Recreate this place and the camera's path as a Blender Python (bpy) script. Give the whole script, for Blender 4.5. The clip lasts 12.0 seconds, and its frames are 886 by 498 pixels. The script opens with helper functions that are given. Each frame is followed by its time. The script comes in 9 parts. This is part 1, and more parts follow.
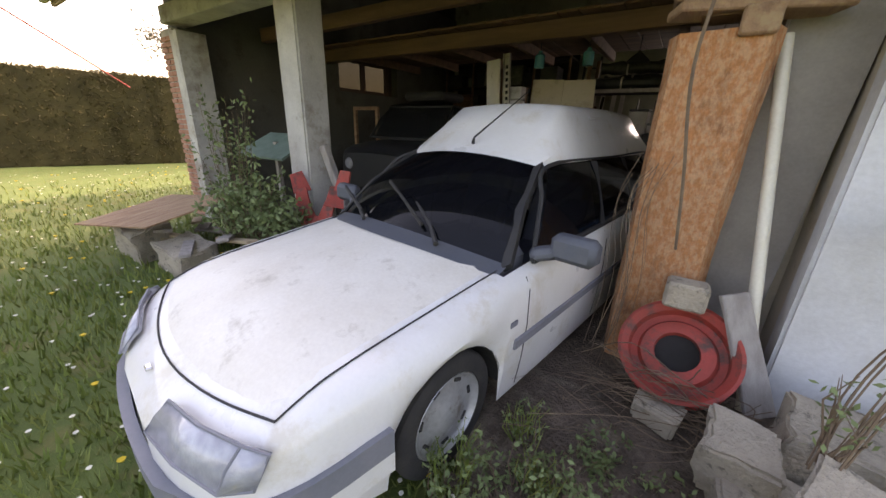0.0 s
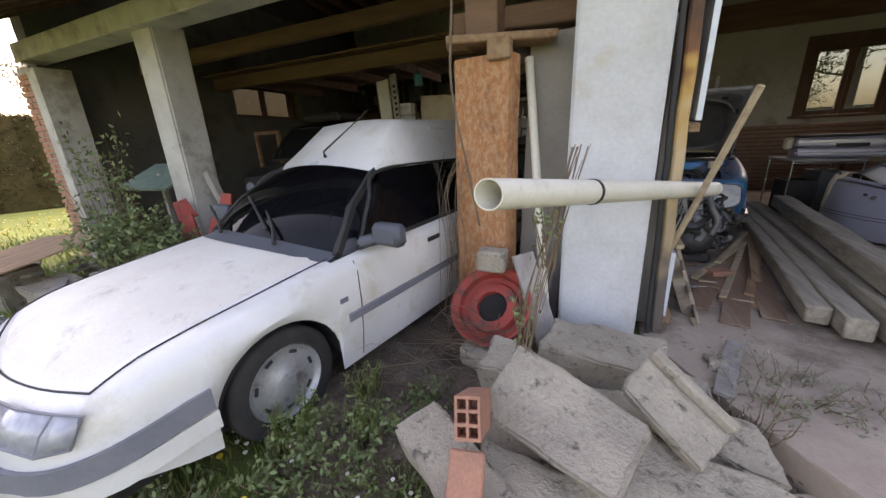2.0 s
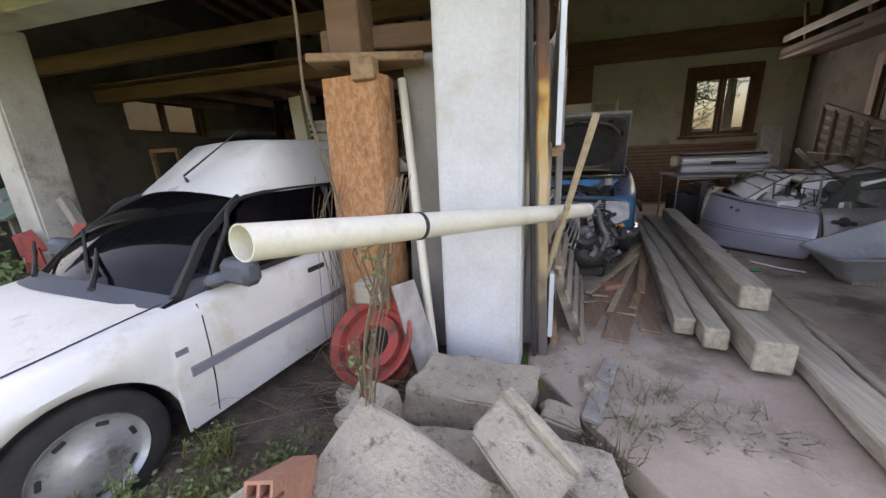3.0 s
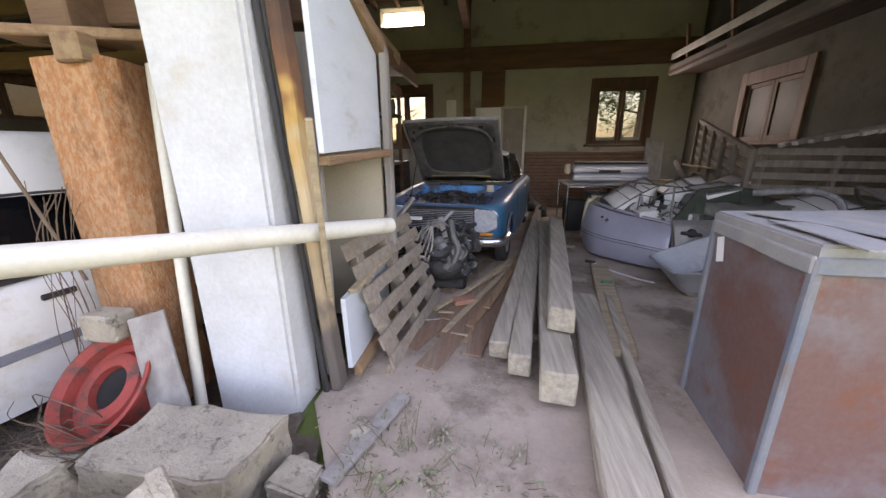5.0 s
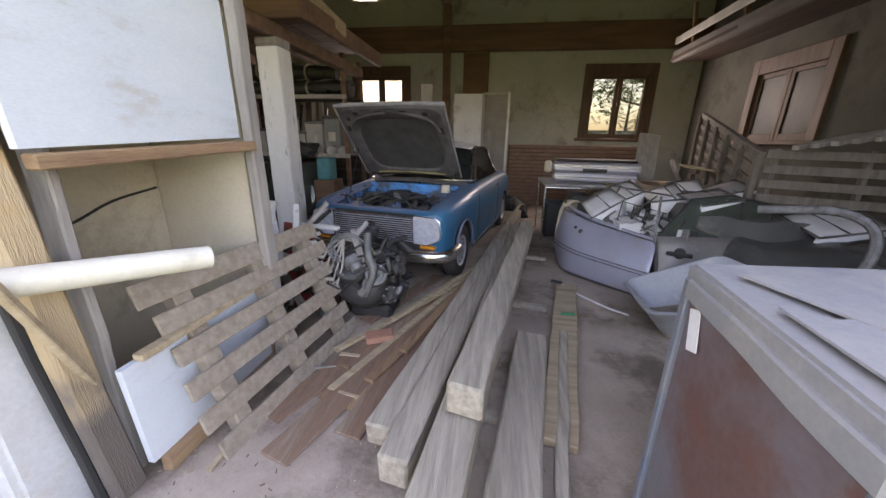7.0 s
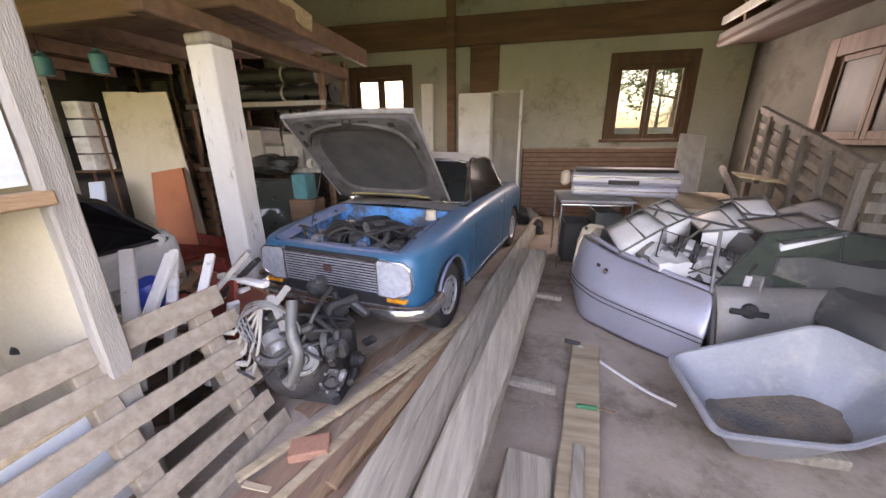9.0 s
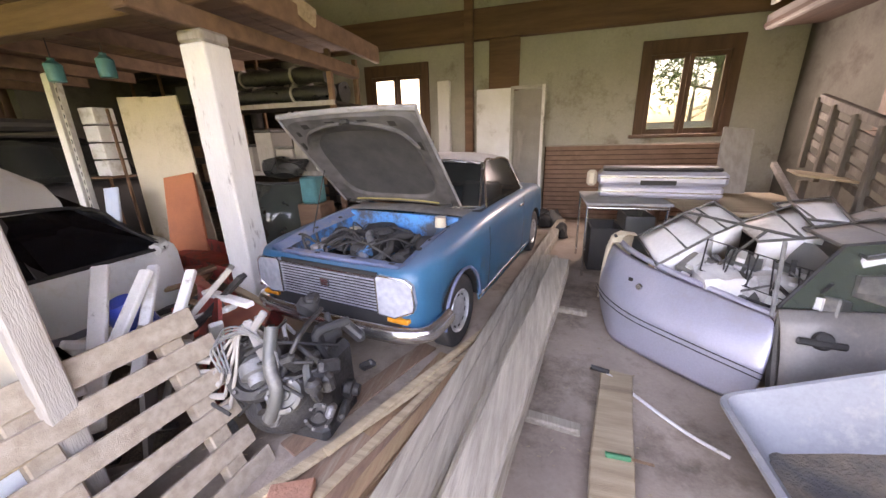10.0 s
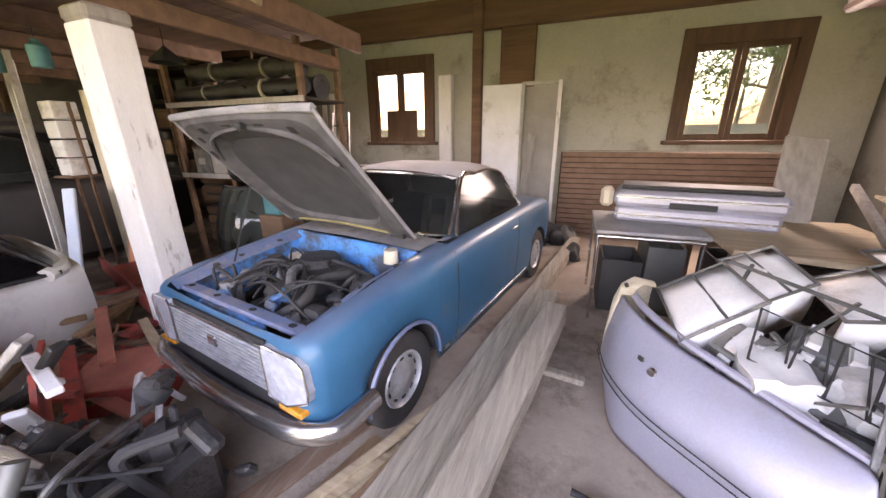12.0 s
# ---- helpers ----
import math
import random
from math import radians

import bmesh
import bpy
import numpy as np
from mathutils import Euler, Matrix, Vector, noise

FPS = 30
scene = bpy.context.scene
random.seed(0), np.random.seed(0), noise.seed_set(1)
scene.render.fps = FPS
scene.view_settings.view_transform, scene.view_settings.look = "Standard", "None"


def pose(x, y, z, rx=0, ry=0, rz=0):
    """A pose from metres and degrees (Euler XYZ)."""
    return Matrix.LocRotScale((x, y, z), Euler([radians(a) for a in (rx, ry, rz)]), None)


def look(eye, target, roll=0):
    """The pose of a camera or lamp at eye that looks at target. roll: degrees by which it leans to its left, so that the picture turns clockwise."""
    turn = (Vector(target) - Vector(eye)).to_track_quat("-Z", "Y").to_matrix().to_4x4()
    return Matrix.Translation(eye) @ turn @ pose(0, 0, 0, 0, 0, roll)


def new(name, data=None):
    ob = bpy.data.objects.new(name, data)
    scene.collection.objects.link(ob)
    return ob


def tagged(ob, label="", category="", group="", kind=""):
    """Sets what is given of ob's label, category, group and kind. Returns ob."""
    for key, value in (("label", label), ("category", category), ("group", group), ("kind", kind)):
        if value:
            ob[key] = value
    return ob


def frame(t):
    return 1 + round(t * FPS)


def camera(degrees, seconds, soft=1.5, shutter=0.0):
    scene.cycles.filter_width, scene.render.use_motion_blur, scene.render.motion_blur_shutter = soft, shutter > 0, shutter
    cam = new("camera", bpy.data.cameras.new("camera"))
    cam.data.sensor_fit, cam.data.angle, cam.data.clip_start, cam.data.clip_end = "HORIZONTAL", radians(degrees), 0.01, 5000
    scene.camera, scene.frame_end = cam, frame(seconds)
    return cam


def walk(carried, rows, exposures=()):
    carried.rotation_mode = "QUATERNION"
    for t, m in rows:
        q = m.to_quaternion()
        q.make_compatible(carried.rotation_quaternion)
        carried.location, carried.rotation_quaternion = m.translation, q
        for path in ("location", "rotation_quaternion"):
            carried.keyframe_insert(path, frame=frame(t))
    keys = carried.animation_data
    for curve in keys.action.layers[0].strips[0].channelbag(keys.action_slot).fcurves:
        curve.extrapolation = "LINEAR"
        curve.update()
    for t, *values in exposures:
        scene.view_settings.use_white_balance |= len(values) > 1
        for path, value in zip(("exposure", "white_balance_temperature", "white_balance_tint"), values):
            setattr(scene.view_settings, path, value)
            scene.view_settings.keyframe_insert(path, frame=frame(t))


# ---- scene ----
cam = camera(104.1, 12.0)
PATH = [
    (0, (-0.073, -0.038, 1.403), (-1.112, 1.536, 0.736), 1.9),
    (0.5, (0.102, -0.156, 1.383), (-0.974, 1.386, 0.703), 0.8),
    (1, (0.248, -0.209, 1.385), (-0.846, 1.355, 0.784), -1.7),
    (1.5, (0.538, -0.155, 1.352), (-0.427, 1.49, 0.747), 0.3),
    (2, (0.739, -0.068, 1.376), (-0.051, 1.671, 0.783), -2.6),
    (2.5, (0.935, 0.138, 1.369), (0.3, 1.93, 0.746), -1.2),
    (3, (1.128, 0.251, 1.407), (0.61, 2.109, 0.88), -2.6),
    (3.5, (1.441, 0.357, 1.42), (1.052, 2.23, 0.837), -0.8),
    (3.7, (1.544, 0.419, 1.46), (1.192, 2.272, 0.797), -0.6),
    (5.3, (2.246, 0.912, 1.43), (1.984, 2.823, 0.899), -0.6),
    (5.5, (2.36, 1.023, 1.444), (2.068, 2.91, 0.848), -0.9),
    (6, (2.499, 1.146, 1.456), (2.183, 3.03, 0.862), -0.9),
    (6.5, (2.541, 1.4, 1.459), (2.27, 3.262, 0.782), 0.5),
    (7, (2.639, 1.616, 1.476), (2.365, 3.504, 0.874), 1.0),
    (7.2, (2.667, 1.732, 1.49), (2.352, 3.616, 0.9), 1.5),
    (8.8, (2.821, 2.48, 1.616), (2.447, 4.346, 1.0), -1.1),
    (9, (2.847, 2.555, 1.602), (2.443, 4.418, 0.996), -0.6),
    (9.5, (2.877, 2.734, 1.629), (2.406, 4.581, 1.022), -0.7),
    (10, (2.878, 2.867, 1.6), (2.349, 4.698, 0.993), -1.7),
    (10.5, (2.944, 3.149, 1.606), (2.449, 4.966, 0.932), -1.7),
    (11, (3.048, 3.307, 1.621), (2.718, 5.156, 0.934), -3.8),
    (11.5, (3.091, 3.498, 1.655), (2.712, 5.347, 0.992), -0.4),
    (12, (3.13, 3.725, 1.67), (2.463, 5.505, 1.049), -0.6),
]
walk(cam, [(t, look(eye, target, roll)) for t, eye, target, roll in PATH],
     [(0.0, 2.3, 8400, 27), (2.4, 2.45, 8300, 28), (3.0, 2.72, 8300, 28), (3.8, 3.0, 8300, 30), (5.5, 3.25, 8400, 31), (7.0, 3.5, 8200, 29), (9.0, 4.5, 8600, 35), (12.0, 5.05, 8900, 38)])

# ---- world and sun ----
world = bpy.data.worlds.new("sky")
scene.world = world
world.use_nodes = True
wn, wl = world.node_tree.nodes, world.node_tree.links
sky = wn.new("ShaderNodeTexSky")
sky.sky_type, sky.sun_disc = "NISHITA", False
sky.sun_elevation, sky.sun_rotation = radians(38), radians(-24)
sky.air_density, sky.dust_density = 1.2, 4.0
wl.new(sky.outputs["Color"], wn["Background"].inputs["Color"])
wn["Background"].inputs["Strength"].default_value = 0.15
sun = new("sun", bpy.data.lights.new("sun", "SUN"))
sun.data.energy, sun.data.angle, sun.data.color = 2.2, radians(1.5), (1.0, 0.95, 0.87)
sun.matrix_basis = look((0, 0, 0), (-0.32, -0.72, -0.62))


def window_light(at, size, power, target):
    a = new("window_light", bpy.data.lights.new("window_light", "AREA"))
    a.data.shape, a.data.size, a.data.size_y, a.data.energy, a.data.color = "RECTANGLE", size[0], size[1], power, (0.93, 0.97, 1.0)
    a.matrix_basis = look(at, target)


window_light((5.15, 10.12, 2.3), (1.0, 1.2), 5, (5.15, 0, 1.6))
window_light((-0.1, 10.12, 2.4), (0.9, 0.8), 4, (-0.1, 0, 1.6))

SLAB = 0.04          # top of the concrete floor
LAWN = -0.13         # lawn and dirt in front


# ---- materials ----
def mat(name, base, second=None, rough=0.7, metal=0.0, scale=6.0, fine=60.0, bump=0.15, mix=(0.35, 0.65), vary=0.12,
        stretch=(1, 1, 1), dirt=None, dirt_amount=0.5, dirt_scale=2.0, coat=0.0, spec=0.5, depth=0.01):
    """A surface with two colours mixed by broad noise, fine grain, stains and relief, at real-world size."""
    m = bpy.data.materials.new(name)
    m.use_nodes = True
    nt = m.node_tree
    n, l = nt.nodes, nt.links
    bsdf = n["Principled BSDF"]
    tc = n.new("ShaderNodeTexCoord")
    info = n.new("ShaderNodeObjectInfo")
    off = n.new("ShaderNodeVectorMath")
    off.operation = "MULTIPLY_ADD"
    comb = n.new("ShaderNodeCombineXYZ")
    for i in range(3):
        l.new(info.outputs["Random"], comb.inputs[i])
    off.inputs[1].default_value = (17.0, 23.0, 31.0)
    l.new(comb.outputs[0], off.inputs[0])
    l.new(tc.outputs["Object"], off.inputs[2])
    mp = n.new("ShaderNodeMapping")
    mp.inputs["Scale"].default_value = stretch
    l.new(off.outputs[0], mp.inputs[0])

    def noise_at(s, detail=5.0, r=0.6):
        t = n.new("ShaderNodeTexNoise")
        t.inputs["Scale"].default_value, t.inputs["Detail"].default_value, t.inputs["Roughness"].default_value = s, detail, r
        l.new(mp.outputs[0], t.inputs["Vector"])
        return t.outputs["Fac"]

    def ramp(src, a, b):
        r = n.new("ShaderNodeMapRange")
        r.inputs["From Min"].default_value, r.inputs["From Max"].default_value = a, b
        l.new(src, r.inputs["Value"])
        return r.outputs["Result"]

    def blend(fac, a, b, mode="MIX"):
        x = n.new("ShaderNodeMix")
        x.data_type, x.blend_type = "RGBA", mode
        for sock, v in ((x.inputs["Factor"], fac), (x.inputs["A"], a), (x.inputs["B"], b)):
            if isinstance(v, (int, float)):
                sock.default_value = v
            elif isinstance(v, tuple):
                sock.default_value = (*v[:3], 1)
            else:
                l.new(v, sock)
        return x.outputs["Result"]

    second = second or tuple(c * 0.72 for c in base)
    broad, grain = noise_at(scale), noise_at(fine, 3.0)
    col = blend(ramp(broad, *mix), base, second)
    g = ramp(grain, 0.25, 0.75)
    col = blend(vary, col, blend(g, tuple(c * 0.45 for c in base), tuple(min(1, c * 1.5) for c in base)))
    rsrc = ramp(broad, 0.2, 0.8)
    if dirt:
        spots = ramp(noise_at(dirt_scale, 8.0, 0.72), 0.62 - 0.25 * dirt_amount, 0.74 - 0.2 * dirt_amount)
        col = blend(spots, col, dirt)
    l.new(col, bsdf.inputs["Base Color"])
    rr = n.new("ShaderNodeMapRange")
    rr.inputs["To Min"].default_value, rr.inputs["To Max"].default_value = max(0.02, rough - 0.1), min(1, rough + 0.1)
    l.new(rsrc, rr.inputs["Value"])
    l.new(rr.outputs["Result"], bsdf.inputs["Roughness"])
    bsdf.inputs["Metallic"].default_value = metal
    bsdf.inputs["Specular IOR Level"].default_value = spec
    bsdf.inputs["Coat Weight"].default_value = coat
    if bump:
        h = n.new("ShaderNodeMath")
        h.operation = "ADD"
        l.new(broad, h.inputs[0])
        l.new(grain, h.inputs[1])
        b = n.new("ShaderNodeBump")
        b.inputs["Strength"].default_value, b.inputs["Distance"].default_value = bump, depth
        l.new(h.outputs[0], b.inputs["Height"])
        l.new(b.outputs[0], bsdf.inputs["Normal"])
    return m


def glass(name, tint=(0.8, 0.85, 0.83), rough=0.05, clear=0.85):
    m = bpy.data.materials.new(name)
    m.use_nodes = True
    n, l = m.node_tree.nodes, m.node_tree.links
    out, bsdf = n["Material Output"], n["Principled BSDF"]
    bsdf.inputs["Base Color"].default_value = (*[c * 0.25 for c in tint], 1)
    bsdf.inputs["Roughness"].default_value = rough
    tr = n.new("ShaderNodeBsdfTransparent")
    tr.inputs["Color"].default_value = (*tint, 1)
    mx = n.new("ShaderNodeMixShader")
    t = n.new("ShaderNodeTexNoise")
    t.inputs["Scale"].default_value = 5.0
    r = n.new("ShaderNodeMapRange")
    r.inputs["To Min"].default_value, r.inputs["To Max"].default_value = clear - 0.12, min(1, clear + 0.08)
    l.new(t.outputs["Fac"], r.inputs["Value"])
    l.new(r.outputs["Result"], mx.inputs["Fac"])
    l.new(bsdf.outputs[0], mx.inputs[1])
    l.new(tr.outputs[0], mx.inputs[2])
    l.new(mx.outputs[0], out.inputs["Surface"])
    return m


M_CONC = mat("concrete_floor", (0.44, 0.355, 0.285), (0.29, 0.225, 0.18), 0.9, scale=1.3, fine=45, bump=0.35, dirt=(0.17, 0.13, 0.10), dirt_amount=0.45, dirt_scale=1.4)
M_DIRT = mat("dirt", (0.16, 0.12, 0.09), (0.07, 0.055, 0.042), 1.0, scale=5, fine=50, bump=0.9, dirt=(0.24, 0.20, 0.15), dirt_amount=0.4, depth=0.03)
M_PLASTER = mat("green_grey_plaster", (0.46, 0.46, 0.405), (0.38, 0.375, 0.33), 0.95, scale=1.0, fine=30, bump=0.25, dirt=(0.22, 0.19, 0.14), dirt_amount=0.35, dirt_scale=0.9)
# near-black plaster: the shade under the roof is put into the colour
M_SHADEPLASTER = mat("shade_dark_plaster", (0.058, 0.056, 0.043), (0.043, 0.041, 0.032), 0.95, scale=1.2, fine=30, bump=0.25, dirt=(0.06, 0.052, 0.043), dirt_amount=0.4)
# darker copy of the rear plaster: the side walls' shade is in the colour
M_SIDESHADE = mat("shaded_side_plaster", (0.12, 0.115, 0.095), (0.085, 0.08, 0.068), 0.95, scale=1.2, fine=30, bump=0.25, dirt=(0.07, 0.06, 0.05), dirt_amount=0.4)
M_WHITEWALL = mat("whitewashed_render", (0.60, 0.61, 0.62), (0.49, 0.49, 0.48), 0.85, scale=2.0, fine=40, bump=0.25, dirt=(0.50, 0.45, 0.38), dirt_amount=0.12, dirt_scale=2.2)
M_GREYPOST = mat("weathered_grey_render", (0.50, 0.49, 0.45), (0.36, 0.34, 0.31), 0.9, scale=2.5, fine=45, bump=0.4, dirt=(0.25, 0.21, 0.17), dirt_amount=0.35)
M_BEAMWOOD = mat("brown_timber", (0.20, 0.112, 0.066), (0.12, 0.070, 0.046), 0.8, scale=3, fine=30, bump=0.4, stretch=(0.3, 3, 3))
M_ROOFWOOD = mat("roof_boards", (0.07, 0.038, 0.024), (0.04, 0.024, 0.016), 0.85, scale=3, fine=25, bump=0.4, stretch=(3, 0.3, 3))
M_FRAMEWOOD = mat("window_wood", (0.13, 0.068, 0.038), (0.08, 0.044, 0.027), 0.6, scale=4, fine=30, bump=0.3, stretch=(3, 3, 0.4))
M_OLDBEAM = mat("grey_weathered_oak", (0.50, 0.44, 0.35), (0.25, 0.21, 0.165), 0.9, scale=5, fine=40, bump=0.8, stretch=(6, 0.35, 6), dirt=(0.42, 0.36, 0.28), dirt_amount=0.3, vary=0.3)
M_RUSTWOOD = mat("rust_stained_wood", (0.36, 0.22, 0.125), (0.19, 0.105, 0.065), 0.85, scale=3, fine=40, bump=0.6, stretch=(6, 0.4, 6), dirt=(0.36, 0.25, 0.14), dirt_amount=0.45, vary=0.25)
M_PALE = mat("pale_pine", (0.46, 0.36, 0.24), (0.33, 0.25, 0.16), 0.8, scale=4, fine=40, bump=0.4, stretch=(0.5, 6, 6), dirt=(0.25, 0.19, 0.13), dirt_amount=0.25)
M_PALLET = mat("pallet_wood", (0.37, 0.305, 0.24), (0.25, 0.20, 0.155), 0.9, scale=4, fine=50, bump=0.5, stretch=(6, 0.5, 6), dirt=(0.28, 0.22, 0.17), dirt_amount=0.3)
M_BRICK = mat("red_brick", (0.42, 0.20, 0.13), (0.33, 0.17, 0.12), 0.95, scale=9, fine=70, bump=0.5, vary=0.25)
M_WALLBRICK = mat("brown_wall_brick", (0.30, 0.19, 0.14), (0.22, 0.14, 0.10), 0.95, scale=6, fine=60, bump=0.5)
M_MORTAR = mat("mortar", (0.42, 0.38, 0.33), None, 0.95, bump=0.4)
M_ROOFTILE = mat("fascia_wood", (0.34, 0.24, 0.19), (0.22, 0.16, 0.13), 0.9, stretch=(0.4, 4, 4))
M_HEDGE = mat("hedge_leaves", (0.075, 0.055, 0.014), (0.045, 0.034, 0.010), 0.9, scale=2, fine=40, bump=0.6)
M_GRASS = mat("lawn", (0.095, 0.135, 0.028), (0.066, 0.095, 0.022), 0.95, scale=1.4, fine=120, bump=0.8, dirt=(0.14, 0.13, 0.04), dirt_amount=0.35, dirt_scale=3.0, vary=0.45)
M_BLADE = mat("grass_blades", (0.13, 0.19, 0.032), (0.19, 0.20, 0.05), 0.8, bump=0)
M_LEAF = mat("weed_leaves", (0.11, 0.16, 0.055), (0.19, 0.24, 0.10), 0.7, bump=0)
M_DRY = mat("dry_stems", (0.20, 0.14, 0.09), (0.13, 0.09, 0.065), 0.9, bump=0)
M_YELLOW = mat("dandelion", (0.75, 0.52, 0.03), None, 0.8, bump=0)
M_CARWHITE = mat("dusty_white_paint", (0.78, 0.77, 0.75), (0.70, 0.69, 0.66), 0.32, scale=2.2, fine=70, bump=0.02, coat=0.5, vary=0.05, dirt=(0.62, 0.58, 0.50), dirt_amount=0.35, dirt_scale=3.5)
M_HOODWHITE = mat("chalky_white_paint", (0.74, 0.71, 0.64), (0.67, 0.63, 0.55), 0.55, scale=3.0, fine=60, bump=0.05, vary=0.1, dirt=(0.50, 0.46, 0.39), dirt_amount=0.22, dirt_scale=4)
M_GREYPLASTIC = mat("grey_bumper_plastic", (0.17, 0.18, 0.21), (0.22, 0.22, 0.25), 0.55, scale=5, bump=0.05)
M_MIRRORSHELL = mat("dark_blue_grey_plastic", (0.075, 0.085, 0.105), (0.10, 0.105, 0.12), 0.6, scale=5, bump=0.05)
M_BLACK = mat("black_rubber", (0.022, 0.022, 0.024), (0.04, 0.038, 0.036), 0.75, bump=0.2)
# near-black: shade of arches, undersides, holes and gaps put into colour
M_DARK = mat("cavity_shade", (0.018, 0.016, 0.015), None, 0.9, bump=0)
M_TYRE = mat("tyre_rubber", (0.020, 0.020, 0.021), (0.045, 0.041, 0.038), 0.85, scale=8, bump=0.3)
M_HUB = mat("alloy_paint", (0.50, 0.51, 0.52), (0.36, 0.36, 0.36), 0.4, 0.5, scale=10, bump=0.05, dirt=(0.22, 0.19, 0.16), dirt_amount=0.3, dirt_scale=8)
M_CHROME = mat("dusty_chrome", (0.72, 0.72, 0.74), (0.58, 0.56, 0.55), 0.22, 0.95, scale=8, bump=0.02)
M_LENS = mat("headlamp_glass", (0.44, 0.45, 0.49), (0.30, 0.31, 0.35), 0.2, 0.0, scale=30, bump=0.2, coat=1.0)
M_AMBER = mat("amber_lens", (0.75, 0.28, 0.03), None, 0.25, coat=0.6, bump=0.05)
M_BLUE = mat("dusty_blue_paint", (0.002, 0.082, 0.17), (0.008, 0.110, 0.205), 0.45, scale=2.0, fine=60, bump=0.03, coat=0.15, vary=0.10, dirt=(0.055, 0.10, 0.15), dirt_amount=0.25, dirt_scale=2.5)


def settled_dust(m, colour, lo, hi, amount):
    """Adds a patchy veil of dust on the faces that look upward."""
    n, l = m.node_tree.nodes, m.node_tree.links
    bs = next(k for k in n if k.type == "BSDF_PRINCIPLED")
    geo, sep, noi, co = n.new("ShaderNodeNewGeometry"), n.new("ShaderNodeSeparateXYZ"), n.new("ShaderNodeTexNoise"), n.new("ShaderNodeTexCoord")
    noi.inputs["Scale"].default_value, noi.inputs["Detail"].default_value = 3.5, 6.0
    l.new(geo.outputs["Normal"], sep.inputs[0])
    l.new(co.outputs["Object"], noi.inputs["Vector"])
    add = n.new("ShaderNodeMath")
    add.operation = "MULTIPLY_ADD"
    add.inputs[1].default_value = 0.6
    l.new(noi.outputs["Fac"], add.inputs[0])
    l.new(sep.outputs["Z"], add.inputs[2])
    mr = n.new("ShaderNodeMapRange")
    mr.inputs["From Min"].default_value, mr.inputs["From Max"].default_value, mr.inputs["To Max"].default_value = lo, hi, amount
    l.new(add.outputs[0], mr.inputs["Value"])
    mix = n.new("ShaderNodeMix")
    mix.data_type = "RGBA"
    l.new(mr.outputs["Result"], mix.inputs["Factor"])
    l.new(bs.inputs["Base Color"].links[0].from_socket, mix.inputs[6])
    mix.inputs[7].default_value = (*colour, 1)
    l.new(mix.outputs[2], bs.inputs["Base Color"])


settled_dust(M_BLUE, (0.22, 0.21, 0.27), 0.85, 1.5, 0.5)
M_DUSTBLUE = mat("dust_veiled_blue_paint", (0.16, 0.17, 0.24), (0.06, 0.13, 0.25), 0.7, scale=5, bump=0.1, dirt=(0.24, 0.22, 0.24), dirt_amount=0.4, dirt_scale=6)
M_BRIGHTBLUE = mat("engine_bay_blue", (0.03, 0.27, 0.62), (0.05, 0.20, 0.42), 0.5, scale=6, bump=0.05, dirt=(0.07, 0.075, 0.09), dirt_amount=0.75, dirt_scale=6)
M_DUST = mat("dust_caked_paint", (0.27, 0.25, 0.245), (0.17, 0.17, 0.185), 0.8, scale=4, bump=0.15, dirt=(0.16, 0.14, 0.13), dirt_amount=0.3, dirt_scale=5)
M_SOFTTOP = mat("dusty_hardtop", (0.66, 0.63, 0.62), (0.54, 0.51, 0.50), 0.8, scale=4, bump=0.1)
M_MUSTARD = mat("yellowed_rubber", (0.30, 0.24, 0.08), (0.20, 0.17, 0.08), 0.8, bump=0.1)
M_HOODGREY = mat("dusty_hood_steel", (0.10, 0.092, 0.092), (0.045, 0.042, 0.042), 0.75, scale=5, fine=40, bump=0.2, dirt=(0.05, 0.045, 0.045), dirt_amount=0.4, dirt_scale=5)
M_UNDERHOOD = mat("sooty_hood_lining", (0.03, 0.03, 0.032), (0.075, 0.07, 0.068), 0.8, scale=4, bump=0.2)
M_ENGINE = mat("oily_cast_iron", (0.040, 0.040, 0.043), (0.085, 0.08, 0.075), 0.55, 0.4, scale=12, bump=0.5, dirt=(0.02, 0.02, 0.022), dirt_amount=0.5, dirt_scale=12)
M_ALU = mat("dirty_aluminium", (0.22, 0.22, 0.225), (0.13, 0.127, 0.125), 0.6, 0.35, scale=14, bump=0.4, dirt=(0.08, 0.075, 0.07), dirt_amount=0.4, dirt_scale=15)
M_SILVER = mat("silver_lilac_paint", (0.42, 0.42, 0.50), (0.36, 0.36, 0.43), 0.36, 0.35, scale=2, fine=80, bump=0.02, coat=0.4, dirt=(0.38, 0.36, 0.38), dirt_amount=0.3)
M_CARGREY = mat("dark_grey_paint", (0.085, 0.09, 0.088), (0.13, 0.125, 0.115), 0.5, 0.2, scale=3, bump=0.05, dirt=(0.24, 0.22, 0.20), dirt_amount=0.3)
M_TUB = mat("grey_plastic_tub", (0.33, 0.345, 0.36), (0.26, 0.27, 0.29), 0.45, scale=3, bump=0.08, dirt=(0.40, 0.385, 0.37), dirt_amount=0.3, dirt_scale=5)
M_MUD = mat("mud_in_tub", (0.12, 0.115, 0.11), (0.30, 0.24, 0.17), 0.9, scale=5, bump=0.7, depth=0.03)
M_PVC = mat("ivory_pvc", (0.70, 0.66, 0.56), (0.62, 0.58, 0.48), 0.4, scale=4, bump=0.03, dirt=(0.48, 0.43, 0.34), dirt_amount=0.15)
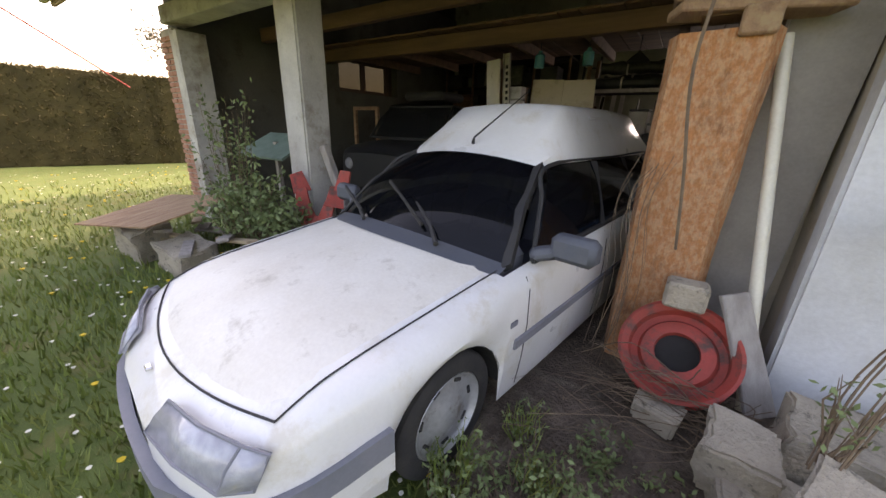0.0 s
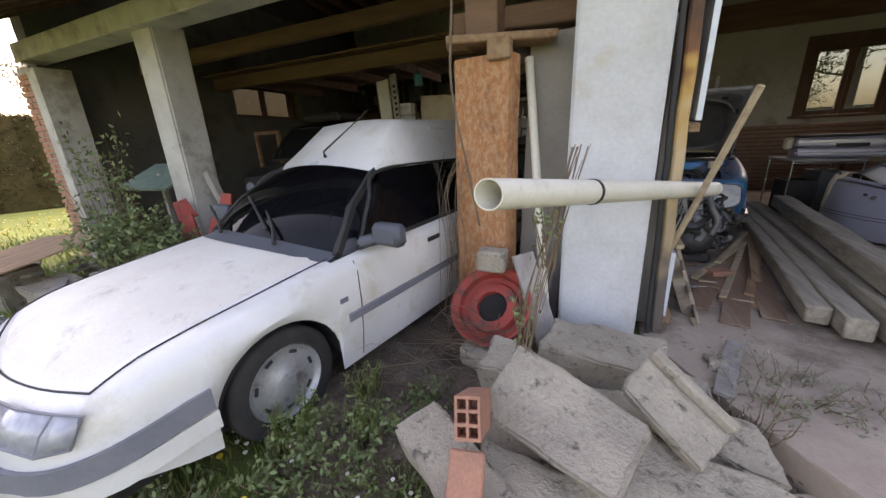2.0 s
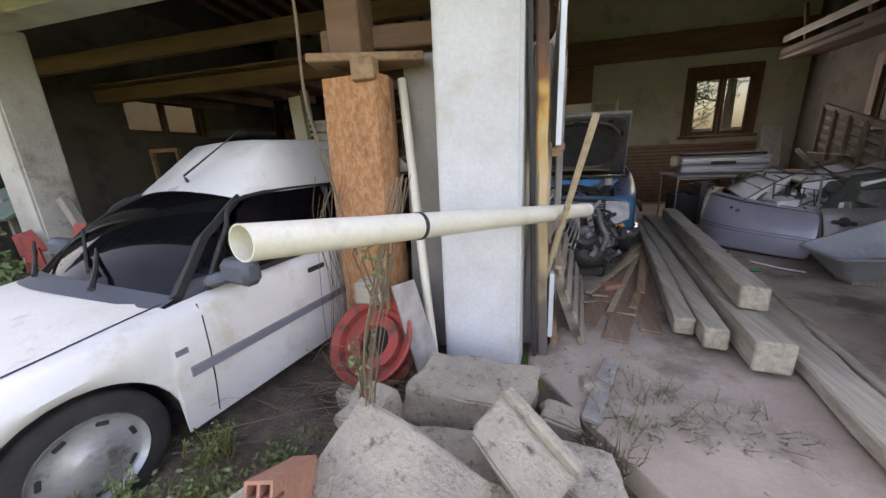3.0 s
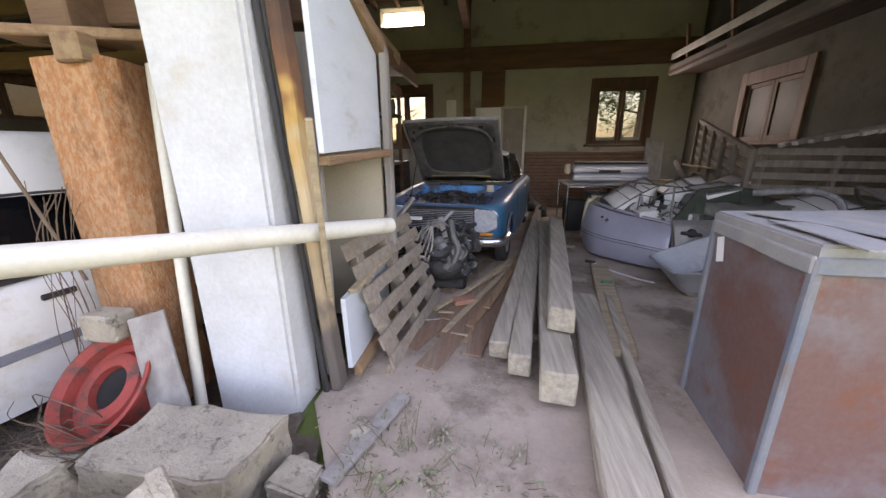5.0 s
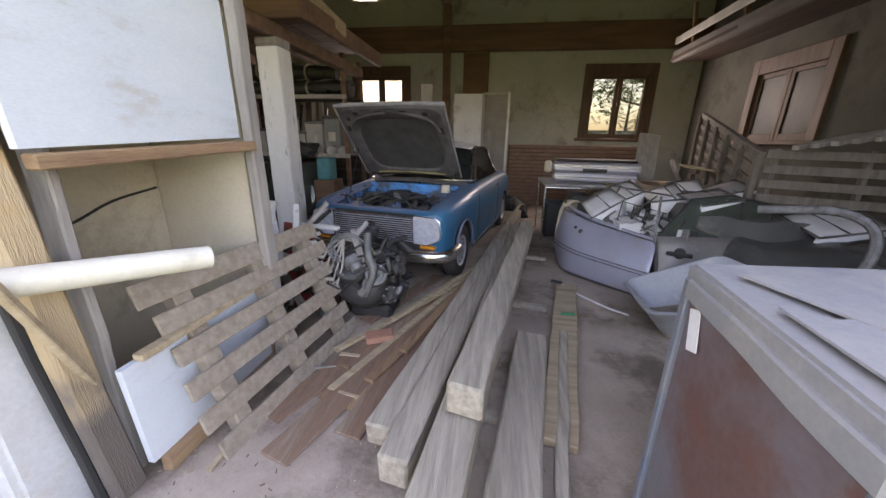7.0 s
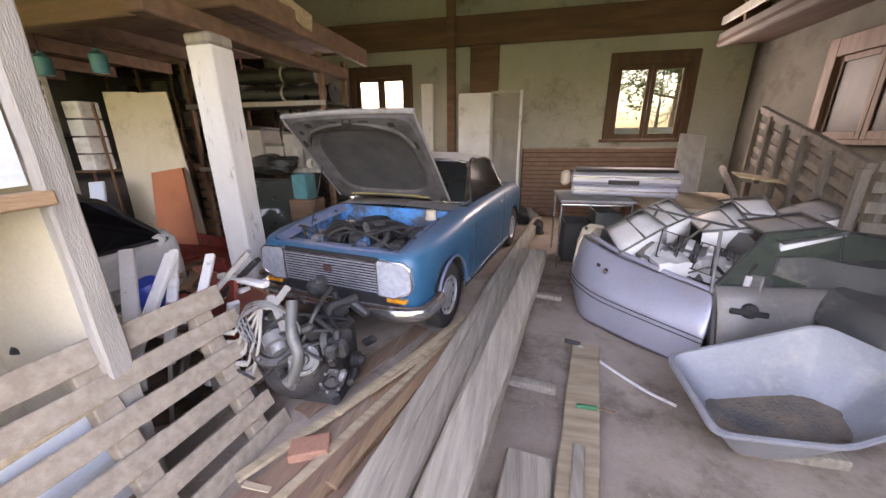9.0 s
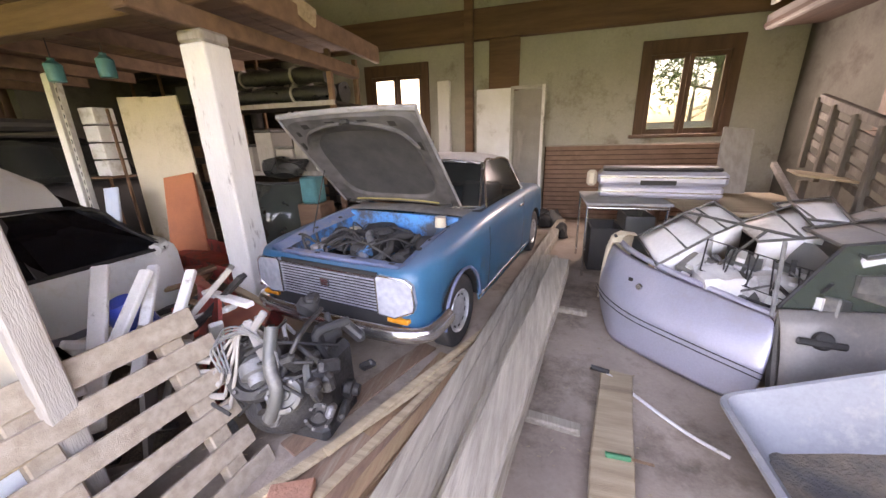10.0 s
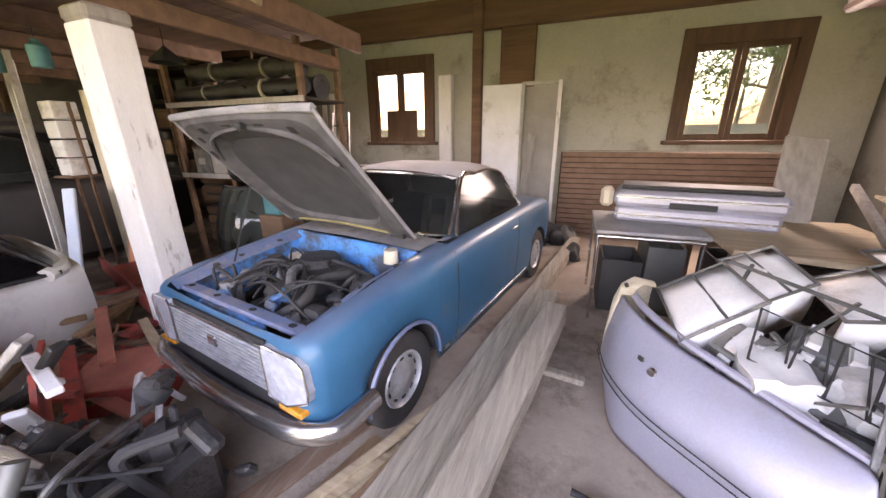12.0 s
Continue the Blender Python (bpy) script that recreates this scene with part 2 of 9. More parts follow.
M_WHITEPANEL = mat("white_insulating_panel", (0.66, 0.71, 0.76), (0.60, 0.65, 0.70), 0.5, scale=2, bump=0.06, stretch=(1, 1, 3), dirt=(0.52, 0.52, 0.50), dirt_amount=0.15)
M_CREAM = mat("cream_board", (0.55, 0.48, 0.37), (0.47, 0.41, 0.31), 0.8, scale=2, bump=0.1, dirt=(0.35, 0.29, 0.2), dirt_amount=0.25)
M_RUSTBOX = mat("rust_bleached_sheet", (0.20, 0.185, 0.20), (0.17, 0.085, 0.07), 0.6, 0.25, scale=1.6, fine=40, bump=0.15, mix=(0.42, 0.58), dirt=(0.20, 0.08, 0.05), dirt_amount=0.3, dirt_scale=3)
M_BOXEDGE = mat("faded_blue_metal_edge", (0.16, 0.19, 0.235), (0.24, 0.24, 0.25), 0.6, 0.3, scale=5, bump=0.2, dirt=(0.2, 0.15, 0.13), dirt_amount=0.2)
M_BOXTOP = mat("dusty_metal_lid", (0.36, 0.345, 0.32), (0.24, 0.25, 0.27), 0.65, 0.2, scale=3, bump=0.15)
M_STONE = mat("limestone", (0.42, 0.365, 0.285), (0.29, 0.25, 0.20), 0.95, scale=4, fine=50, bump=0.8, dirt=(0.09, 0.085, 0.065), dirt_amount=0.30, dirt_scale=15, depth=0.02)
M_RED = mat("faded_red_paint", (0.42, 0.055, 0.04), (0.28, 0.05, 0.035), 0.7, scale=5, bump=0.2, dirt=(0.10, 0.05, 0.04), dirt_amount=0.5, dirt_scale=9)
M_SALMON = mat("salmon_red_paint", (0.46, 0.15, 0.10), (0.34, 0.10, 0.07), 0.6, scale=5, bump=0.1, dirt=(0.2, 0.12, 0.09), dirt_amount=0.35, dirt_scale=7)
M_ORANGE = mat("orange_board", (0.50, 0.16, 0.07), (0.42, 0.14, 0.07), 0.7, scale=4, bump=0.1)
M_BARK = mat("flaking_orange_wood", (0.42, 0.175, 0.07), (0.52, 0.33, 0.20), 0.9, scale=26, fine=80, bump=0.8, stretch=(1.3, 1.3, 0.7), mix=(0.42, 0.58), vary=0.4, dirt=(0.20, 0.085, 0.04), dirt_amount=0.34, dirt_scale=4)
M_FIBRO = mat("grey_fibre_sheet", (0.34, 0.31, 0.28), (0.26, 0.24, 0.22), 0.9, scale=3, bump=0.2)
M_PAINTWHITE = mat("chipped_white_paint", (0.76, 0.74, 0.72), (0.68, 0.66, 0.64), 0.6, scale=4, bump=0.15, stretch=(2, 2, 0.5), dirt=(0.16, 0.12, 0.10), dirt_amount=0.12, dirt_scale=5)
M_PLASTICWRAP = mat("white_plastic_panels", (0.80, 0.80, 0.81), (0.70, 0.69, 0.69), 0.5, scale=3, bump=0.1, dirt=(0.4, 0.36, 0.32), dirt_amount=0.3)
M_GREYWOOD = mat("old_grey_board", (0.36, 0.33, 0.30), (0.25, 0.22, 0.20), 0.9, scale=4, bump=0.5, stretch=(4, 4, 0.5))
M_TEAL = mat("teal_plastic", (0.04, 0.22, 0.25), None, 0.5)
M_BLUEPLASTIC = mat("pale_blue_sack", (0.42, 0.50, 0.62), (0.5, 0.55, 0.62), 0.7)
M_GLASS = glass("window_glass", (0.38, 0.42, 0.43))
M_CARGLASS = glass("dark_car_glass", (0.05, 0.055, 0.07), 0.05, 0.62)
M_DUSTGLASS = glass("dusty_car_glass", (0.20, 0.22, 0.22), 0.12, 0.72)


def stained_post():
    """Old timber: rusty brown at its head, yellow-cream in the middle, grey and rotten at its foot."""
    m = mat("stained_split_post", (0.5, 0.4, 0.25), (0.3, 0.2, 0.12), 0.85, scale=4, fine=40, bump=0.7, stretch=(6, 6, 0.4))
    n, l = m.node_tree.nodes, m.node_tree.links
    co = n.new("ShaderNodeTexCoord")
    sep = n.new("ShaderNodeSeparateXYZ")
    noi = n.new("ShaderNodeTexNoise")
    noi.inputs["Scale"].default_value = 5.0
    add = n.new("ShaderNodeMath")
    add.operation = "MULTIPLY_ADD"
    add.inputs[1].default_value = 0.9
    l.new(co.outputs["Object"], sep.inputs[0])
    l.new(co.outputs["Object"], noi.inputs["Vector"])
    l.new(noi.outputs["Fac"], add.inputs[0])
    l.new(sep.outputs["Z"], add.inputs[2])
    rng_ = n.new("ShaderNodeMapRange")
    rng_.inputs["From Min"].default_value, rng_.inputs["From Max"].default_value = 0.3, 2.55
    l.new(add.outputs[0], rng_.inputs["Value"])
    ramp = n.new("ShaderNodeValToRGB")
    e = ramp.color_ramp.elements
    e[0].position, e[0].color = 0.25, (0.15, 0.13, 0.12, 1)
    e[1].position, e[1].color = 0.34, (0.42, 0.33, 0.22, 1)
    for p, c in ((0.62, (0.62, 0.49, 0.32)), (0.74, (0.58, 0.36, 0.12)), (0.80, (0.26, 0.12, 0.06)), (0.93, (0.10, 0.06, 0.045))):
        k = e.new(p)
        k.color = (*c, 1)
    l.new(rng_.outputs["Result"], ramp.inputs["Fac"])
    mix = n.new("ShaderNodeMix")
    mix.data_type, mix.blend_type = "RGBA", "MULTIPLY"
    mix.inputs["Factor"].default_value = 0.55
    bs = next(k for k in n if k.type == "BSDF_PRINCIPLED")
    grain = bs.inputs["Base Color"].links[0].from_socket
    bright = n.new("ShaderNodeBrightContrast")
    bright.inputs["Bright"].default_value = 0.45
    l.new(grain, bright.inputs["Color"])
    l.new(ramp.outputs["Color"], mix.inputs[6])
    l.new(bright.outputs["Color"], mix.inputs[7])
    l.new(mix.outputs[2], bs.inputs["Base Color"])
    return m


M_POSTSTAIN = stained_post()
M_DARKPLANK = mat("red_brown_plank", (0.27, 0.165, 0.11), (0.17, 0.095, 0.065), 0.85, scale=4, fine=40, bump=0.6, stretch=(5, 0.4, 5), dirt=(0.33, 0.26, 0.19), dirt_amount=0.4, vary=0.3)


# ---- builders ----
def part(name, bm, material, parent=None, label="", smooth=False, world=False):
    """Links a bmesh as one mesh object under a thing or part. world: its points are given in the world's metres."""
    me = bpy.data.meshes.new(name)
    if world and parent is not None:
        m, o = Matrix.Identity(4), parent
        while o is not None:
            m = o.matrix_basis @ m
            o = o.parent
        bm.transform(m.inverted())
    bmesh.ops.recalc_face_normals(bm, faces=bm.faces)
    if smooth:
        for f in bm.faces:
            f.smooth = True
    bm.to_mesh(me)
    bm.free()
    me.materials.append(material)
    if smooth:
        me.set_sharp_from_angle(angle=radians(38))
    ob = new(name, me)
    ob.parent = parent
    return tagged(ob, label)


def thing(name, label, category, at=(0, 0, 0), turn=0.0, group=""):
    ob = new(name)
    ob.empty_display_size = 0.1
    ob.matrix_basis = pose(*at, 0, 0, turn)
    return tagged(ob, label, category, group)


def box_into(bm, m, size, bevel=0.0):
    """A box of that size, centred at m, with bevelled edges."""
    r = bmesh.ops.create_cube(bm, size=1, matrix=m @ Matrix.Diagonal((*size, 1)))
    if bevel:
        es = {e for v in r["verts"] for e in v.link_edges}
        bmesh.ops.bevel(bm, geom=list(es), offset=bevel, segments=1, affect="EDGES", clamp_overlap=True)
    return bm


def box(lo, hi, bevel=0.006):
    bm = bmesh.new()
    c = [(a + b) / 2 for a, b in zip(lo, hi)]
    return box_into(bm, Matrix.Translation(c), [abs(b - a) for a, b in zip(lo, hi)], bevel)


def frame_of(a, b, up=(0, 0, 1)):
    """A pose at the middle of a-b whose y runs along it and whose z is as near up as can be."""
    a, b = Vector(a), Vector(b)
    y = (b - a).normalized()
    x = y.cross(Vector(up))
    x = (x if x.length > 1e-4 else y.cross(Vector((1, 0, 0)))).normalized()
    z = x.cross(y)
    m = Matrix((x, y, z)).transposed().to_4x4()
    m.translation = (a + b) / 2
    return m


def beam(a, b, w, h, bevel=0.008, up=(0, 0, 1), bm=None, rough=0.0):
    """A squared timber from a to b, w wide and h deep; rough: how uneven it is."""
    bm = bm or bmesh.new()
    n0 = len(bm.verts)
    length = (Vector(b) - Vector(a)).length
    box_into(bm, frame_of(a, b, up), (w, length, h), bevel)
    if rough:
        bm.edges.ensure_lookup_table()
        es = [e for e in bm.edges if e.calc_length() > length * 0.6]
        bmesh.ops.subdivide_edges(bm, edges=es, cuts=10, use_grid_fill=True)
        bm.verts.ensure_lookup_table()
        for v in bm.verts[n0:]:
            v.co += Vector(noise.noise_vector(v.co * 4.0)) * rough
    return bm


def rod(a, b, r, r2=None, seg=12, bm=None, caps=True):
    bm = bm or bmesh.new()
    a, b = Vector(a), Vector(b)
    q = (b - a).to_track_quat("Z", "Y").to_matrix().to_4x4()
    q.translation = (a + b) / 2
    bmesh.ops.create_cone(bm, cap_ends=caps, segments=seg, radius1=r, radius2=r if r2 is None else r2, depth=(b - a).length, matrix=q)
    return bm


def tube(points, r, seg=8, bm=None, closed=False):
    """A round bar or hose through the points."""
    bm = bm or bmesh.new()
    pts = [Vector(p) for p in points]
    rings = []
    n = len(pts)
    nrm = None
    for i, p in enumerate(pts):
        d = (pts[(i + 1) % n] - pts[i - 1]) if closed else (pts[min(i + 1, n - 1)] - pts[max(i - 1, 0)])
        d.normalize()
        if nrm is None:
            nrm = d.orthogonal().normalized()
        nrm = (nrm - d * nrm.dot(d)).normalized()
        o = d.cross(nrm)
        rad = r[i] if isinstance(r, (list, tuple)) else r
        rings.append([bm.verts.new(p + (nrm * math.cos(2 * math.pi * k / seg) + o * math.sin(2 * math.pi * k / seg)) * rad) for k in range(seg)])
    pairs = list(zip(rings, rings[1:])) + ([(rings[-1], rings[0])] if closed else [])
    for A, B in pairs:
        for k in range(seg):
            bm.faces.new((A[k], A[(k + 1) % seg], B[(k + 1) % seg], B[k]))
    if not closed:
        bm.faces.new(rings[0][::-1])
        bm.faces.new(rings[-1])
    return bm


def ease(pts, steps=6):
    """A smooth run through the points (Catmull-Rom)."""
    P = [Vector(p) for p in pts]
    P = [P[0] * 2 - P[1]] + P + [P[-1] * 2 - P[-2]]
    out = []
    for i in range(1, len(P) - 2):
        for s in range(steps):
            t = s / steps
            a, b, c, d = P[i - 1:i + 3]
            out.append(0.5 * ((2 * b) + (c - a) * t + (2 * a - 5 * b + 4 * c - d) * t * t + (3 * b - a - 3 * c + d) * t ** 3))
    return out + [P[-2]]


def lathe(profile, m=None, seg=32, bm=None):
    """Turns (radius, height) points about the local z of m."""
    bm = bm or bmesh.new()
    m = m or Matrix.Identity(4)
    rings = [[bm.verts.new(m @ Vector((r * math.cos(2 * math.pi * k / seg), r * math.sin(2 * math.pi * k / seg), z))) for k in range(seg)] for r, z in profile]
    for A, B in zip(rings, rings[1:]):
        for k in range(seg):
            bm.faces.new((A[k], A[(k + 1) % seg], B[(k + 1) % seg], B[k]))
    return bm


def slab_from(outline, thick, m=None, bm=None, bevel=0.0):
    """A flat sheet with that (x, y) outline, thick along z, at the pose m."""
    bm = bm or bmesh.new()
    m = m or Matrix.Identity(4)
    lo = [bm.verts.new(m @ Vector((x, y, 0))) for x, y in outline]
    hi = [bm.verts.new(m @ Vector((x, y, thick))) for x, y in outline]
    n = len(lo)
    bm.faces.new(lo[::-1])
    bm.faces.new(hi)
    es = []
    for k in range(n):
        bm.faces.new((lo[k], lo[(k + 1) % n], hi[(k + 1) % n], hi[k]))
    if bevel:
        es = [e for e in bm.edges if all(v in hi for v in e.verts)]
        bmesh.ops.bevel(bm, geom=es, offset=bevel, segments=2, affect="EDGES", clamp_overlap=True)
    return bm


def wall(name, axis, at, thick, span, z0, z1, holes, material, label=""):
    """A wall along x or y with openings (a0, a1, z0, z1) cut through it."""
    us = sorted({span[0], span[1], *[h[0] for h in holes], *[h[1] for h in holes]})
    zs = sorted({z0, z1, *[h[2] for h in holes], *[h[3] for h in holes]})
    bm = bmesh.new()
    solid = lambda i, j: 0 <= i < len(us) - 1 and 0 <= j < len(zs) - 1 and not any(
        h[0] < (us[i] + us[i + 1]) / 2 < h[1] and h[2] < (zs[j] + zs[j + 1]) / 2 < h[3] for h in holes)
    P = (lambda u, w, z: (u, w, z)) if axis == "x" else (lambda u, w, z: (w, u, z))
    vs = {}

    def v(i, k, j):
        if (i, k, j) not in vs:
            vs[i, k, j] = bm.verts.new(P(us[i], at + k * thick, zs[j]))
        return vs[i, k, j]
    for i in range(len(us) - 1):
        for j in range(len(zs) - 1):
            if not solid(i, j):
                continue
            for k in (0, 1):
                bm.faces.new([v(i, k, j), v(i + 1, k, j), v(i + 1, k, j + 1), v(i, k, j + 1)])
            for (di, dj), (a, b) in {(-1, 0): ((i, j), (i, j + 1)), (1, 0): ((i + 1, j), (i + 1, j + 1)), (0, -1): ((i, j), (i + 1, j)), (0, 1): ((i, j + 1), (i + 1, j + 1))}.items():
                if not solid(i + di, j + dj):
                    bm.faces.new([v(a[0], 0, a[1]), v(b[0], 0, b[1]), v(b[0], 1, b[1]), v(a[0], 1, a[1])])
    ob = part(name, bm, material)
    return tagged(ob, label, "wall", kind="structure")


# ---- ground and shell of the barn ----
def ground_height(x, y):
    t = min(1, max(0, (y - 1.5) / 0.9)) * min(1, max(0, (x - 0.3) / 0.9))
    return LAWN + 0.15 * t * t * (3 - 2 * t) + (0.03 * noise.noise(Vector((x * 0.9, y * 0.9, 0))) if y < 2.2 and x > -60 else 0)


def lines(lo, hi, near_lo, near_hi, fine):
    a = [lo, lo / 3, lo / 8]
    c, out = near_lo, []
    while c < near_hi:
        out.append(c)
        c += fine
    return sorted(set([v for v in a if v < near_lo] + out + [near_hi] + [v for v in (hi / 8, hi / 3, hi) if v > near_hi]))


bm = bmesh.new()
gx, gy = lines(-900, 900, -22, 9, 0.25), lines(-900, 900, -8, 12, 0.25)
gv = [[bm.verts.new((x, y, ground_height(x, y))) for x in gx] for y in gy]
for j in range(len(gy) - 1):
    for i in range(len(gx) - 1):
        bm.faces.new((gv[j][i], gv[j][i + 1], gv[j + 1][i + 1], gv[j + 1][i]))
ground = tagged(part("ground", bm, M_GRASS, smooth=True), "mown green lawn with small yellow and white flowers", "lawn", kind="structure")


def flat_patch(name, outline, material, label, category, lift=0.02, z=None, step=0.12):
    """A patch of soil with an uneven edge that follows the ground."""
    xs, ys = [p[0] for p in outline], [p[1] for p in outline]
    bm = bmesh.new()
    inside = lambda x, y: sum(1 for (a, b), (c, d) in zip(outline, outline[1:] + outline[:1]) if (b > y) != (d > y) and x < (c - a) * (y - b) / (d - b) + a) % 2
    vs = {}

    def v(i, j):
        if (i, j) not in vs:
            x, y = min(xs) + i * step, min(ys) + j * step
            dx = noise.noise(Vector((x * 3, y * 3, 5))) * 0.1
            vs[i, j] = bm.verts.new((x + dx, y + dx, (ground_height(x, y) if z is None else z) + lift + 0.02 * noise.noise(Vector((x * 5, y * 5, 1)))))
        return vs[i, j]
    for i in range(int((max(xs) - min(xs)) / step) + 1):
        for j in range(int((max(ys) - min(ys)) / step) + 1):
            x, y = min(xs) + (i + 0.5) * step, min(ys) + (j + 0.5) * step
            if inside(x + 0.25 * noise.noise(Vector((x * 2, y * 2, 9))), y + 0.25 * noise.noise(Vector((x * 2, y * 2, 3)))):
                bm.faces.new((v(i, j), v(i + 1, j), v(i + 1, j + 1), v(i, j + 1)))
    return tagged(part(name, bm, material, smooth=True), label, category, kind="structure")


flat_patch("dirt_ground", [(-0.75, 1.1), (-0.1, 0.4), (0.6, 0.2), (3.2, 0.3), (6.6, 0.5), (6.6, 1.0), (1.9, 1.05), (1.36, 1.86), (1.05, 2.35), (1.05, 4.4), (0.22, 4.6), (0.22, 10.1), (-6.4, 10.1), (-6.4, 2.6), (-2.6, 2.2)], M_DIRT, "dark trampled dirt with twigs under the barn", "soil", 0.03)
bm = slab_from([(1.10, 2.35), (1.42, 1.86), (1.95, 1.10), (6.7, 1.05), (6.7, 10.2), (0.25, 10.2), (0.25, 4.6), (1.10, 4.4)], 0.24, pose(0, 0, SLAB - 0.24), bevel=0.012)
tagged(part("floor", bm, M_CONC), "dusty stained concrete floor slab", "floor", kind="structure")

WIN_C, WIN_L = (4.43, 5.86, 1.57, 3.07), (-0.81, 0.55, 1.57, 3.07)
BARN_L, BARN_R, REAR = -6.6, 6.7, 10.2
wall("wall_north", "x", REAR, 0.35, (BARN_L - 0.3, BARN_R + 0.3), -0.2, 4.95, [WIN_C, WIN_L, (-0.72, 0.36, 4.40, 4.8)], M_PLASTER, "dusty green-grey rendered rear wall of the barn")
WIN_E = (6.95, 8.45, 1.55, 2.75)
wall("wall_east", "y", BARN_R, 0.3, (2.2, REAR), -0.2, 5.0, [WIN_E], M_SIDESHADE, "green-grey rendered side wall of the barn, coloured darker for shade")
# unseen wall added to keep sky light off the east wall
wall("wall_south", "x", 2.35, 0.2, (5.0, BARN_R), -0.2, 3.3, [], M_PLASTER, "unseen plain wall added at the barn front to block sky light")
WIN_W = (5.55, 7.45, 2.08, 3.02)
wall("wall_west", "y", BARN_L - 0.3, 0.3, (2.6, REAR), -0.2, 4.4, [WIN_W], M_SIDESHADE, "rendered side wall of the car bay, coloured darker for shade")

# gables, with the roof's shade painted in as dark plaster
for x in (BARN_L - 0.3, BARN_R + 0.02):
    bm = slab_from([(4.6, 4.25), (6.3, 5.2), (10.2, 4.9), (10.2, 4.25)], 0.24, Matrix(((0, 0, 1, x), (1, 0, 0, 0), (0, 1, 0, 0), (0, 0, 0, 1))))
    tagged(part("gable", bm, M_SHADEPLASTER), "gable wall under the roof, coloured dark for shade", "wall", kind="structure")

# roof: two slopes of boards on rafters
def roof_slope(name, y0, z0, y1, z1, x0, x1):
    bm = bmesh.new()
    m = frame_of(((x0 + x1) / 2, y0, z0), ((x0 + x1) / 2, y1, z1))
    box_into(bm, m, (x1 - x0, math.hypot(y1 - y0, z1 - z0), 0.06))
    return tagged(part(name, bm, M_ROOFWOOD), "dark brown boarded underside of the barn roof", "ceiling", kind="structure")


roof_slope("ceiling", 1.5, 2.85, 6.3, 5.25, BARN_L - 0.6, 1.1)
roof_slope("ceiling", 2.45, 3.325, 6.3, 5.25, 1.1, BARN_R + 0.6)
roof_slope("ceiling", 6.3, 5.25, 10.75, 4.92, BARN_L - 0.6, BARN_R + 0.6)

# ---- front of the barn ----
bm = slab_from([(0.55, 2.27), (1.04, 2.29), (1.06, 2.52), (0.57, 2.50)], 3.0, pose(0, 0, -0.1), bevel=0)
bmesh.ops.bevel(bm, geom=[e for e in bm.edges if abs(e.verts[0].co.z - e.verts[1].co.z) > 1], offset=0.02, segments=2, affect="EDGES")
tagged(part("pillar", bm, M_WHITEWALL, smooth=True), "whitewashed square concrete pillar of the barn front", "pillar", kind="structure")
bm = slab_from([(-4.02, 2.5), (-3.66, 2.5), (-3.66, 2.86), (-4.02, 2.86)], 2.9, pose(0, 0, -0.2))
bmesh.ops.bevel(bm, geom=[e for e in bm.edges if abs(e.verts[0].co.z - e.verts[1].co.z) > 1], offset=0.02, segments=2, affect="EDGES")
tagged(part("pillar", bm, M_GREYPOST, smooth=True), "cracked grey rendered pillar between the car bays", "pillar", kind="structure")
bm = slab_from([(-6.45, 2.42), (-6.22, 2.42), (-6.22, 2.8), (-6.45, 2.8)], 2.75, pose(0, 0, -0.2))
tagged(part("pillar", bm, M_GREYPOST), "pale rendered jamb beside the brick corner", "pillar", kind="structure")
brick_corner = tagged(part("brick_pier", slab_from([(-6.83, 2.46), (-6.452, 2.46), (-6.452, 2.9), (-6.83, 2.9)], 2.8, pose(0, 0, -0.2)), M_MORTAR), "brick corner pier of the barn with pale mortar", "pier", kind="structure")
tagged(part("front_beam", beam((1.06, 2.62, 3.30), (BARN_R, 2.62, 3.30), 0.2, 0.24, 0.01), M_BEAMWOOD), "brown lintel beam over the open right bay", "beam", kind="structure")
tagged(part("front_beam", beam((BARN_L, 2.55, 2.76), (1.04, 2.55, 2.76), 0.3, 0.22, 0.01), M_GREYPOST), "grey lintel beam along the barn front", "beam", kind="structure")
tagged(part("fascia", beam((BARN_L - 0.65, 1.48, 2.80), (1.1, 1.48, 2.80), 0.04, 0.18, 0.004), M_ROOFTILE), "weathered wooden eaves board with gutter", "eaves", kind="structure")
tagged(part("gutter", rod((BARN_L - 0.7, 1.40, 2.80), (1.15, 1.40, 2.80), 0.065), M_GREYPOST, smooth=True), "grey half-round gutter along the eaves", "gutter", kind="structure")
bm = bmesh.new()
for i in range(24):
    x = BARN_L + 0.1 + i * 0.57
    ya = 1.55 if x < 1.1 else 2.5
    beam((x, ya, 2.79 + (ya - 1.55) * 0.495), (x, 6.3, 5.14), 0.08, 0.12, 0, bm=bm)
    beam((x, 6.3, 5.14), (x, 10.19, 4.84), 0.08, 0.12, 0, bm=bm)
tagged(part("rafters", bm, M_BEAMWOOD), "dark rafters under the barn roof", "rafters", kind="structure")

# rear wall timbers
tagged(part("wall_beam", beam((BARN_L, 10.12, 3.58), (BARN_R, 10.12, 3.58), 0.16, 0.50, 0.01, rough=0.01), M_BEAMWOOD), "long brown wall beam across the rear wall", "beam", kind="structure")
tagged(part("post", box((1.80, 10.08, 2.36), (2.36, 10.2, 3.33), 0.01), M_BEAMWOOD), "brown board panel under the wall beam", "panel", kind="structure")
tagged(part("post", box((1.36, 9.92, 0.04), (1.52, 10.06, 4.95), 0.01), M_BEAMWOOD), "dark timber post before the rear wall", "post", kind="structure")
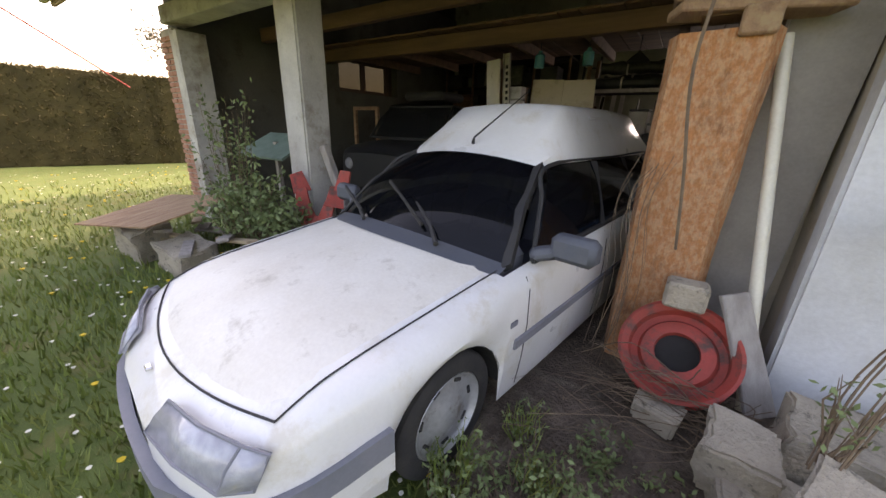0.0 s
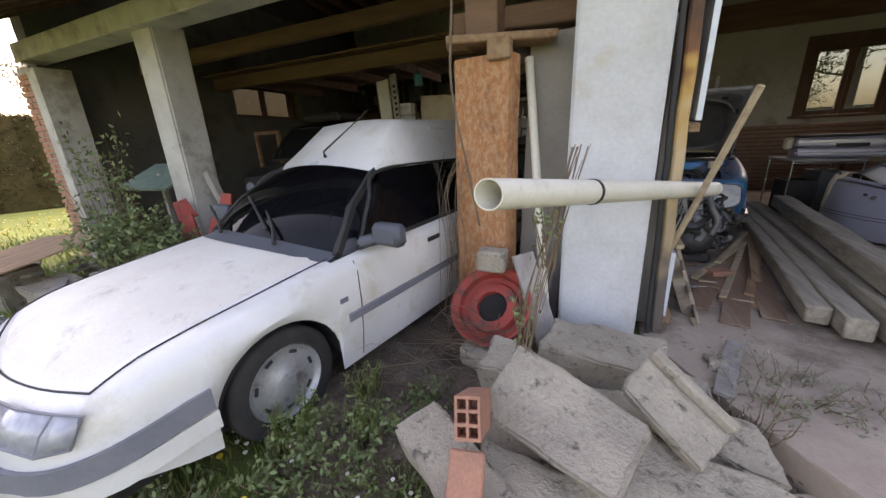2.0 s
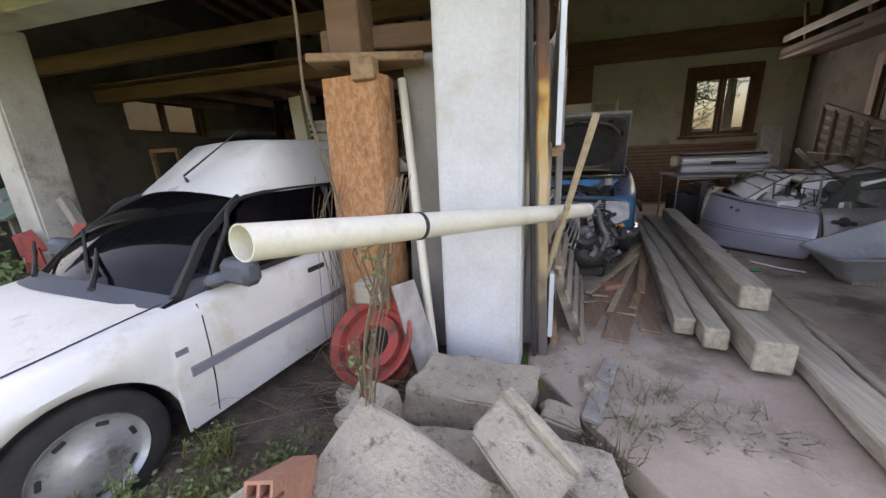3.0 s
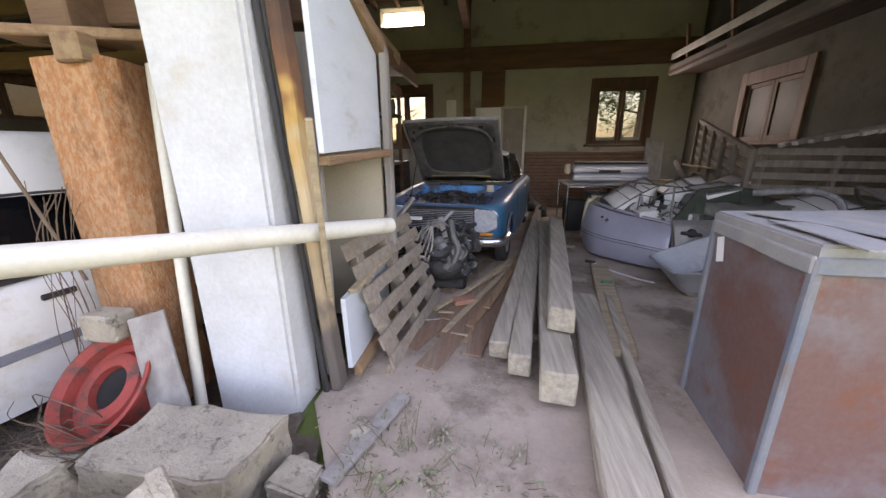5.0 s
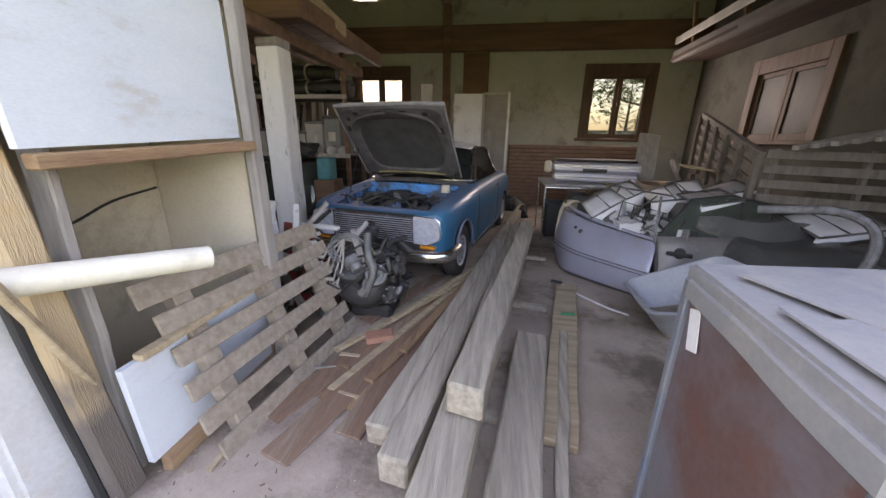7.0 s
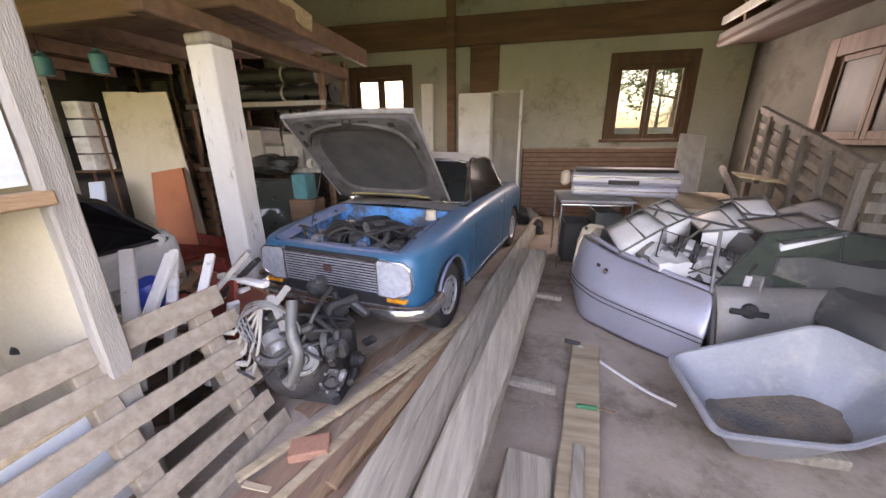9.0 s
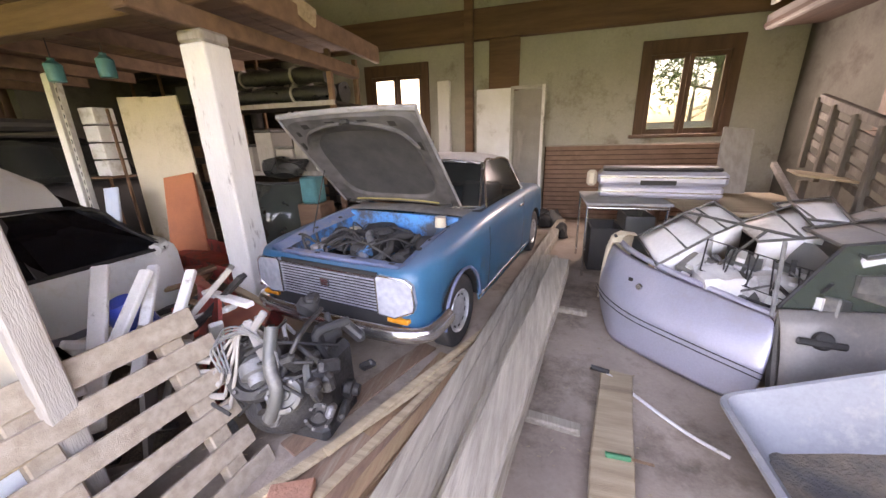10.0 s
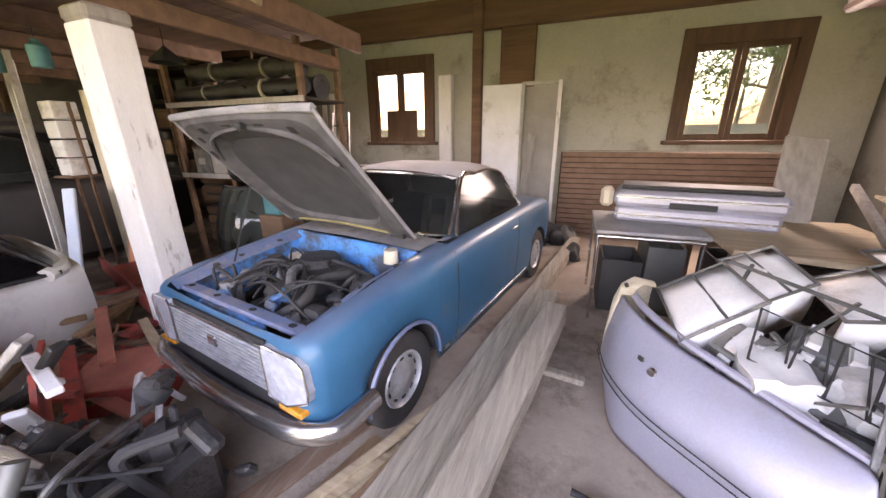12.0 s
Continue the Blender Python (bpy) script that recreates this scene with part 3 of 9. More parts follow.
tagged(part("baseboard", box((2.9, 10.05, 0.04), (5.9, 10.2, 1.42), 0.0), M_MORTAR), "low brick course under the rear window", "wall", kind="structure")
tagged(part("tie_beam", beam((1.44, 9.9, 4.28), (1.44, 2.6, 4.28), 0.16, 0.22, 0.01), M_BEAMWOOD), "brown tie beam across the barn", "beam", kind="structure")


def window(name, hole, wall_at, axis, label, pane_mat=None):
    """A wooden casement of two leaves, set in a cut opening, with panes and a heavy frame."""
    a0, a1, z0, z1 = hole
    w = thing(name, label, "window", (0, 0, 0))
    w["kind"] = "structure"
    s = -1 if axis == "x" else -1
    P = (lambda u0, u1, d0, d1, h0, h1, bv=0.006: box((u0, wall_at + d0, h0), (u1, wall_at + d1, h1), bv)) if axis == "x" else \
        (lambda u0, u1, d0, d1, h0, h1, bv=0.006: box((wall_at + d0, u0, h0), (wall_at + d1, u1, h1), bv))
    bm = P(a0 - 0.02, a0 + 0.13, -0.05, 0.1, z0, z1)
    for q in ((a1 - 0.13, a1 + 0.02, -0.05, 0.1, z0, z1), (a0 + 0.13, a1 - 0.13, -0.05, 0.1, z1 - 0.22, z1)):
        bmesh.ops.create_cube(bm, size=1, matrix=Matrix.Translation((0, 0, -50)))
        b2 = P(*q)
        me = bpy.data.meshes.new("tmp")
        b2.to_mesh(me)
        b2.free()
        bm.from_mesh(me)
        bpy.data.meshes.remove(me)
    bmesh.ops.delete(bm, geom=[v for v in bm.verts if v.co.z < -10], context="VERTS")
    part("window_frame", bm, M_FRAMEWOOD, w)
    part("window_sill", P(a0 - 0.08, a1 + 0.08, -0.1, 0.12, z0 - 0.06, z0), M_FRAMEWOOD, w)
    mid, zt = (a0 + a1) / 2, z1 - 0.22
    for u0, u1 in ((a0 + 0.13, mid - 0.003), (mid + 0.003, a1 - 0.13)):
        leaf = part("casement", P(u0, u0 + 0.07, 0.0, 0.05, z0, zt, 0.004), M_FRAMEWOOD, w)
        part("stile", P(u1 - 0.07, u1, 0.0, 0.05, z0, zt, 0.004), M_FRAMEWOOD, leaf)
        part("rail", P(u0 + 0.07, u1 - 0.07, 0.0, 0.05, z0, z0 + 0.09, 0.004), M_FRAMEWOOD, leaf)
        part("rail", P(u0 + 0.07, u1 - 0.07, 0.0, 0.05, zt - 0.07, zt, 0.004), M_FRAMEWOOD, leaf)
        pane = part("pane", P(u0 + 0.07, u1 - 0.07, 0.02, 0.026, z0 + 0.09, zt - 0.07, 0), pane_mat or M_GLASS, leaf)
    return w


window("window_1", WIN_C, REAR, "x", "brown wooden casement window with sunlit garden behind")
window("window_2", WIN_L, REAR, "x", "brown wooden casement window beside a white post")
window("window_3", WIN_E, BARN_R, "y", "dim brown casement window in the side wall", glass("grimy_glass", (0.07, 0.06, 0.045), 0.4, 0.6))
window("window_4", WIN_W, BARN_L - 0.3, "y", "small grimy window high in the side wall", glass("dirty_side_glass", (0.16, 0.16, 0.15), 0.4, 0.6))
bm = beam((-0.45, 10.21, 1.9), (0.2, 10.21, 1.9), 0.02, 0.5, 0)
tagged(part("boarding", bm, M_FRAMEWOOD), "brown board behind the lower part of the small window", "board")

# ---- hedge and far trees ----
bm = bmesh.new()
HG = [(-17.6, -30), (-17.3, 0), (-15.5, 5.4), (-12.0, 16), (-6, 19)]
rng = random.Random(4)
for (x0, y0), (x1, y1) in zip(HG, HG[1:]):
    n = int(math.hypot(x1 - x0, y1 - y0) / 0.35)
    for i in range(n):
        t = i / n
        c = Vector((x0 + (x1 - x0) * t, y0 + (y1 - y0) * t, 1.27))
        b = beam(c - Vector(((x1 - x0) / n * .6, (y1 - y0) / n * .6, 0)), c + Vector(((x1 - x0) / n * .6, (y1 - y0) / n * .6, 0)), 1.0 + rng.uniform(-.04, .04), 2.75 + rng.uniform(-.03, .03), 0, bm=bm)
hedge = thing("hedge", "tall clipped brown-green hedge behind the lawn", "hedge", (-16, 4, 0))
part("hedge_core", bm, M_HEDGE, hedge, world=True)
bm = bmesh.new()
for i in range(26000):
    k = rng.choices((0, 1, 2), (30, 8, 6))[0] if i % 9 else 0
    (x0, y0), (x1, y1) = HG[k], HG[k + 1]
    t = rng.random()
    if k == 0 and t < 0.6:
        t = 0.6 + 0.4 * rng.random()
    c = Vector((x0 + (x1 - x0) * t + 0.53, y0 + (y1 - y0) * t, rng.uniform(-0.1, 2.66)))
    if i % 7 == 0:
        c += Vector((-rng.random(), 0, 2.68 - c.z))
    u, v = Vector([rng.gauss(0, 1) for _ in range(3)]).normalized() * 0.09, Vector([rng.gauss(0, 1) for _ in range(3)]).normalized() * 0.05
    bm.faces.new([bm.verts.new(c + s) for s in (-u, v, u)])
tagged(part("foliage", bm, M_HEDGE, hedge, world=True), kind="stuff")


def tree(at, h, r, label, leaf, seed, leaves=2600):
    rng = random.Random(seed)
    t = thing("tree", label, "tree", at)
    part("trunk", tube([(0, 0, -0.2), (0.05, 0, h * 0.25), (0.1, 0.05, h * 0.5), (0.05, 0, h * 0.85)], [0.22, 0.17, 0.11, 0.03], 10), M_DRY, t, smooth=True)
    bm = bmesh.new()
    tips = []
    for i in range(26):
        z = h * rng.uniform(0.28, 0.8)
        a = rng.uniform(0, 6.28)
        d = r * rng.uniform(0.5, 1.0)
        e = Vector((math.cos(a) * d, math.sin(a) * d, z + d * rng.uniform(0.3, 0.7)))
        tube([(0.06, 0, z), (e.x * .5, e.y * .5, z + (e.z - z) * .35), e], [0.05, 0.03, 0.01], 5, bm)
        tips += [e, e * 0.75 + Vector((0, 0, z * .25))]
    part("limbs", bm, M_DRY, t, smooth=True)
    bm = bmesh.new()
    for i in range(leaves):
        c = rng.choice(tips) + Vector([rng.gauss(0, r * 0.17) for _ in range(3)])
        u, v = Vector([rng.gauss(0, 1) for _ in range(3)]).normalized() * 0.13, Vector([rng.gauss(0, 1) for _ in range(3)]).normalized() * 0.07
        bm.faces.new([bm.verts.new(c + s) for s in (-u, v, u)])
    tagged(part("crown", bm, leaf, t), kind="stuff")


M_PALELEAF = mat("sparse_spring_leaves", (0.15, 0.125, 0.085), (0.22, 0.18, 0.12), 0.9, bump=0)
tree((-20.5, 9.2, 0), 5.6, 2.2, "thin spring tree with few pale leaves behind the hedge", M_PALELEAF, 5, 6500)
# the last tree is added, extra dense, to keep sun off the floor
for i, (x, y, h) in enumerate(((-6, 36, 7), (2.5, 38, 8), (9, 35, 7), (15, 40, 9), (7.8, 16.2, 8.5))):
    tree((x, y, 0), h, 2.4, "leafy garden tree behind the barn, the nearest added to block sun", M_LEAF, 20 + i, 9000 if i == 4 else 1600)
tagged(part("garden_wall", box((-4, 15.5, -0.2), (14, 15.7, 1.9), 0), M_STONE), "pale stone garden wall behind the barn", "wall", kind="structure")

# ---- partition frame, board and pipe beside the pillar ----
cab = thing("boarded_cabin", "timber-framed cabin with white insulating panels and an open front", "cabin", (1.2, 2.5, SLAB))
bm = beam((1.19, 2.50, SLAB), (1.12, 2.38, 2.62), 0.065, 0.11, 0.012, (0, 1, 0), rough=0.012)
part("front_post", bm, M_POSTSTAIN, cab, "rust-stained split timber", world=True)
part("edge_strip", beam((1.135, 2.44, SLAB), (1.055, 2.33, 2.6), 0.03, 0.03, 0.006, (0, 1, 0), rough=0.008), M_BLACK, cab, "blackened strip beside the post", world=True)
part("rear_post", beam((1.30, 3.44, SLAB), (1.30, 3.44, 2.15), 0.055, 0.09, 0.008, (0, 1, 0), rough=0.006), M_GREYWOOD, cab, world=True)
part("top_rail", beam((1.20, 2.44, 2.53), (1.29, 3.46, 2.13), 0.07, 0.09, 0.006), M_RUSTWOOD, cab, world=True)
part("middle_rail", beam((1.23, 2.50, 1.39), (1.31, 3.42, 1.43), 0.06, 0.05, 0.006), M_RUSTWOOD, cab, world=True)
part("upper_panel", slab_from([(2.47, 1.43), (3.40, 1.47), (3.40, 2.10), (2.44, 2.48)], 0.03, Matrix(((0, 0, 1, 1.225), (1, 0, 0, 0), (0, 1, 0, 0), (0, 0, 0, 1)))), M_WHITEPANEL, cab, "pale blue-white panel", world=True)
part("lower_panel", slab_from([(2.57, 0.12), (3.40, 0.12), (3.40, 0.62), (2.55, 0.60)], 0.03, Matrix(((0, 0, 1, 1.225), (1, 0, 0, 0), (0, 1, 0, 0), (0, 0, 0, 1)))), M_WHITEPANEL, cab, "pale blue-white panel", world=True)
part("bottom_rail", beam((1.27, 2.6, 0.08), (1.29, 3.42, 0.08), 0.05, 0.08, 0.006), M_RUSTWOOD, cab, world=True)
part("low_rail", beam((1.28, 2.6, 0.63), (1.30, 3.42, 0.65), 0.05, 0.03, 0.004), M_PALE, cab, world=True)
part("inner_board", box((0.60, 2.56, 0.05), (0.64, 3.46, 2.4), 0.0), M_CREAM, cab, world=True)
part("crack_wire", tube(ease([(0.66, 2.6, 0.98), (0.655, 2.8, 1.05), (0.66, 2.95, 1.07), (0.655, 3.15, 1.14), (0.66, 3.40, 1.18)]), 0.007, 5), M_BLACK, cab, world=True)
part("inner_board", box((0.645, 3.43, 0.05), (1.24, 3.46, 2.3), 0.0), M_CREAM, cab, world=True)

pipe = thing("drain_pipe", "long ivory plastic drain pipe laid across battens, open at its end", "pipe", (0.45, 0.9, 1.24))
A, B = Vector((0.452, 0.894, 1.225)), Vector((1.467, 2.835, 0.99))
bm = lathe([(0.043, 0), (0.047, 0), (0.047, (B - A).length), (0.036, (B - A).length), (0.043, (B - A).length - 0.02), (0.043, 0)], Matrix.Translation(A) @ (B - A).to_track_quat("Z", "Y").to_matrix().to_4x4())
axis, cut = (B - A).normalized(), Vector((-0.22, -0.97, 0.06)).normalized()
for v in bm.verts:
    if (v.co - A).dot(axis) < 0.01:
        v.co -= axis * ((v.co - A).dot(cut) / axis.dot(cut))
part("pipe_wall", bm, M_PVC, pipe, smooth=True, world=True)
C = A + (B - A) * 0.26
part("strap", lathe([(0.0475, 0), (0.051, 0), (0.051, 0.015), (0.0475, 0.015)], Matrix.Translation(C) @ (B - A).to_track_quat("Z", "Y").to_matrix().to_4x4()), M_BLACK, pipe, smooth=True, world=True)
bm = beam((1.19, 2.50, 0.58), (1.385, 2.10, 1.56), 0.030, 0.025, 0.004)
tagged(part("batten", bm, M_PALE), "thin pale wooden batten leaning across the pipe", "batten")
bm = beam((1.10, 2.60, 0.04), (1.14, 2.575, 2.0), 0.10, 0.035, 0.006, (0, 1, 0), rough=0.01)
tagged(part("board", bm, M_GREYWOOD), "grey weathered board standing against the pillar", "board")


# pallet leaning on the cabin
def pallet(at_m):
    p = thing("pallet", "old grey wooden pallet leaning on its side", "pallet")
    p.matrix_basis = at_m
    for i in range(3):
        part("stringer", box((0.10 + i * 0.47, 0.022, 0.0), (0.19 + i * 0.47, 0.10, 0.88), 0.006), M_PALLET, p)
    for z in (0.0, 0.16, 0.325, 0.49, 0.65, 0.79):
        part("plank", box((-0.03 + 0.02 * math.sin(z * 30), 0.0, z), (1.22 + 0.02 * math.cos(z * 20), 0.02, z + (0.095 if z < 0.7 else 0.11)), 0.004), M_PALLET, p)
    return p


pm = Matrix.Translation((1.50, 2.72, SLAB)) @ pose(0, 0, 0, 0, 0, 84) @ pose(0, 0, 0, -20, 0, 0)
pallet(pm)

# squared beams on the floor
for a, b, w, h, lab in (
        ((2.56, 2.86, 0.38), (3.10, 6.25, 0.38), 0.17, 0.16, "grey squared oak beam on top of the stack"),
        ((2.48, 2.43, 0.18), (3.02, 6.9, 0.17), 0.19, 0.20, "grey squared oak beam with checks lying on bearers"),
        ((2.29, 2.66, 0.155), (2.86, 6.6, 0.155), 0.14, 0.15, "grey squared beam lying on the floor"),
        ((2.17, 2.84, 0.145), (2.75, 6.3, 0.145), 0.13, 0.13, "grey squared beam lying on the floor"),
        ((2.62, 1.55, 0.105), (2.97, 3.92, 0.105), 0.22, 0.09, "broad flat grey plank on the floor")):
    o = tagged(part("wood_beam", beam(a, b, w, h, 0.012, rough=0.012), M_OLDBEAM, smooth=True), lab, "beam", "beams")
for y in (3.2, 4.6, 6.0):
    tagged(part("bearer", beam((2.25 + (y - 3) * .13, y, 0.06), (2.95 + (y - 3) * .13, y - .1, 0.06), 0.07, 0.045), M_OLDBEAM), "short bearer under the stack of beams", "beam", "bearers")
tagged(part("plank", beam((2.80, 1.6, 0.08), (3.22, 4.05, 0.08), 0.06, 0.08, 0.008, rough=0.01), M_OLDBEAM), "narrow grey plank on edge beside the broad plank", "plank")
tagged(part("plank", beam((3.02, 3.0, 0.075), (3.42, 5.02, 0.085), 0.19, 0.05, 0.006, rough=0.01), M_PALE), "pale dusty plank on the floor", "plank")
for i, (a, b) in enumerate((((1.75, 3.2), (2.42, 5.05)), ((1.95, 3.3), (2.55, 5.0)), ((1.62, 3.55), (2.38, 4.9)), ((2.08, 3.6), (2.62, 5.6)), ((1.9, 4.0), (2.5, 5.3)))):
    tagged(part("lath", beam((*a, 0.055 + 0.012 * i), (*b, 0.075 + 0.012 * i), 0.05 + 0.02 * (i % 2), 0.025, 0.003), M_PALE if i % 2 == 0 else M_RUSTWOOD), "thin rusty-brown lath lying before the blue car", "lath", "laths")
bm = beam((1.85, 3.1, 0.048), (2.35, 5.0, 0.048), 0.30, 0.015, 0)
tagged(part("plank", bm, M_RUSTWOOD), "thin rust-brown plank flat on the floor", "plank")
tagged(part("wood_beam", beam((2.66, 5.8, 0.12), (3.25, 9.2, 0.12), 0.14, 0.14, 0.01, rough=0.01), M_OLDBEAM), "long grey beam running to the rear wall", "beam", "beams")

for i, (a, b, w) in enumerate((((1.52, 2.95), (2.02, 4.2), 0.16), ((1.70, 2.72), (2.18, 4.3), 0.17), ((1.98, 2.9), (2.36, 4.75), 0.15), ((1.66, 4.0), (2.1, 5.1), 0.14))):
    tagged(part("plank", beam((*a, 0.050 + 0.002 * i), (*b, 0.050 + 0.002 * i), w, 0.014, 0.003, rough=0.002), M_DARKPLANK), "thin red-brown plank trodden flat on the floor", "plank", "flat planks")
# metal box
crate = thing("metal_cabinet", "rust-stained sheet metal cabinet with faded blue edges lying on its back", "cabinet", (3.4, 2.3, SLAB))
P0, P1, P2, P3 = Vector((3.28, 2.74)), Vector((3.20, 2.05)), Vector((4.35, 2.0)), Vector((4.40, 2.85))
def prism(pts, z0, z1):
    return slab_from([(p.x, p.y) for p in pts], z1 - z0, pose(0, 0, z0), bevel=0.01)
part("body", prism((P0, P1, P2, P3), SLAB, 1.07), M_RUSTBOX, crate, world=True)
part("lid", prism([P + Vector(d) for P, d in ((P0, (-.012, .012)), (P1, (-.012, -.012)), (P2, (.012, -.012)), (P3, (.012, .012)))], 1.072, 1.12), M_BOXTOP, crate, world=True)
for P in (P0, P1):
    part("corner_edge", beam((P.x, P.y, SLAB), (P.x, P.y, 1.07), 0.034, 0.034, 0.006, (0, 1, 0)), M_BOXEDGE, crate, world=True)
for a, b in ((P0, P1), (P1, P2)):
    part("rim", beam((a.x - .014, a.y - .012, 1.045), (b.x - .014, b.y - .012, 1.045), 0.02, 0.065, 0.006, rough=0.006), M_BOXTOP if a is P0 else M_BOXEDGE, crate, world=True)
part("paper_tag", beam((3.262, 2.66, 1.0), (3.254, 2.62, 0.88), 0.05, 0.004, 0, (1, 0, 0)), M_PAINTWHITE, crate, world=True)

# ---- cars ----
M_GRILLE = mat("dull_silver_grille", (0.50, 0.50, 0.53), (0.30, 0.30, 0.33), 0.4, 0.3, scale=12, bump=0.05)
def table(rows):
    """Smooth interpolation through (u, value) rows."""
    us, vs = [r[0] for r in rows], [r[1] for r in rows]

    def f(u):
        u = min(max(u, us[0]), us[-1])
        i = max(0, min(len(us) - 2, next((k for k in range(len(us) - 1) if u <= us[k + 1]), len(us) - 2)))
        t = (u - us[i]) / (us[i + 1] - us[i])
        m = lambda k: 0 if len(us) < 3 else ((vs[min(k + 1, len(us) - 1)] - vs[max(k - 1, 0)]) / (us[min(k + 1, len(us) - 1)] - us[max(k - 1, 0)]))
        h = us[i + 1] - us[i]
        return ((2 * t ** 3 - 3 * t * t + 1) * vs[i] + (t ** 3 - 2 * t * t + t) * h * m(i) + (3 * t * t - 2 * t ** 3) * vs[i + 1] + (t ** 3 - t * t) * h * m(i + 1))
    return f


class Shell:
    """A car body: half width, shoulder and centre heights along its length, with wheel arches."""

    def __init__(self, width, shoulder, centre, sill, arches, length, inner=0.6):
        self.w, self.s, self.c, self.sill, self.arches, self.length, self.inner = table(width), table(shoulder), table(centre), table(sill), arches, length, inner

    def low(self, u):
        z = self.sill(u)
        for uw, zw, r in self.arches:
            if abs(u - uw) < r:
                z = max(z, zw + math.sqrt(r * r - (u - uw) ** 2))
        return z

    def points(self, u):
        w, zs, zc, zl = self.w(u), self.s(u), self.c(u), self.low(u)
        vi = min(self.inner, w - 0.14)
        q = lambda t: zl + (zs - 0.07 - zl) * t
        return [(w - 0.03, zl), (w - 0.008, q(0.33)), (w, q(0.66)), (w - 0.012, zs - 0.07), (w - 0.045, zs - 0.02), (w - 0.10, zs),
                (vi, zs + (zc - zs) * 0.12), (vi * 0.5, zs + (zc - zs) * 0.75), (0, zc)]

    def pt(self, u, s, off=0.0):
        P = self.points(u)
        i = min(int(s), 7)
        a, b, t = P[i], P[i + 1], s - i
        v, z = a[0] + (b[0] - a[0]) * t, a[1] + (b[1] - a[1]) * t
        d = Vector((b[1] - a[1], -(b[0] - a[0]))).normalized() if (a != b) else Vector((1, 0))
        return Vector((v + d.x * off, u, z + d.y * off))

    def top(self, u, v, off=0.003):
        P = self.points(u)
        for a, b in zip(P[4:], P[5:]):
            if b[0] <= abs(v) <= a[0]:
                t = (a[0] - abs(v)) / max(1e-6, a[0] - b[0])
                return Vector((v, u, a[1] + (b[1] - a[1]) * t + off))
        return Vector((v, u, P[5][1] + off))

    def side(self, u, z, off=0.004, sign=1):
        P = self.points(u)
        for a, b in zip(P[:5], P[1:6]):
            if a[1] <= z <= b[1]:
                t = (z - a[1]) / max(1e-6, b[1] - a[1])
                return Vector((sign * (a[0] + (b[0] - a[0]) * t + off), u, z))
        return Vector((sign * (P[0][0] + off), u, z))

    def mesh(self, holes=(), extra=()):
        us = sorted(set([self.length * i / 60 for i in range(61)] + [0.01, 0.02, 0.04, 0.06, 0.1, 0.12, 0.15, 0.18, 0.21, 0.25] + list(extra) + [uw + r * math.cos(math.pi * k / 14) for uw, _, r in self.arches for k in range(15)]))
        bm = bmesh.new()
        rows = []
        for u in us:
            P = self.points(u)
            rows.append([bm.verts.new((v, u, z)) for v, z in P] + [bm.verts.new((-v, u, z)) for v, z in P[-2::-1]])
        n = len(rows[0])
        for (ua, A), (ub, B) in zip(zip(us, rows), zip(us[1:], rows[1:])):
            for k in range(n - 1):
                kk = k if k < 8 else n - 2 - k
                if any(h[0] <= (ua + ub) / 2 <= h[1] and h[2] <= kk < h[3] for h in holes):
                    continue
                bm.faces.new((A[k], B[k], B[k + 1], A[k + 1]))
        for R in (rows[0], rows[-1]):
            c = bm.verts.new((0, R[0].co.y, R[0].co.z))
            for k in range(n - 1):
                bm.faces.new((c, R[k], R[k + 1]))
        return bm


def strip(pts, width, thick=0.006, up=(0, 0, 1), bm=None):
    """A moulding along the points, standing up by its width."""
    bm = bm or bmesh.new()
    P = [Vector(p) for p in pts]
    U = Vector(up).normalized()
    rows = []
    for i, p in enumerate(P):
        d = (P[min(i + 1, len(P) - 1)] - P[max(i - 1, 0)]).normalized()
        o = d.cross(U).normalized() * thick
        rows.append([bm.verts.new(p + a + b) for a, b in ((-U * width / 2, -o), (U * width / 2, -o), (U * width / 2.6, o), (-U * width / 2.6, o))])
    for A, B in zip(rows, rows[1:]):
        for k in range(4):
            bm.faces.new((A[k], A[(k + 1) % 4], B[(k + 1) % 4], B[k]))
    bm.faces.new(rows[0])
    bm.faces.new(rows[-1][::-1])
    return bm


def quad_sheet(grid, bm=None):
    bm = bm or bmesh.new()
    rows = [[bm.verts.new(p) for p in r] for r in grid]
    for A, B in zip(rows, rows[1:]):
        for k in range(len(A) - 1):
            bm.faces.new((A[k], A[k + 1], B[k + 1], B[k]))
    return bm


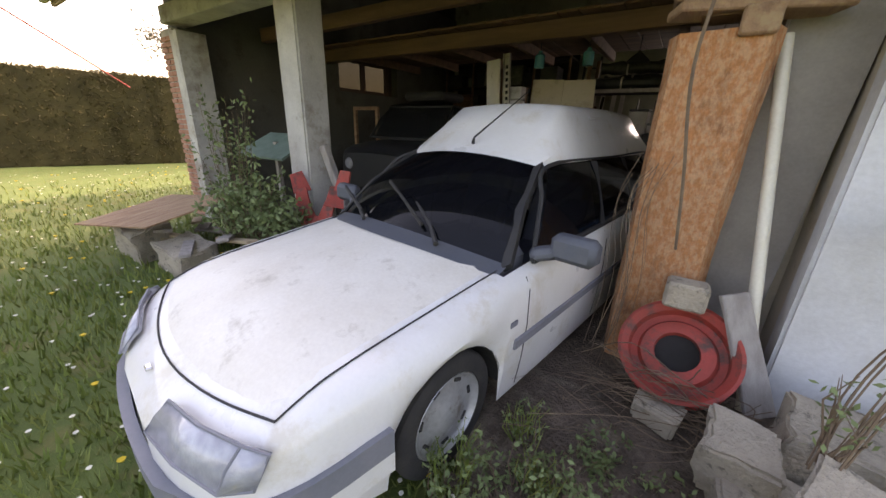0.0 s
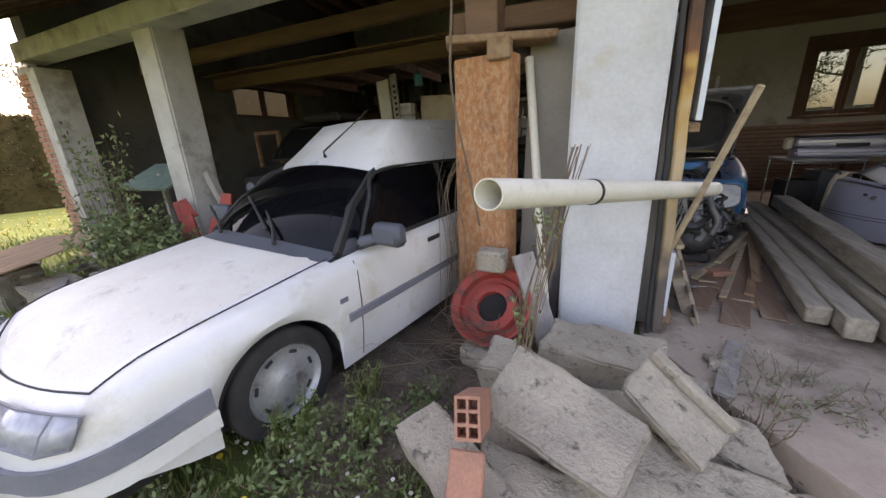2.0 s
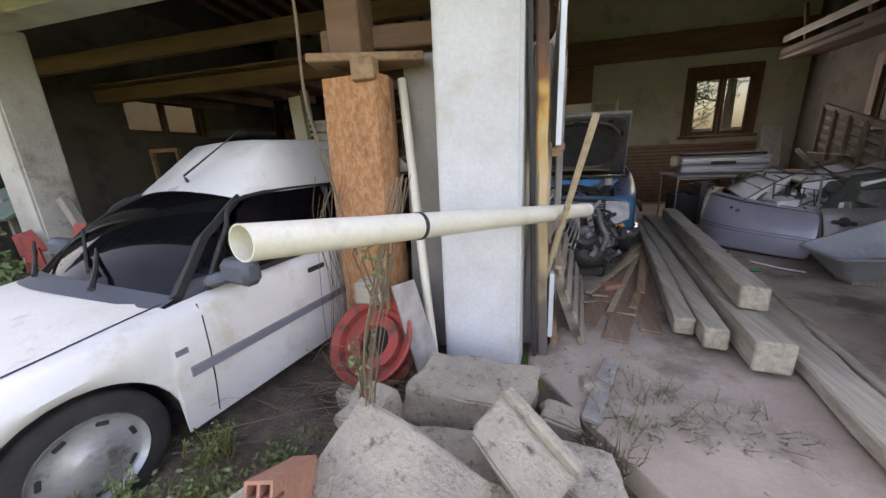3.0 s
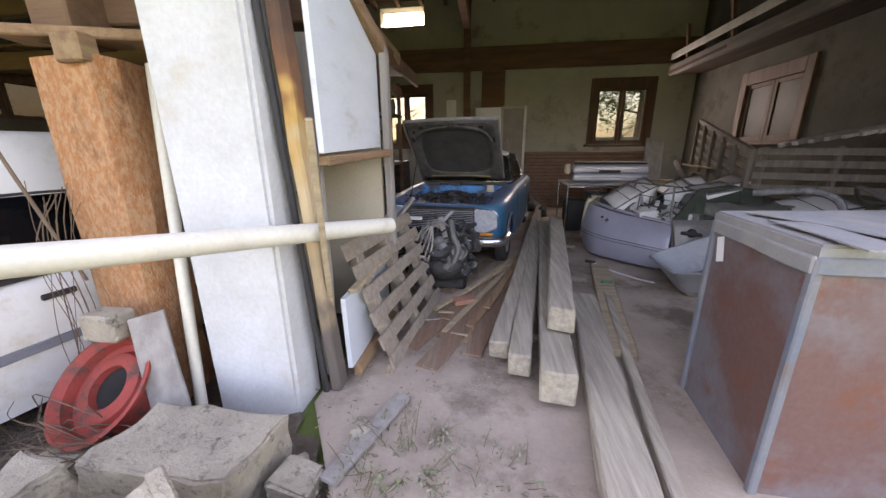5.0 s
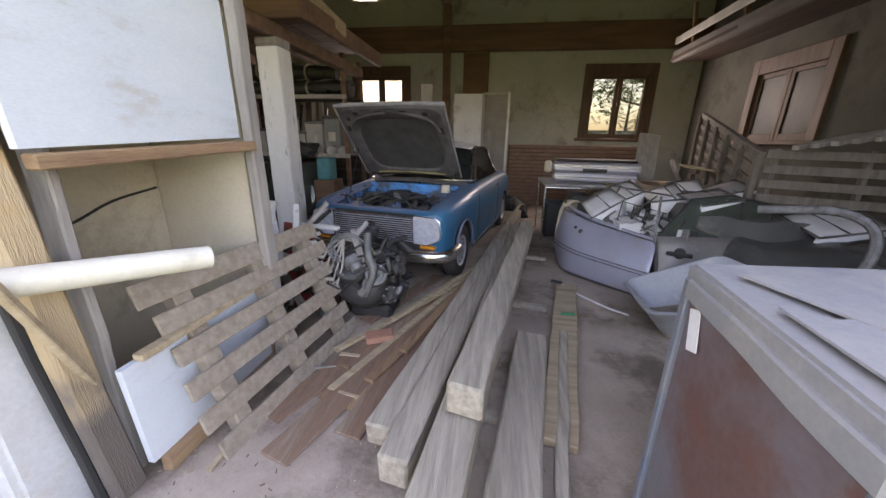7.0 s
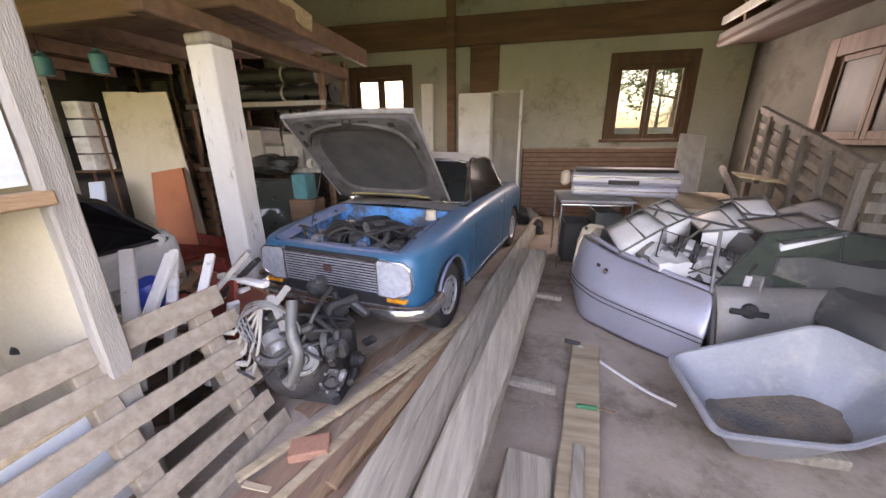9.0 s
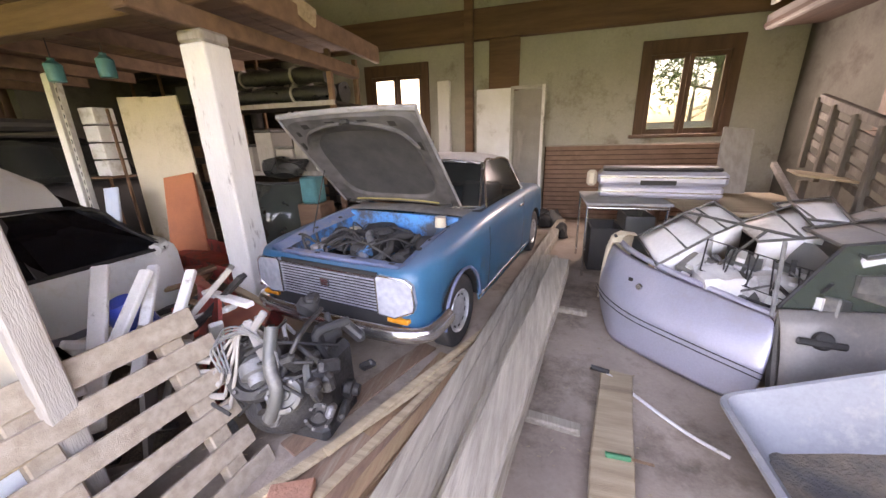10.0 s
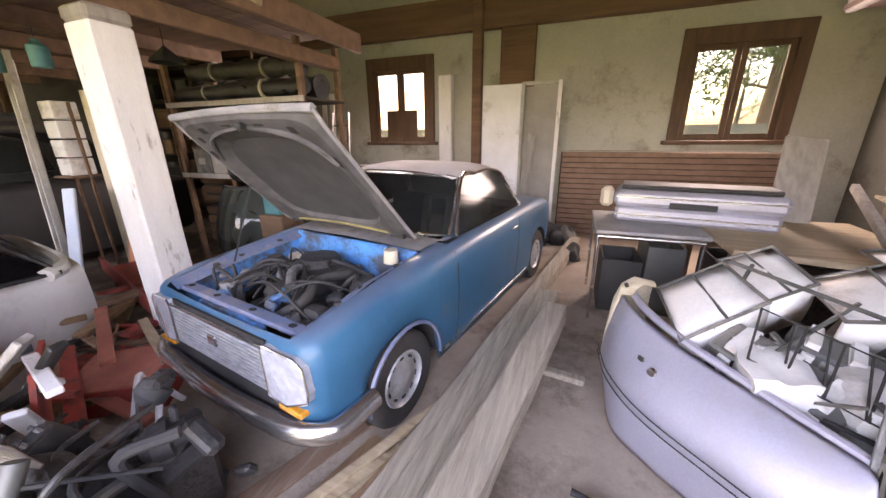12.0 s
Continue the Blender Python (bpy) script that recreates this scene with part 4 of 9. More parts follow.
def wheel(parent, u, v, z, r, width, rim_mat, slots, side=1, hub_r=0.66):
    m = Matrix.Translation((v, u, z)) @ pose(0, 0, 0, 0, 90 * side, 0)
    t, w = r, width / 2
    tyre = part("tyre", lathe([(t * 0.62, -w), (t * 0.92, -w), (t, -w * 0.7), (t, w * 0.7), (t * 0.97, w * 0.88), (t * 0.90, w), (t * 0.70, w * 0.95), (t * hub_r, w * 0.8)], m), M_TYRE, parent, smooth=True)
    R = t * hub_r
    part("rim", lathe([(R, w * 0.8), (R * 0.97, w * 0.95), (R * 0.90, w * 0.7), (R * 0.82, w * 0.62), (R * 0.55, w * 0.75), (R * 0.32, w * 0.95), (R * 0.28, w * 1.0), (0.001, w * 1.0)], m), rim_mat, tyre, smooth=True)
    for k in range(slots):
        a = 2 * math.pi * k / slots
        part("slot", box_into(bmesh.new(), m @ pose(math.cos(a) * R * 0.76, math.sin(a) * R * 0.76, w * 0.67, 0, 0, math.degrees(a)), (R * 0.09, R * 0.22, w * 0.12), 0.004), M_BLACK, tyre)
    return tyre


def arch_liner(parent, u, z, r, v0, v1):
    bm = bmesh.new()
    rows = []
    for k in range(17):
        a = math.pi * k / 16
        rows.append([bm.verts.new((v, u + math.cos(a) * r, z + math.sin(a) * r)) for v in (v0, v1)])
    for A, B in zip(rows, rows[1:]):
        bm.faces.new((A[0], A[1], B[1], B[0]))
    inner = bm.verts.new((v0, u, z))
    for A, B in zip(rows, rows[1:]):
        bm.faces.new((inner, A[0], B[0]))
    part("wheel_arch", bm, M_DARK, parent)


def white_car():
    car = thing("white_car", "white high-roof estate car with dusty hood, parked half inside the barn", "car", (-1.68, 0.15, LAWN), -8.8)
    sh = Shell([(0, 0.30), (0.04, 0.50), (0.10, 0.63), (0.18, 0.72), (0.32, 0.80), (0.7, 0.87), (1.4, 0.89), (3.6, 0.89), (4.6, 0.87), (4.9, 0.83), (5.05, 0.74)],
               [(0, 0.50), (0.08, 0.55), (0.2, 0.615), (0.33, 0.67), (0.5, 0.72), (1.0, 0.79), (1.5, 0.85), (2.5, 0.90), (4.7, 0.94), (5.05, 0.93)],
               [(0, 0.51), (0.08, 0.585), (0.2, 0.665), (0.5, 0.785), (1.0, 0.885), (1.4, 0.94), (2.5, 0.96), (5.05, 0.96)],
               [(0, 0.32), (0.3, 0.26), (0.7, 0.18), (4.2, 0.17), (5.05, 0.32)],
               [(1.0, 0.29, 0.355), (3.84, 0.29, 0.345)], 5.05, inner=0.70)
    part("body", sh.mesh(holes=[(1.42, 4.85, 5, 9)], extra=(1.42, 4.85)), M_CARWHITE, car, smooth=True)
    # hood: a separate panel, a little proud of the wings
    g = []
    for i in range(15):
        t = i / 14
        row = []
        for j in range(17):
            s = -1 + 2 * j / 16
            u0 = 0.14 + 0.165 * abs(s) ** 1.9
            u1 = 1.30 + 0.17 * abs(s) ** 1.8
            u = u0 + (u1 - u0) * t
            row.append(sh.top(u, s * (0.695 + 0.04 * t), 0.012 - 0.02 * (1 if j in (0, 16) or i == 0 else 0)))
        g.append(row)
    part("hood", quad_sheet(g), M_HOODWHITE, car, "chalky white hood with lichen stains", smooth=True)
    seam = [sh.top(0.305 + (1.47 - 0.305) * t / 20, 0.698 + 0.04 * t / 20, 0.004) for t in range(21)]
    front = [sh.top(0.135 + 0.168 * abs(-1 + 2 * j / 16) ** 1.9, (-1 + 2 * j / 16) * 0.698, 0.004) for j in range(17)]
    bm = tube(seam, 0.0038, 6)
    tube([Vector((-p.x, p.y, p.z)) for p in seam], 0.0038, 6, bm)
    tube(front, 0.0045, 6, bm)
    part("hood_gap", bm, M_BLACK, car, smooth=True)
    # bumper band all round the nose
    P = [sh.side(u, 0.45, 0.012) for u in (0.64, 0.55, 0.45, 0.35, 0.28, 0.22, 0.17, 0.13, 0.10, 0.07, 0.045)]
    P = [p for p in P if p.y > 0.03]
    nose = [Vector((0.42 * (1 - 2 * k / 10), -0.03 + 0.03 * (1 - 2 * k / 10) ** 2, 0.40)) for k in range(11)]
    band = P + nose + [Vector((-p.x, p.y, p.z)) for p in P[::-1]]
    part("bumper", strip([Vector((p.x, p.y, 0.37 + 0.12 * min(1, max(0, p.y) / 0.6))) for p in band], 0.10, 0.02), M_GREYPLASTIC, car, "grey plastic bumper band", smooth=True)
    part("bumper_valance", strip([Vector((p.x * 0.985, p.y + 0.012, 0.275 + 0.10 * min(1, max(0, p.y) / 0.6))) for p in band], 0.09, 0.02), M_CARWHITE, car, smooth=True)
    # nose lamps on the slope
    for s in (1, -1):
        lift = Vector((0, -0.018, 0.016))
        a = [Vector(p) + lift for p in ((0.30, 0.020, 0.520), (0.50, 0.058, 0.512), (0.69, 0.128, 0.502))]
        b = [Vector(p) + lift for p in ((0.31, 0.105, 0.607), (0.51, 0.145, 0.620), (0.70, 0.215, 0.630))]
        mid_ = [(q + r) / 2 + Vector((0, -0.008, 0.006)) for q, r in zip(a, b)]
        F_ = lambda p: Vector((s * p.x, p.y, p.z))
        lamp = part("headlamp", quad_sheet([[F_(p) for p in a], [F_(p) for p in mid_], [F_(p) for p in b]]), M_LENS, car, "wide clear headlamp", smooth=True)
        sol = lamp.modifiers.new("thick", "SOLIDIFY")
        sol.thickness = 0.02
        c_, d_ = [Vector((0.752, 0.195, 0.515)), Vector((0.770, 0.250, 0.628))]
        ind = part("indicator", quad_sheet([[F_(a[2] + Vector((0.006, 0, 0))), F_(c_)], [F_(mid_[2] + Vector((0.006, 0, 0))), F_((c_ + d_) / 2 + Vector((0.012, -0.008, 0)))], [F_(b[2] + Vector((0.006, 0, 0))), F_(d_)]]), M_LENS, car, "clear corner indicator", smooth=True)
        sol = ind.modifiers.new("thick", "SOLIDIFY")
        sol.thickness = 0.02
        part("lamp_seal", tube([F_(p) for p in (a + [c_, d_] + b[::-1])], 0.006, 6, closed=True), M_GREYPLASTIC, car, smooth=True)
        part("lamp_divider", tube([F_(a[2]), F_(mid_[2]), F_(b[2])], 0.005, 6), M_GREYPLASTIC, lamp, smooth=True)
    part("badge", box((-0.02, 0.06, 0.585), (0.02, 0.085, 0.60), 0.004), M_CHROME, car, "small plain chrome badge")
    # greenhouse
    base = [Vector((v, 1.33 + 0.15 * (abs(v) / 0.72) ** 2, 0.955 - 0.085 * (abs(v) / 0.72) ** 2)) for v in [-0.76 + 1.52 * i / 12 for i in range(13)]]
    topw = [Vector((v, 2.03 + 0.05 * (abs(v) / 0.57) ** 2, 1.37 - 0.055 * (abs(v) / 0.57) ** 2)) for v in [-0.57 + 1.14 * i / 12 for i in range(13)]]
    part("windscreen", quad_sheet([[a.lerp(b, t) + Vector((0, -0.05, 0.03)) * math.sin(math.pi * t) for a, b in zip(base, topw)] for t in [k / 6 for k in range(7)]]), M_CARGLASS, car, "dark windscreen glass", smooth=True)
    belt = lambda u: Vector((0.835 - 0.02 * (u - 1.5) / 3, u, 0.885 + 0.015 * (u - 1.5)))
    for s in (1, -1):
        F = lambda p: Vector((s * p.x, p.y, p.z))
        us = [1.62 + (4.92 - 1.62) * i / 14 for i in range(15)]
        lo = [belt(u) for u in us]
        hi = [Vector((0.60, 2.12 + (4.50 - 2.12) * i / 14, 1.325)) for i in range(15)]
        part("side_glass", quad_sheet([[F(a.lerp(b, t) + Vector((0.025 * math.sin(math.pi * t), 0, 0))) for a, b in zip(lo, hi)] for t in (0, .25, .5, .75, 1)]), M_CARGLASS, car, "dark side glass", smooth=True)
        part("windscreen_pillar", strip([F(base[-1]), F(base[-1].lerp(topw[-1], .5) + Vector((0.0, -0.04, 0.03))), F(topw[-1])], 0.06, 0.022, (0.6, 0.4, 0.5)), M_BLACK, car, smooth=True)
        for u, uu in ((2.62, 2.85), (3.5, 3.55), (4.2, 4.15)):
            a, b = belt(u), Vector((0.61, uu, 1.32))
            part("door_pillar", beam(F(a), F(b), 0.06, 0.02, 0.003), M_BLACK, car)
        part("belt_moulding", strip([F(belt(u)) + Vector((s * 0.004, 0, 0)) for u in us], 0.03, 0.01), M_BLACK, car, smooth=True)
        arc = [F(belt(1.62 + 0.0)), F(Vector((0.72, 1.86, 1.15))), F(Vector((0.61, 2.12, 1.325))), F(Vector((0.60, 3.2, 1.335))), F(Vector((0.60, 4.50, 1.33))), F(Vector((0.71, 4.74, 1.13))), F(belt(4.92))]
        part("window_seal", tube(ease(arc, 5), 0.014, 6), M_BLACK, car, smooth=True)
    # raised roof
    def roof_row(u, w, h, wb, hb):
        return [Vector((-wb, u, hb)), Vector((-wb + 0.01, u, hb + 0.05)), Vector((-w, u, h - 0.03)), Vector((-w + 0.05, u, h)), Vector((-w * 0.4, u, h + 0.015)), Vector((0, u, h + 0.018)),
                Vector((w * 0.4, u, h + 0.015)), Vector((w - 0.05, u, h)), Vector((w, u, h - 0.03)), Vector((wb - 0.01, u, hb + 0.05)), Vector((wb, u, hb))]
    rows = [[Vector((p.x * 0.98, 2.02 + 0.06 * (abs(p.x) / .57) ** 2, 1.365 - 0.05 * (abs(p.x) / .57) ** 2)) for p in roof_row(2.03, 0.55, 1.35, 0.585, 1.31)],
            roof_row(2.16, 0.545, 1.41, 0.60, 1.325), roof_row(2.33, 0.51, 1.55, 0.61, 1.33), roof_row(2.50, 0.465, 1.69, 0.61, 1.33), roof_row(2.60, 0.465, 1.705, 0.61, 1.33),
            roof_row(3.5, 0.47, 1.72, 0.61, 1.33), roof_row(4.10, 0.46, 1.70, 0.60, 1.33), roof_row(4.30, 0.43, 1.64, 0.60, 1.33), roof_row(4.48, 0.45, 1.50, 0.60, 1.33)]
    part("raised_roof", quad_sheet(rows), M_CARWHITE, car, "raised white moulded roof", smooth=True)
    rg = [[Vector((v * 0.50, 4.47, 1.49 - 0.15 * abs(v) ** 4)), Vector((v * 0.62, 4.70, 1.24)), Vector((v * 0.74, 4.93, 0.98))] for v in (-1, -.5, 0, .5, 1)]
    part("rear_window", quad_sheet(rg), M_CARGLASS, car, "dark rear window", smooth=True)
    part("tailgate_lip", tube(ease([(-0.82, 4.84, 0.93), (-0.6, 4.97, 0.95), (0.6, 4.97, 0.95), (0.82, 4.84, 0.93)]), 0.05, 8), M_CARWHITE, car, smooth=True)
    part("roof_rib", box((0.40, 2.95, 1.62), (0.50, 3.25, 1.645), 0.01), M_CARWHITE, car)
    bm = tube([(-0.01, 2.14, 1.43), (0.03, 2.10, 1.47), (0.20, 2.50, 1.80)], [0.014, 0.008, 0.003], 6)
    part("aerial", bm, M_BLACK, car, smooth=True)
    part("beacon", rod((0.05, 2.9, 1.68), (0.05, 2.9, 1.725), 0.035), M_GREYPLASTIC, car, smooth=True)
    # cowl, wipers
    part("cowl", quad_sheet([[b + Vector((0, -0.085 - 0.03 * (1 - abs(b.x)), -0.020)) for b in base], [b + Vector((0, 0.015, 0.012)) for b in base]]), M_MIRRORSHELL, car, smooth=True)
    w = part("wiper", tube([(0.44, 1.30, 0.955), (0.32, 1.38, 1.015), (0.08, 1.50, 1.09), (-0.04, 1.55, 1.125)], [0.016, 0.012, 0.009, 0.006], 6), M_BLACK, car, smooth=True)
    part("wiper_blade", beam((0.26, 1.37, 1.01), (-0.30, 1.60, 1.165), 0.014, 0.024, 0.002), M_BLACK, w)
    w = part("wiper", tube([(-0.20, 1.30, 0.965), (-0.32, 1.35, 1.01), (-0.52, 1.43, 1.06)], [0.014, 0.010, 0.007], 6), M_BLACK, car, smooth=True)
    part("wiper_blade", beam((-0.28, 1.34, 1.00), (-0.66, 1.47, 1.09), 0.014, 0.026, 0.002), M_BLACK, w)
    # dark inside, seats, wheel
    part("cabin_floor", box((-0.80, 1.52, 0.30), (0.80, 4.8, 0.34), 0), M_DARK, car)
    part("dashboard", beam((-0.72, 1.62, 0.80), (0.72, 1.62, 0.80), 0.30, 0.22, 0.04), M_GREYPLASTIC, car)
    for v in (-0.37, 0.37):
        seat = part("seat", box((v - 0.25, 2.35, 0.4), (v + 0.25, 2.85, 0.62), 0.05), M_GREYPLASTIC, car)
        part("backrest", beam((v, 2.75, 0.5), (v, 2.95, 1.12), 0.48, 0.14, 0.04, (0, 1, 0)), M_GREYPLASTIC, seat)
    part("steering_wheel", tube([(0.36 + 0.18 * math.cos(a), 1.93 + 0.07 * math.sin(a), 0.92 + 0.165 * math.sin(a)) for a in [2 * math.pi * k / 24 for k in range(24)]], 0.013, 8, closed=True), M_BLACK, car, smooth=True)
    # side details
    for s in (1, -1):
        part("door_mirror", beam((s * 0.89, 1.72, 0.97), (s * 1.13, 1.70, 0.975), 0.11, 0.14, 0.03), M_MIRRORSHELL, car, "dark blue-grey door mirror", smooth=True)
        part("mirror_arm", beam((s * 0.80, 1.64, 0.91), (s * 0.93, 1.73, 0.94), 0.10, 0.07, 0.025), M_MIRRORSHELL, car, smooth=True)
        part("side_moulding", strip([sh.side(1.42 + i * 0.18, 0.50, 0.006, s) for i in range(19)], 0.062, 0.008), M_GREYPLASTIC, car, smooth=True)
        for u0, lean in ((1.52, 0.02), (2.62, 0.0), (3.5, 0.05)):
            part("door_gap", tube([sh.side(u0 + lean * k / 10, 0.19 + (0.68 if u0 > 2 else 0.64) * k / 10, 0.0005, s) for k in range(11)], 0.0035, 5), M_BLACK, car)
        for u0 in (2.36, 3.3):
            p = sh.side(u0, 0.775, 0.012, s)
            part("door_handle", beam(p - Vector((0, 0.08, 0)), p + Vector((0, 0.08, 0)), 0.02, 0.035, 0.006), M_BLACK, car)
        p = sh.side(1.40, 0.63, 0.004, s)
        part("side_repeater", beam(p - Vector((0, 0.03, 0)), p + Vector((0, 0.03, 0)), 0.008, 0.03, 0.002), M_GREYPLASTIC, car)
        bm = tube([sh.side(0.62 + i * 0.07, 0.60 + i * 0.006, 0.002, s) for i in range(12)], 0.003, 5)
        arch_liner(car, 1.0, 0.29, 0.357, s * 0.55, s * 0.865)
        arch_liner(car, 3.84, 0.29, 0.347, s * 0.55, s * 0.865)
        wheel(car, 1.0, s * 0.752, 0.305, 0.305, 0.19, M_HUB, 7, s, 0.70)
        wheel(car, 3.84, s * 0.752, 0.305, 0.305, 0.19, M_HUB, 7, s, 0.70)
        bm.free()
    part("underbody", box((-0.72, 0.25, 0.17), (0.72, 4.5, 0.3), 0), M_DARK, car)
    return car


def blue_car():
    car = thing("blue_car", "dusty old blue coupe with open hood and pale hardtop", "car", (1.464, 4.648, SLAB), -10.5)
    sh = Shell([(0, 0.64), (0.03, 0.69), (0.12, 0.735), (0.5, 0.77), (1.2, 0.785), (3.3, 0.785), (3.8, 0.74), (4.05, 0.66)],
               [(0, 0.76), (0.04, 0.80), (0.2, 0.835), (0.7, 0.885), (1.2, 0.93), (1.8, 0.955), (2.9, 0.97), (3.5, 0.93), (4.05, 0.80)],
               [(0, 0.74), (0.04, 0.78), (0.2, 0.81), (0.7, 0.90), (1.2, 0.96), (1.8, 0.975), (2.9, 0.99), (3.5, 0.94), (4.05, 0.80)],
               [(0, 0.42), (0.3, 0.32), (0.7, 0.22), (3.4, 0.22), (4.05, 0.34)],
               [(0.72, 0.29, 0.335), (3.30, 0.29, 0.325)], 4.05, inner=0.60)
    part("body", sh.mesh(holes=[(0.05, 1.13, 6, 9), (1.32, 2.55, 5, 9)], extra=(0.05, 1.13, 1.32, 2.55)), M_BLUE, car, smooth=True)
    # engine bay
    for s in (1, -1):
        part("inner_wing", quad_sheet([[(s * 0.60, 0.17, 0.82), (s * 0.60, 1.13, 0.92)], [(s * 0.57, 0.17, 0.78), (s * 0.57, 1.13, 0.86)], [(s * 0.50, 0.17, 0.35), (s * 0.50, 1.13, 0.35)]]), M_BRIGHTBLUE, car)
        part("wing_ledge", quad_sheet([[(s * 0.605, 0.10, 0.815), (s * 0.605, 0.65, 0.895), (s * 0.605, 1.13, 0.935)], [(s * 0.52, 0.10, 0.775), (s * 0.51, 0.65, 0.85), (s * 0.52, 1.13, 0.88)]]), M_DUSTBLUE, car)
        for u_ in (0.45, 0.62, 0.92):
            part("ledge_bolt", lathe([(0.001, 0.012), (0.018, 0.012), (0.022, 0.0)], Matrix.Translation((s * 0.56, u_, 0.79 + 0.09 * u_ + 0.012)), 10), M_BLACK, car)
        part("strut_top", lathe([(0.001, 0.03), (0.05, 0.03), (0.07, 0.0), (0.10, -0.03)], Matrix.Translation((s * 0.43, 0.78, 0.80))), M_BLACK, car, smooth=True)
    part("bulkhead", box((-0.58, 1.09, 0.35), (0.58, 1.13, 0.93), 0.01), M_BRIGHTBLUE, car, "bright blue bulkhead")
    part("scuttle", quad_sheet([[(-0.60, 1.10, 0.94), (0, 1.08, 0.96), (0.60, 1.10, 0.94)], [(-0.62, 1.34, 0.955), (0, 1.30, 0.985), (0.62, 1.34, 0.955)]]), M_DUST, car)
    part("bay_floor", box((-0.58, 0.17, 0.28), (0.58, 1.09, 0.30), 0), M_DARK, car)
    part("front_panel", beam((-0.58, 0.19, 0.775), (0.58, 0.19, 0.775), 0.11, 0.03, 0.008), M_DUSTBLUE, car)
    part("latch_panel", beam((-0.30, 0.12, 0.74), (0.30, 0.12, 0.74), 0.05, 0.05, 0.012), M_BRIGHTBLUE, car)
    # dark bar and discs painted as the shade in the gap and holes
    part("front_void", beam((-0.56, 0.09, 0.66), (0.56, 0.09, 0.66), 0.09, 0.12, 0), M_DARK, car)
    for v in (-0.48, -0.2, 0.14, 0.46):
        part("panel_hole", lathe([(0.001, 0.001), (0.022, 0.001), (0.026, 0.0)], Matrix.Translation((v, 0.19, 0.792)), 14), M_DARK, car)
    part("radiator", box((-0.30, 0.25, 0.40), (0.22, 0.30, 0.72), 0.01), M_BLACK, car)
    eng = part("engine_block", box((-0.26, 0.42, 0.36), (0.30, 0.98, 0.66), 0.03), M_ENGINE, car)
    part("rocker_cover", beam((0.02, 0.42, 0.74), (0.14, 0.98, 0.76), 0.19, 0.14, 0.03), M_BLACK, eng)
    part("air_filter", lathe([(0.001, 0.09), (0.12, 0.09), (0.14, 0.07), (0.14, 0), (0.001, 0)], Matrix.Translation((-0.05, 0.86, 0.78))), M_ENGINE, eng, smooth=True)
    part("coolant_hose", tube(ease([(0.2, 0.28, 0.72), (0.3, 0.45, 0.80), (0.22, 0.62, 0.84), (0.28, 0.8, 0.83)]), 0.028, 10), M_BLACK, eng, smooth=True)
    part("coolant_hose", tube(ease([(-0.2, 0.28, 0.66), (-0.3, 0.42, 0.78), (-0.36, 0.62, 0.78), (-0.2, 0.8, 0.82)]), 0.022, 10), M_BLACK, eng, smooth=True)
    part("intake_pipe", tube(ease([(-0.05, 0.74, 0.82), (0.02, 0.6, 0.86), (0.12, 0.5, 0.82)]), 0.03, 10), M_ALU, eng, smooth=True)
    for i, (v, u) in enumerate(((-0.33, 0.4), (-0.42, 0.95), (0.42, 0.42))):
        part("reservoir", box((v - 0.06, u - 0.05, 0.62), (v + 0.06, u + 0.05, 0.80), 0.02), (M_ALU, M_CREAM, M_BLACK)[i], eng)
    part("brake_reservoir", lathe([(0.001, 0.09), (0.045, 0.085), (0.05, 0.0), (0.001, 0)], Matrix.Translation((0.44, 1.02, 0.86))), M_CREAM, eng, smooth=True)
    rr = random.Random(8)
    for i in range(24):
        a = Vector((rr.uniform(-0.45, 0.4), rr.uniform(0.3, 1.0), 0.72))
        b = Vector((rr.uniform(-0.45, 0.45), rr.uniform(0.3, 1.05), 0.76))
        part("cable", tube(ease([a, (a + b) / 2 + Vector((rr.uniform(-.1, .1), 0, 0.12)), b]), rr.choice((0.006, 0.009, 0.012)), 6), rr.choice((M_BLACK, M_ENGINE, M_BLACK)), eng, smooth=True)
    for i in range(64):
        v, u, z = rr.uniform(-0.52, 0.52), rr.uniform(0.24, 1.06), rr.uniform(0.60, 0.80)
        a = rr.uniform(0.025, 0.07)
        b2 = bmesh.new()
        box_into(b2, pose(v, u, z, rr.uniform(-20, 20), rr.uniform(-20, 20), rr.uniform(0, 90)), (a * 1.6, a, a * 1.2), 0.01)
        part("engine_fitting", b2, rr.choice((M_ENGINE, M_ENGINE, M_ALU, M_BLACK, M_DUST, M_BRIGHTBLUE)), eng)
    # raised hood: skin, folded rim and dark lining
    H0, H1 = Vector((0.02, 1.08, 1.045)), Vector((0.045, 0.385, 1.765))

    def hp(t, v, d=0.0):
        n = Vector((0, -0.72, -0.69))
        return H0.lerp(H1, t) + Vector((v * (0.60 - 0.015 * t), 0, 0)) + Vector((0, 0.035, 0.035)) * math.sin(math.pi * t) * (1 - v * v) + Vector((0, -0.02, -0.015)) * v * v + n * d

    def hood_sheet(t0, t1, w0, w1, d, nv=12, nt=8):
        return quad_sheet([[hp(t0 + (t1 - t0) * k / nt, (-1 + 2 * i / nv) * (w0 + (w1 - w0) * k / nt), d) for i in range(nv + 1)] for k in range(nt + 1)])
    hood = part("hood", hood_sheet(0, 1, 1, 1, 0.0), M_HOODGREY, car, "open hood with dusty underside", smooth=True)
    so = hood.modifiers.new("thick", "SOLIDIFY")
    so.thickness, so.offset = 0.012, 0
    arch = [(-1 + 2 * i / 20) for i in range(21)]
